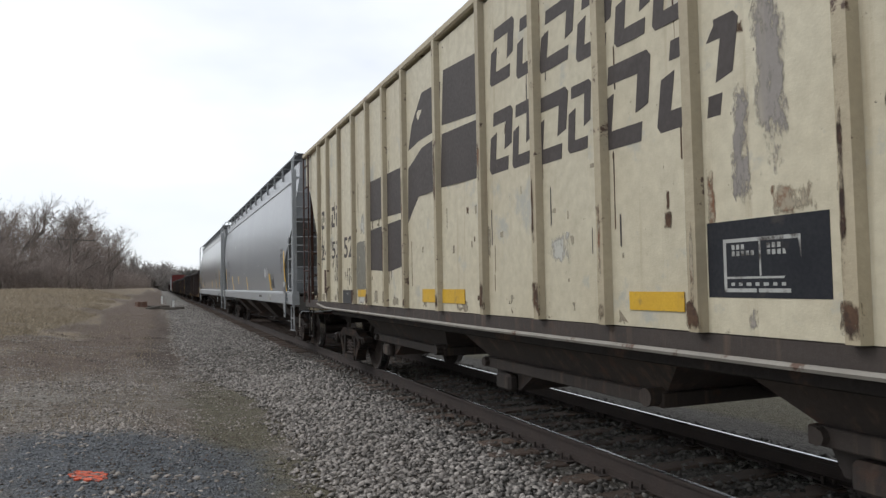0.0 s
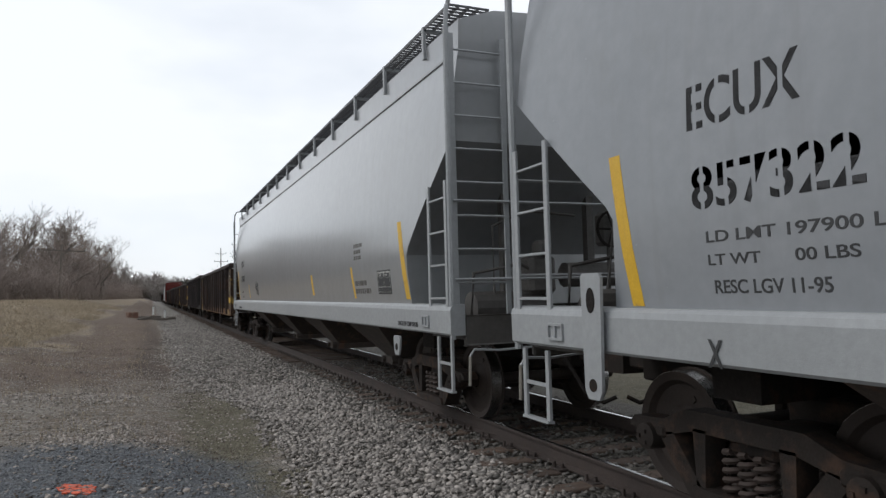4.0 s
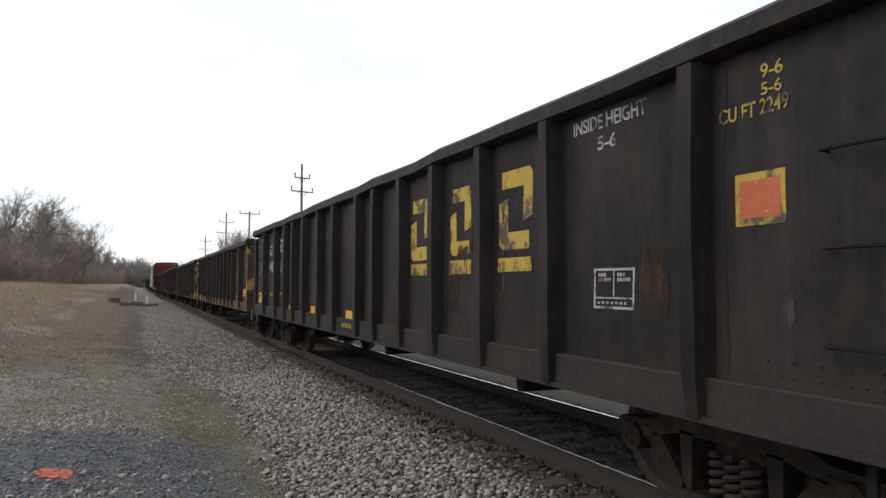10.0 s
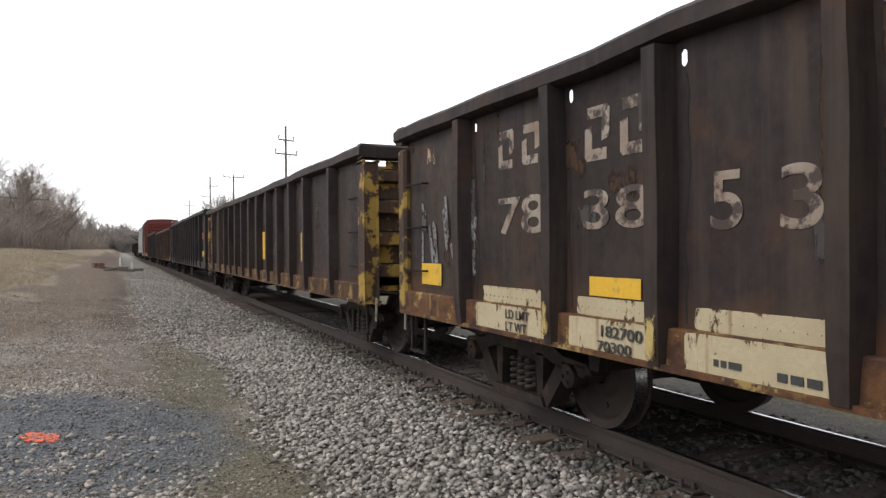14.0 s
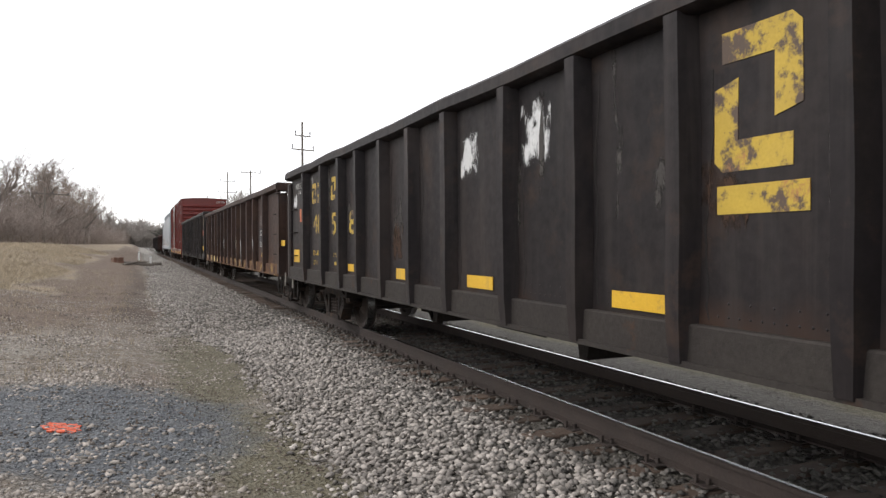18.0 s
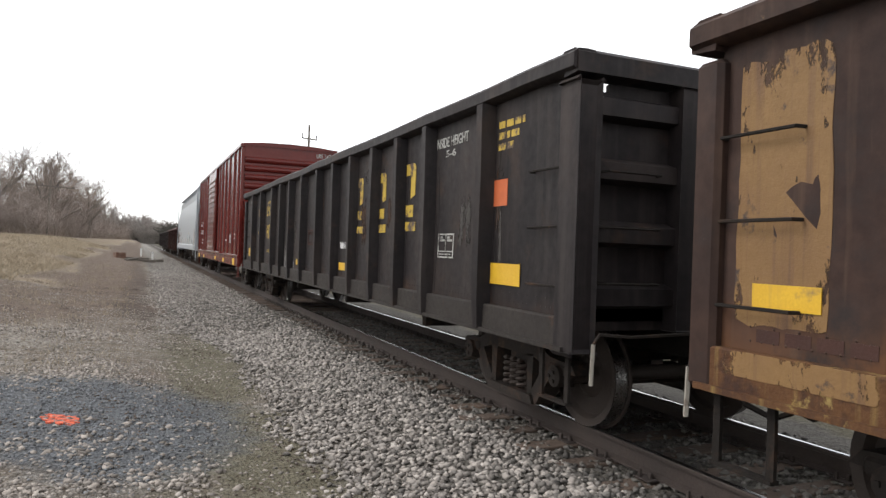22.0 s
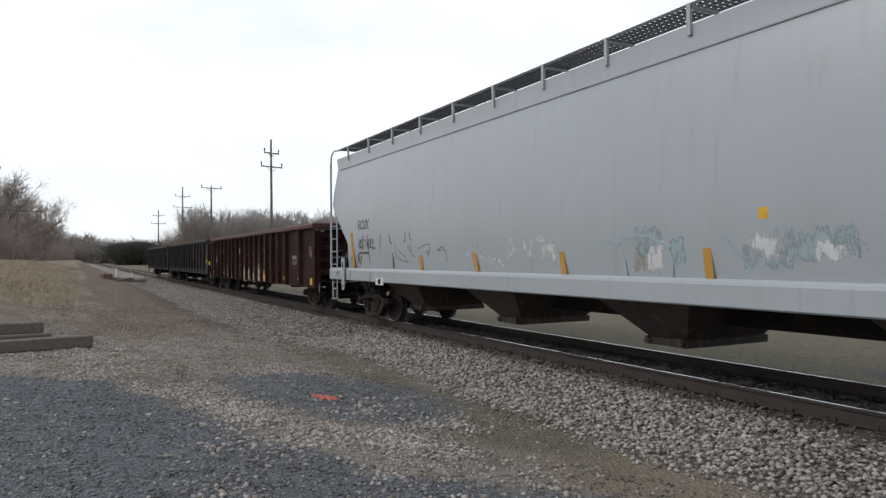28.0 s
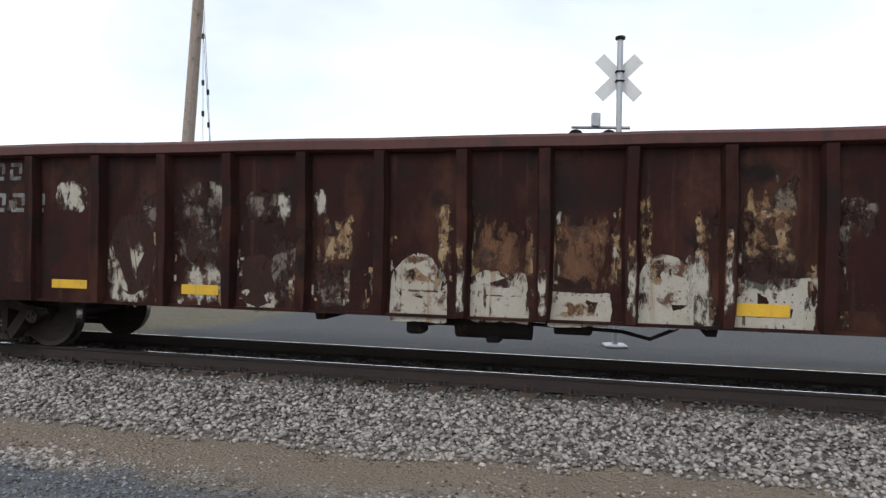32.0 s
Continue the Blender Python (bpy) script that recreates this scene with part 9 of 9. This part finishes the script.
round_pole("utility_pole", 19.3, 106.2, 20.6, "tall weathered wooden utility pole with two crossarms", [(18.45, 1.35, 20, 2), (16.35, 1.95, 20, 2)], 0.24, group="utility poles behind the track")
round_pole("utility_pole", 19.9, 163.6, 18.6, "wooden utility pole with one braced top crossarm", [(18.3, 2.35, 10, 3)], 0.26, group="utility poles behind the track")
round_pole("utility_pole", 23.3, 238.0, 25.6, "far wooden utility pole with two crossarms", [(22.5, 2.5, 15, 3), (19.0, 3.2, 15, 3)], 0.3, group="utility poles behind the track")
round_pole("utility_pole", 25.0, 330.0, 24.0, "far wooden utility pole with two crossarms", [(21.5, 2.5, 15, 3), (18.0, 3.2, 15, 3)], 0.3, group="utility poles behind the track")
round_pole("utility_pole", -11.5, 32.5, 6.3, "short grey wooden pole with one crossarm on the grass bank", [(4.6, 1.35, -6, 5)], 0.14)
round_pole("utility_pole", -13.2, 88.0, 6.4, "leaning old line pole with a sagging crossarm before the trees", [(5.7, 2.4, 8, 4)], 0.14, (0, 2))
round_pole("utility_pole", 11.55, 9.95, 13.0, "thick brown wooden utility pole behind the train", [(12.4, 1.2, 30, 3)], 0.215, (4, 0), wood="pole_brown", slim=0.75)
guyed = [ob for ob in bpy.data.objects if ob.name.startswith("utility_pole")][-1]
for top, ax, ay, beads in ((11.2, 3.4, 1.2, (0.20, 0.33, 0.42)), (10.8, 4.1, 1.0, (0.33, 0.5)), (10.3, 4.6, 1.3, (0.4,))):
    a, b = Vector((0.1, 0, top)), Vector((ax, ay, 0.1))
    wire = part("guy_wire", Shape().tube([a, b], 0.011, 4), M["galv"], guyed, label="thin steel guy wire")
    for f in beads:
        q = a.lerp(b, f)
        part("strain_insulator", Shape().tube([q - (b - a).normalized() * 0.09, q, q + (b - a).normalized() * 0.09], 0.05, 7), M["insul"], wire)

# orange survey mark sprayed on the stone
mk, n = Shape(), 48
rm = random.Random(3)
for lift, sc in ((0.012, 1.0), (-0.03, 0.96)):
    mk.v.append((-4.42, 7.47, ground_z(-4.42, 7.47) + lift))
    for k, fr in ((0, 0.5), (1, 1.0)):
        for q in range(n):
            w = 2 * math.pi * q / n
            rr = sc * fr * (1 + (0.45 * noise.noise((math.cos(w) * 2.2, math.sin(w) * 2.2, 4)) + 0.35 * noise.noise((math.cos(w) * 7, math.sin(w) * 7, 9))) * k)
            x, y = -4.42 + 0.165 * rr * math.cos(w), 7.47 + 0.19 * rr * math.sin(w)
            mk.v.append((x, y, ground_z(x, y) + lift))
m0 = 2 * n + 1
for q in range(n):
    q1 = (q + 1) % n
    for o in (0, m0):
        mk.f += [(o, o + 1 + q, o + 1 + q1), (o + 1 + q, o + 1 + n + q, o + 1 + n + q1, o + 1 + q1)]
    mk.f.append((1 + n + q, 1 + n + q1, m0 + 1 + n + q1, m0 + 1 + n + q))
part("survey_mark", mk, flaked(M["paint_mark"], 0.0), label="fluorescent orange survey paint mark on crushed stone")
tagged(bpy.data.objects["survey_mark"], category="paint mark")

# stacked old timbers at the edge of the lot
def timber(x, y, ang, ll, lift, w=0.24):
    z = ground_z(x, y) + lift
    return tagged(part("timber", Shape().box(-ll / 2, ll / 2, -w / 2, w / 2, 0, 0.22, 0.02), M["timber"], None, pose(x, y, z, 0, rt0.uniform(-1, 1), ang)), "weathered grey railroad timber lying on dead grass", "timber", "old timbers by the lot")


rt0 = random.Random(5)
timber(-8.40, 12.90, 13, 2.5, 0.0)
timber(-9.10, 13.45, 9, 2.5, 0.0)
timber(-9.35, 14.0, 4, 2.6, 0.02)
timber(-9.30, 13.65, 7, 2.6, 0.22, 0.18)

# rubble and markers beside the far track
box = tagged(part("battery_box", Shape().box(-0.38, 0.38, -0.34, 0.34, 0, 0.42, 0.03).box(-0.41, 0.41, -0.37, 0.37, 0.42, 0.48, 0.02), M["brick"], None, pose(-5.2, 61.5, ground_z(-5.2, 61.5) - 0.05, 0, 0, 20)), "weathered red-brown trackside battery box on the gravel", "box")
for k, (x, y, ll, a) in enumerate(((-4.0, 62, 2.2, 35), (-3.4, 60.5, 1.8, -20), (-4.3, 58.5, 2.4, 70), (-2.6, 66, 1.6, 15))):
    tagged(part("broken_tie", Shape().box(-ll / 2, ll / 2, -0.11, 0.11, 0, 0.2, 0.02), M["timber"], None, pose(x, y, ground_z(x, y), 0, rt0.uniform(-3, 3), a)), "broken old tie lying in the trackside gravel", "tie", "old ties by the track")
for x, y, h in ((-2.6, 72.0, 1.0), (-3.6, 80.0, 1.2), (3.6, 88.0, 1.0)):
    mp_ = empty("trackside_post", "short white trackside marker post in the gravel", "post", "trackside posts", pose(x, y, ground_z(x, y)))
    part("post", Shape().box(-0.09, 0.09, -0.09, 0.09, 0, h * 0.7, 0.03), M["paint_white"], mp_)
    part("cap", Shape().box(-0.11, 0.11, -0.11, 0.11, h * 0.7, h * 0.7 + 0.06, 0.02), M["galv"], mp_)

# railroad crossing signal behind the train
cz = ground_z(6.2, -3.9)
sig = empty("crossing_signal", "railroad crossing signal with white crossbuck on a galvanised mast", "crossing signal", "", pose(6.2, -3.9, cz, 0, 0, 102) @ Matrix.Diagonal((1.12, 1.12, 1.12, 1)))
part("mast", Shape().tube([(0, 0, 0), (0, 0, 5.55)], 0.055, 12), M["galv"], sig)
part("mast_cap", Shape().tube([(0, 0, 5.55), (0, 0, 5.6)], 0.09, 12), M["under"], sig)
for z in (4.8, 4.97):
    part("clamp", Shape().box(-0.075, 0.075, -0.07, 0.07, z - 0.012, z + 0.012), M["under"], sig)
for g in (-1, 1):
    part("crossbuck_blade", Shape().box(-0.115, 0.115, -0.08, -0.065, -0.50, 0.50, 0.004), M["paint_white"], sig, pose(0, 0, 4.88, 0, g * 45, 0) @ pose(0, -0.006 * (g + 1), 0), "white crossbuck blade")
    part("blade_lettering", Shape().box(-0.05, 0.05, -0.087, -0.0835, -0.44, -0.1).box(-0.05, 0.05, -0.087, -0.0835, 0.1, 0.44), M["black"], sig, pose(0, 0, 4.88, 0, g * 45, 0) @ pose(0, -0.006 * (g + 1) , 0))
part("light_arm", Shape().tube([(-0.2, 0, 3.96), (0.85, 0, 3.96)], 0.03, 8), M["galv"], sig)
for g in (-1, 1):
    part("signal_light", Shape().tube([(0.45 + g * 0.3, 0.05, 3.74), (0.45 + g * 0.3, -0.12, 3.74)], 0.15, 14), M["under"], sig)
    part("signal_hood", Shape().tube([(0.45 + g * 0.3, -0.12, 3.79), (0.45 + g * 0.3, -0.35, 3.79)], 0.16, 12, 0.15), M["under"], sig)
part("junction_box", Shape().box(0.34, 0.49, -0.08, 0.08, 3.97, 4.22, 0.015), M["galv"], sig)
part("base", Shape().box(-0.2, 0.2, -0.2, 0.2, 0, 0.06, 0.02), M["galv"], sig)


# ---- bare winter trees ----
def tree_meshes(seed, h, spread=1.0, kids=(6, 5, 4, 4, 2), stout=1.0):
    """A forking trunk with rising limbs, and a crown of many bare twigs."""
    rng = random.Random(seed)
    wood, twig = Shape(), Shape()

    def grow(p, d, ll, r, lv):
        n = (5, 4, 3, 2, 1, 1)[lv]
        pts = [p]
        for _ in range(n):
            d = (d + Vector((rng.gauss(0, 0.15), rng.gauss(0, 0.15), rng.gauss(0.06, 0.07)))).normalized()
            pts.append(pts[-1] + d * (ll / n))
        tip = max(r * (0.55 if lv < 2 else 0.45), 0.009 * stout)
        (wood if lv < 2 else twig).tube(pts, r, 7 if lv < 2 else 3, tip, False)
        if lv >= len(kids):
            return
        for c in range(kids[lv]):
            k = rng.uniform(0.38, 1.0) if lv else rng.uniform(0.30, 1.0)
            q = pts[min(int(k * n), n - 1)].lerp(pts[min(int(k * n) + 1, n)], k * n - int(k * n))
            side = Vector((rng.gauss(0, 1), rng.gauss(0, 1), 0))
            side = (side - d * side.dot(d)).normalized()
            nd = d * (0.80 if lv else 0.9) + side * (0.62 * spread) + Vector((0, 0, 0.16))
            grow(q, nd.normalized(), ll * rng.uniform(0.46, 0.76), max(tip * rng.uniform(0.75, 1.1) if lv < 2 else tip * 0.8, 0.011 * stout), lv + 1)

    grow(Vector((0, 0, -0.3)), Vector((rng.gauss(0, 0.08), rng.gauss(0, 0.08), 1)), h * 0.46, h * 0.019, 0)
    return wood.mesh("trunk"), twig.mesh("crown"), max(v[2] for v in twig.v)


def shrub_shape(seed, stems=9, k0=1.0):
    """A clump of thin rising stems with side twigs, one metre high."""
    rng, s = random.Random(seed), Shape()
    for _ in range(stems):
        p, d = Vector((rng.gauss(0, 0.12), rng.gauss(0, 0.12), -0.04)), Vector((rng.gauss(0, 0.42), rng.gauss(0, 0.42), 1)).normalized()
        ll = rng.uniform(0.6, 1.0)
        m1 = p + d * ll * 0.5
        e = m1 + (d + Vector((rng.gauss(0, 0.25), rng.gauss(0, 0.25), 0.1))).normalized() * ll * 0.5
        s.tube([p, m1, e], 0.009 * k0, 3, 0.003 * k0, False)
        for _ in range(9):
            k = rng.uniform(0.25, 1.0)
            q = p.lerp(m1, k * 2) if k < 0.5 else m1.lerp(e, k * 2 - 1)
            t = q + Vector((rng.gauss(0, 0.16), rng.gauss(0, 0.16), rng.uniform(0.02, 0.26)))
            s.tube([q, t], 0.004 * k0, 3, 0.002 * k0, False)
            for _ in range(2):
                s.tube([q.lerp(t, 0.6), t + Vector((rng.gauss(0, 0.1), rng.gauss(0, 0.1), rng.uniform(0.0, 0.14)))], 0.003 * k0, 3, 0.002 * k0, False)
    return np.array(s.v), np.array(s.f)


SHRUBS = [shrub_shape(k) for k in (31, 32, 33, 34)]
STOUT_SHRUBS = [shrub_shape(k, 8, 2.6) for k in (35, 36, 37, 38)]


def shrubs(name, label, spots, h0, h1, seed, mat, stout=1.0):
    """A thicket of such clumps, joined. spots: rows of x, y, z."""
    rng, vs, fs, o = np.random.default_rng(seed), [], [], 0
    for x, y, z in spots:
        v, f = (SHRUBS if stout == 1.0 else STOUT_SHRUBS)[rng.integers(4)]
        a, h, w = rng.uniform(0, 6.283), rng.uniform(h0, h1), rng.uniform(0.8, 1.4)
        vs.append(np.c_[(v[:, 0] * math.cos(a) - v[:, 1] * math.sin(a)) * h * w + x, (v[:, 0] * math.sin(a) + v[:, 1] * math.cos(a)) * h * w + y, v[:, 2] * h + z])
        fs.append(f + o)
        o += len(v)
    v, f = np.concatenate(vs), np.concatenate(fs)
    me = bpy.data.meshes.new(name)
    me.vertices.add(len(v))
    me.vertices.foreach_set("co", v.astype(np.float32).ravel())
    me.loops.add(f.size)
    me.loops.foreach_set("vertex_index", f.astype(np.int32).ravel())
    me.polygons.add(len(f))
    me.polygons.foreach_set("loop_start", np.arange(0, f.size, 4, dtype=np.int32))
    me.update(calc_edges=True)
    me.materials.append(M[mat])
    return tagged(new(name, me), label, "brush", kind="stuff")


TREES = [tree_meshes(s, 12.0, sp) for s, sp in ((1, 1.0), (2, 1.15), (3, 0.9), (4, 1.05))]
FAR_TREES = [tree_meshes(s, 12.0, sp, (7, 5, 4, 3), 2.0) for s, sp in ((11, 0.75), (12, 0.9), (13, 0.65), (14, 0.8))]


def tree(x, y, h, kind, turn, group, far=False):
    ob = empty("bare_tree", "slender leafless grey tree in a far wood" if far else "leafless grey-brown deciduous tree with a dense twig crown", "tree", group, pose(x, y, ground_z(x, y), 0, 0, turn))
    pair = (FAR_TREES if far else TREES)[kind]
    s = h / pair[2]
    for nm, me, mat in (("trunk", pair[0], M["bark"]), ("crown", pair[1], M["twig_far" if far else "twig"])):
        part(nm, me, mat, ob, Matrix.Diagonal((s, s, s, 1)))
    return ob


rtree = random.Random(21)
BANK = "bare trees along the grass bank"
for x, y, h in ((-15.2, 112, 12.0), (-16.6, 104, 12.5), (-19.0, 118, 15.5), (-22.5, 110, 15.0), (-25.5, 121, 16.5), (-14.0, 126, 10.5), (-17.5, 133, 15.0), (-28.5, 112, 16.0), (-21.0, 99, 11.0), (-24.0, 104, 13.0), (-12.5, 141, 9.0)):
    tree(x, y, h * 0.93, rtree.randrange(4), rtree.uniform(0, 360), BANK)
for k in range(20):
    y = 128 + 60 * (k / 19.0)
    tree(-12.0 - 26 * rtree.random(), y, rtree.uniform(9, 14.5), rtree.randrange(4), rtree.uniform(0, 360), BANK)
for k in range(30):
    y = 190 + 190 * (k / 29.0)
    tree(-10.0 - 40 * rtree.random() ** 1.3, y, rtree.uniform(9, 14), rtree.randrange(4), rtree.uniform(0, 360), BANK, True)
for k in range(95):
    y = 178 + 120 * rtree.random()
    x = (20 + 60 * (k + rtree.random()) / 95.0) * (y + 3) / 203
    tree(x, y, (17.5 - 2.0 * smooth(14, 45, x * 203 / (y + 3))) * (y / 203) * rtree.uniform(0.82, 1.06), rtree.randrange(4), rtree.uniform(0, 360), "bare trees behind the track", True)
for k in range(26):
    tree(rtree.uniform(40, 95), rtree.uniform(30, 160), rtree.uniform(8, 12), rtree.randrange(4), rtree.uniform(0, 360), "bare trees behind the track", True)


def brush(name, label, spots, h0, h1, seed, per=9, mat="brush", thick=0.02, spread=0.8, lean=0.28):
    """Thickets of thin dead stems, joined."""
    rng = np.random.default_rng(seed)
    k = len(spots) * per
    base = np.repeat(np.array(spots, float), per, 0) + np.c_[rng.normal(0, spread, (k, 2)), np.zeros(k)]
    h = rng.uniform(h0, h1, k)
    tip = base + np.c_[rng.normal(0, lean, (k, 2)) * h[:, None], h]
    side = rng.normal(0, 1, (k, 3)) * [1, 1, 0]
    side *= thick / np.linalg.norm(side, axis=1)[:, None]
    perp = np.c_[-side[:, 1], side[:, 0], side[:, 2]]
    v = np.stack([base - side, base + side, base + perp, tip], 1).reshape(-1, 3)
    f = (np.array([(0, 1, 3), (1, 2, 3), (2, 0, 3)])[None] + (np.arange(k) * 4)[:, None, None]).reshape(-1, 3)
    me = bpy.data.meshes.new(name)
    me.from_pydata(v.tolist(), [], f.tolist())
    me.materials.append(M[mat])
    return tagged(new(name, me), label, "grass" if mat == "grass" else "brush", kind="stuff")


def spots_in(n, fx, seed):
    r = random.Random(seed)
    out = []
    for _ in range(n):
        x, y = fx(r)
        out.append((x, y, ground_z(x, y) - 0.03))
    return out


def left_brush(r):
    y = 82 + 260 * r.random() ** 1.4
    return -13 - 28 * r.random() + 0.02 * (y - 90), y


shrubs("thicket", "dense brown leafless thicket under the trees", spots_in(460, left_brush, 1), 2.4, 6.5, 2, "twig")
brush("thicket", "low dead stems and brambles under the trees", spots_in(2600, left_brush, 31), 0.5, 2.2, 32, 11, thick=0.02, spread=1.2, lean=0.5)
brush("thicket", "tall tan-brown thicket behind the track", spots_in(3600, lambda r: (lambda y: ((16 + 60 * r.random()) * (y + 3) / 203, y))(178 + 60 * r.random()), 3), 4.0, 11.5, 4, 12, thick=0.05, spread=1.4)
shrubs("cedar_clump", "dark evergreen clump at the bend of the track", spots_in(150, lambda r: (lambda y: ((8.0 + 13.0 * r.random()) * y / 300, y))(290 + 40 * r.random()), 15), 4.0, 10.5, 16, "evergreen", 2.2)
shrubs("thicket", "far wood line across the end of the track, its twigs tinted for haze", spots_in(480, lambda r: (-130 + 320 * r.random(), 400 + 110 * r.random()), 5), 7.0, 16.0, 6, "twig_far", 1.5)


def bank_grass(r):
    y = 17 + 75 * r.random() ** 1.4
    x = -8.0 + 0.012 * y - 25 * r.random() ** 1.2
    return x, y


brush("dry_grass", "tan dead grass on the bank", [p for p in spots_in(26000, bank_grass, 7) if zones(p[0], p[1])[2] > 0.5], 0.05, 0.30, 8, 11, "grass", 0.007, 0.22, 0.9)
brush("dry_grass", "sparse dead weeds on the lot's edge", spots_in(700, lambda r: (-4.0 - 4.2 * r.random(), 10 + 40 * r.random() ** 1.3), 9), 0.04, 0.18, 10, 7, "grass", 0.006, 0.16)
brush("dry_grass", "short grass on the far side of the track", spots_in(2600, lambda r: (5.5 + 22 * r.random() ** 1.3, 24 + 60 * r.random()), 12), 0.05, 0.2, 13, 7, "grass", 0.012, 0.3)

# ---- ties and their plates, the nearest as single pieces ----
rt = random.Random(8)
for i in range(290):
    yy = -24 + i * 0.54 + rt.uniform(-0.03, 0.03)
    me = kept(("tie", i % 4), lambda: Shape().box(-1.37, 1.37, -0.115, 0.115, -0.2, 0.0, 0.012).mesh("tie"))
    part("tie", me, M["tie"], track, pose(XC + rt.uniform(-0.07, 0.07), yy, -0.185 + rt.uniform(-0.012, 0.004), 0, rt.uniform(-0.4, 0.4), rt.uniform(-1.2, 1.2)))
    if yy < 22:
        for rx in (0.0, 1.507):
            part("tie_plate", kept("plate", lambda: Shape().box(-0.17, 0.17, -0.09, 0.09, -0.012, 0.0, 0.004).box(-0.108, -0.08, -0.04, -0.01, -0.01, 0.045, 0.004).box(0.08, 0.108, 0.01, 0.04, -0.01, 0.045, 0.004).box(-0.155, -0.13, 0.03, 0.06, -0.01, 0.06, 0.004).mesh("tie_plate")),
                 M["rail_side"], track, pose(rx, yy, -0.172))


# ---- everything that moves: the train rolls by, its wheels turn ----
SPEED = [7.72, 7.91, 7.68, 7.58, 7.51, 7.76, 7.34, 7.75, 8.05]      # metres a second, every four seconds


def rolled(t):
    """How far the train has gone at t seconds."""
    s = 0.0
    for k in range(8):
        d = min(max(t - 4 * k, 0.0), 4.0)
        s += SPEED[k] * d + (SPEED[k + 1] - SPEED[k]) * d * d / 8
    return s


def motions():
    for car, mid in CARS:
        walk(car, [(t, pose(XC, mid - rolled(t), 0)) for t in range(33)])
    steps = [k / 15 for k in range(481)]
    turns = [math.degrees(rolled(t) / WHEEL_R) for t in steps]
    for ob, y in ROLLING:
        walk(ob, [(t, pose(0, y, WHEEL_R, a)) for t, a in zip(steps, turns)])


motions()
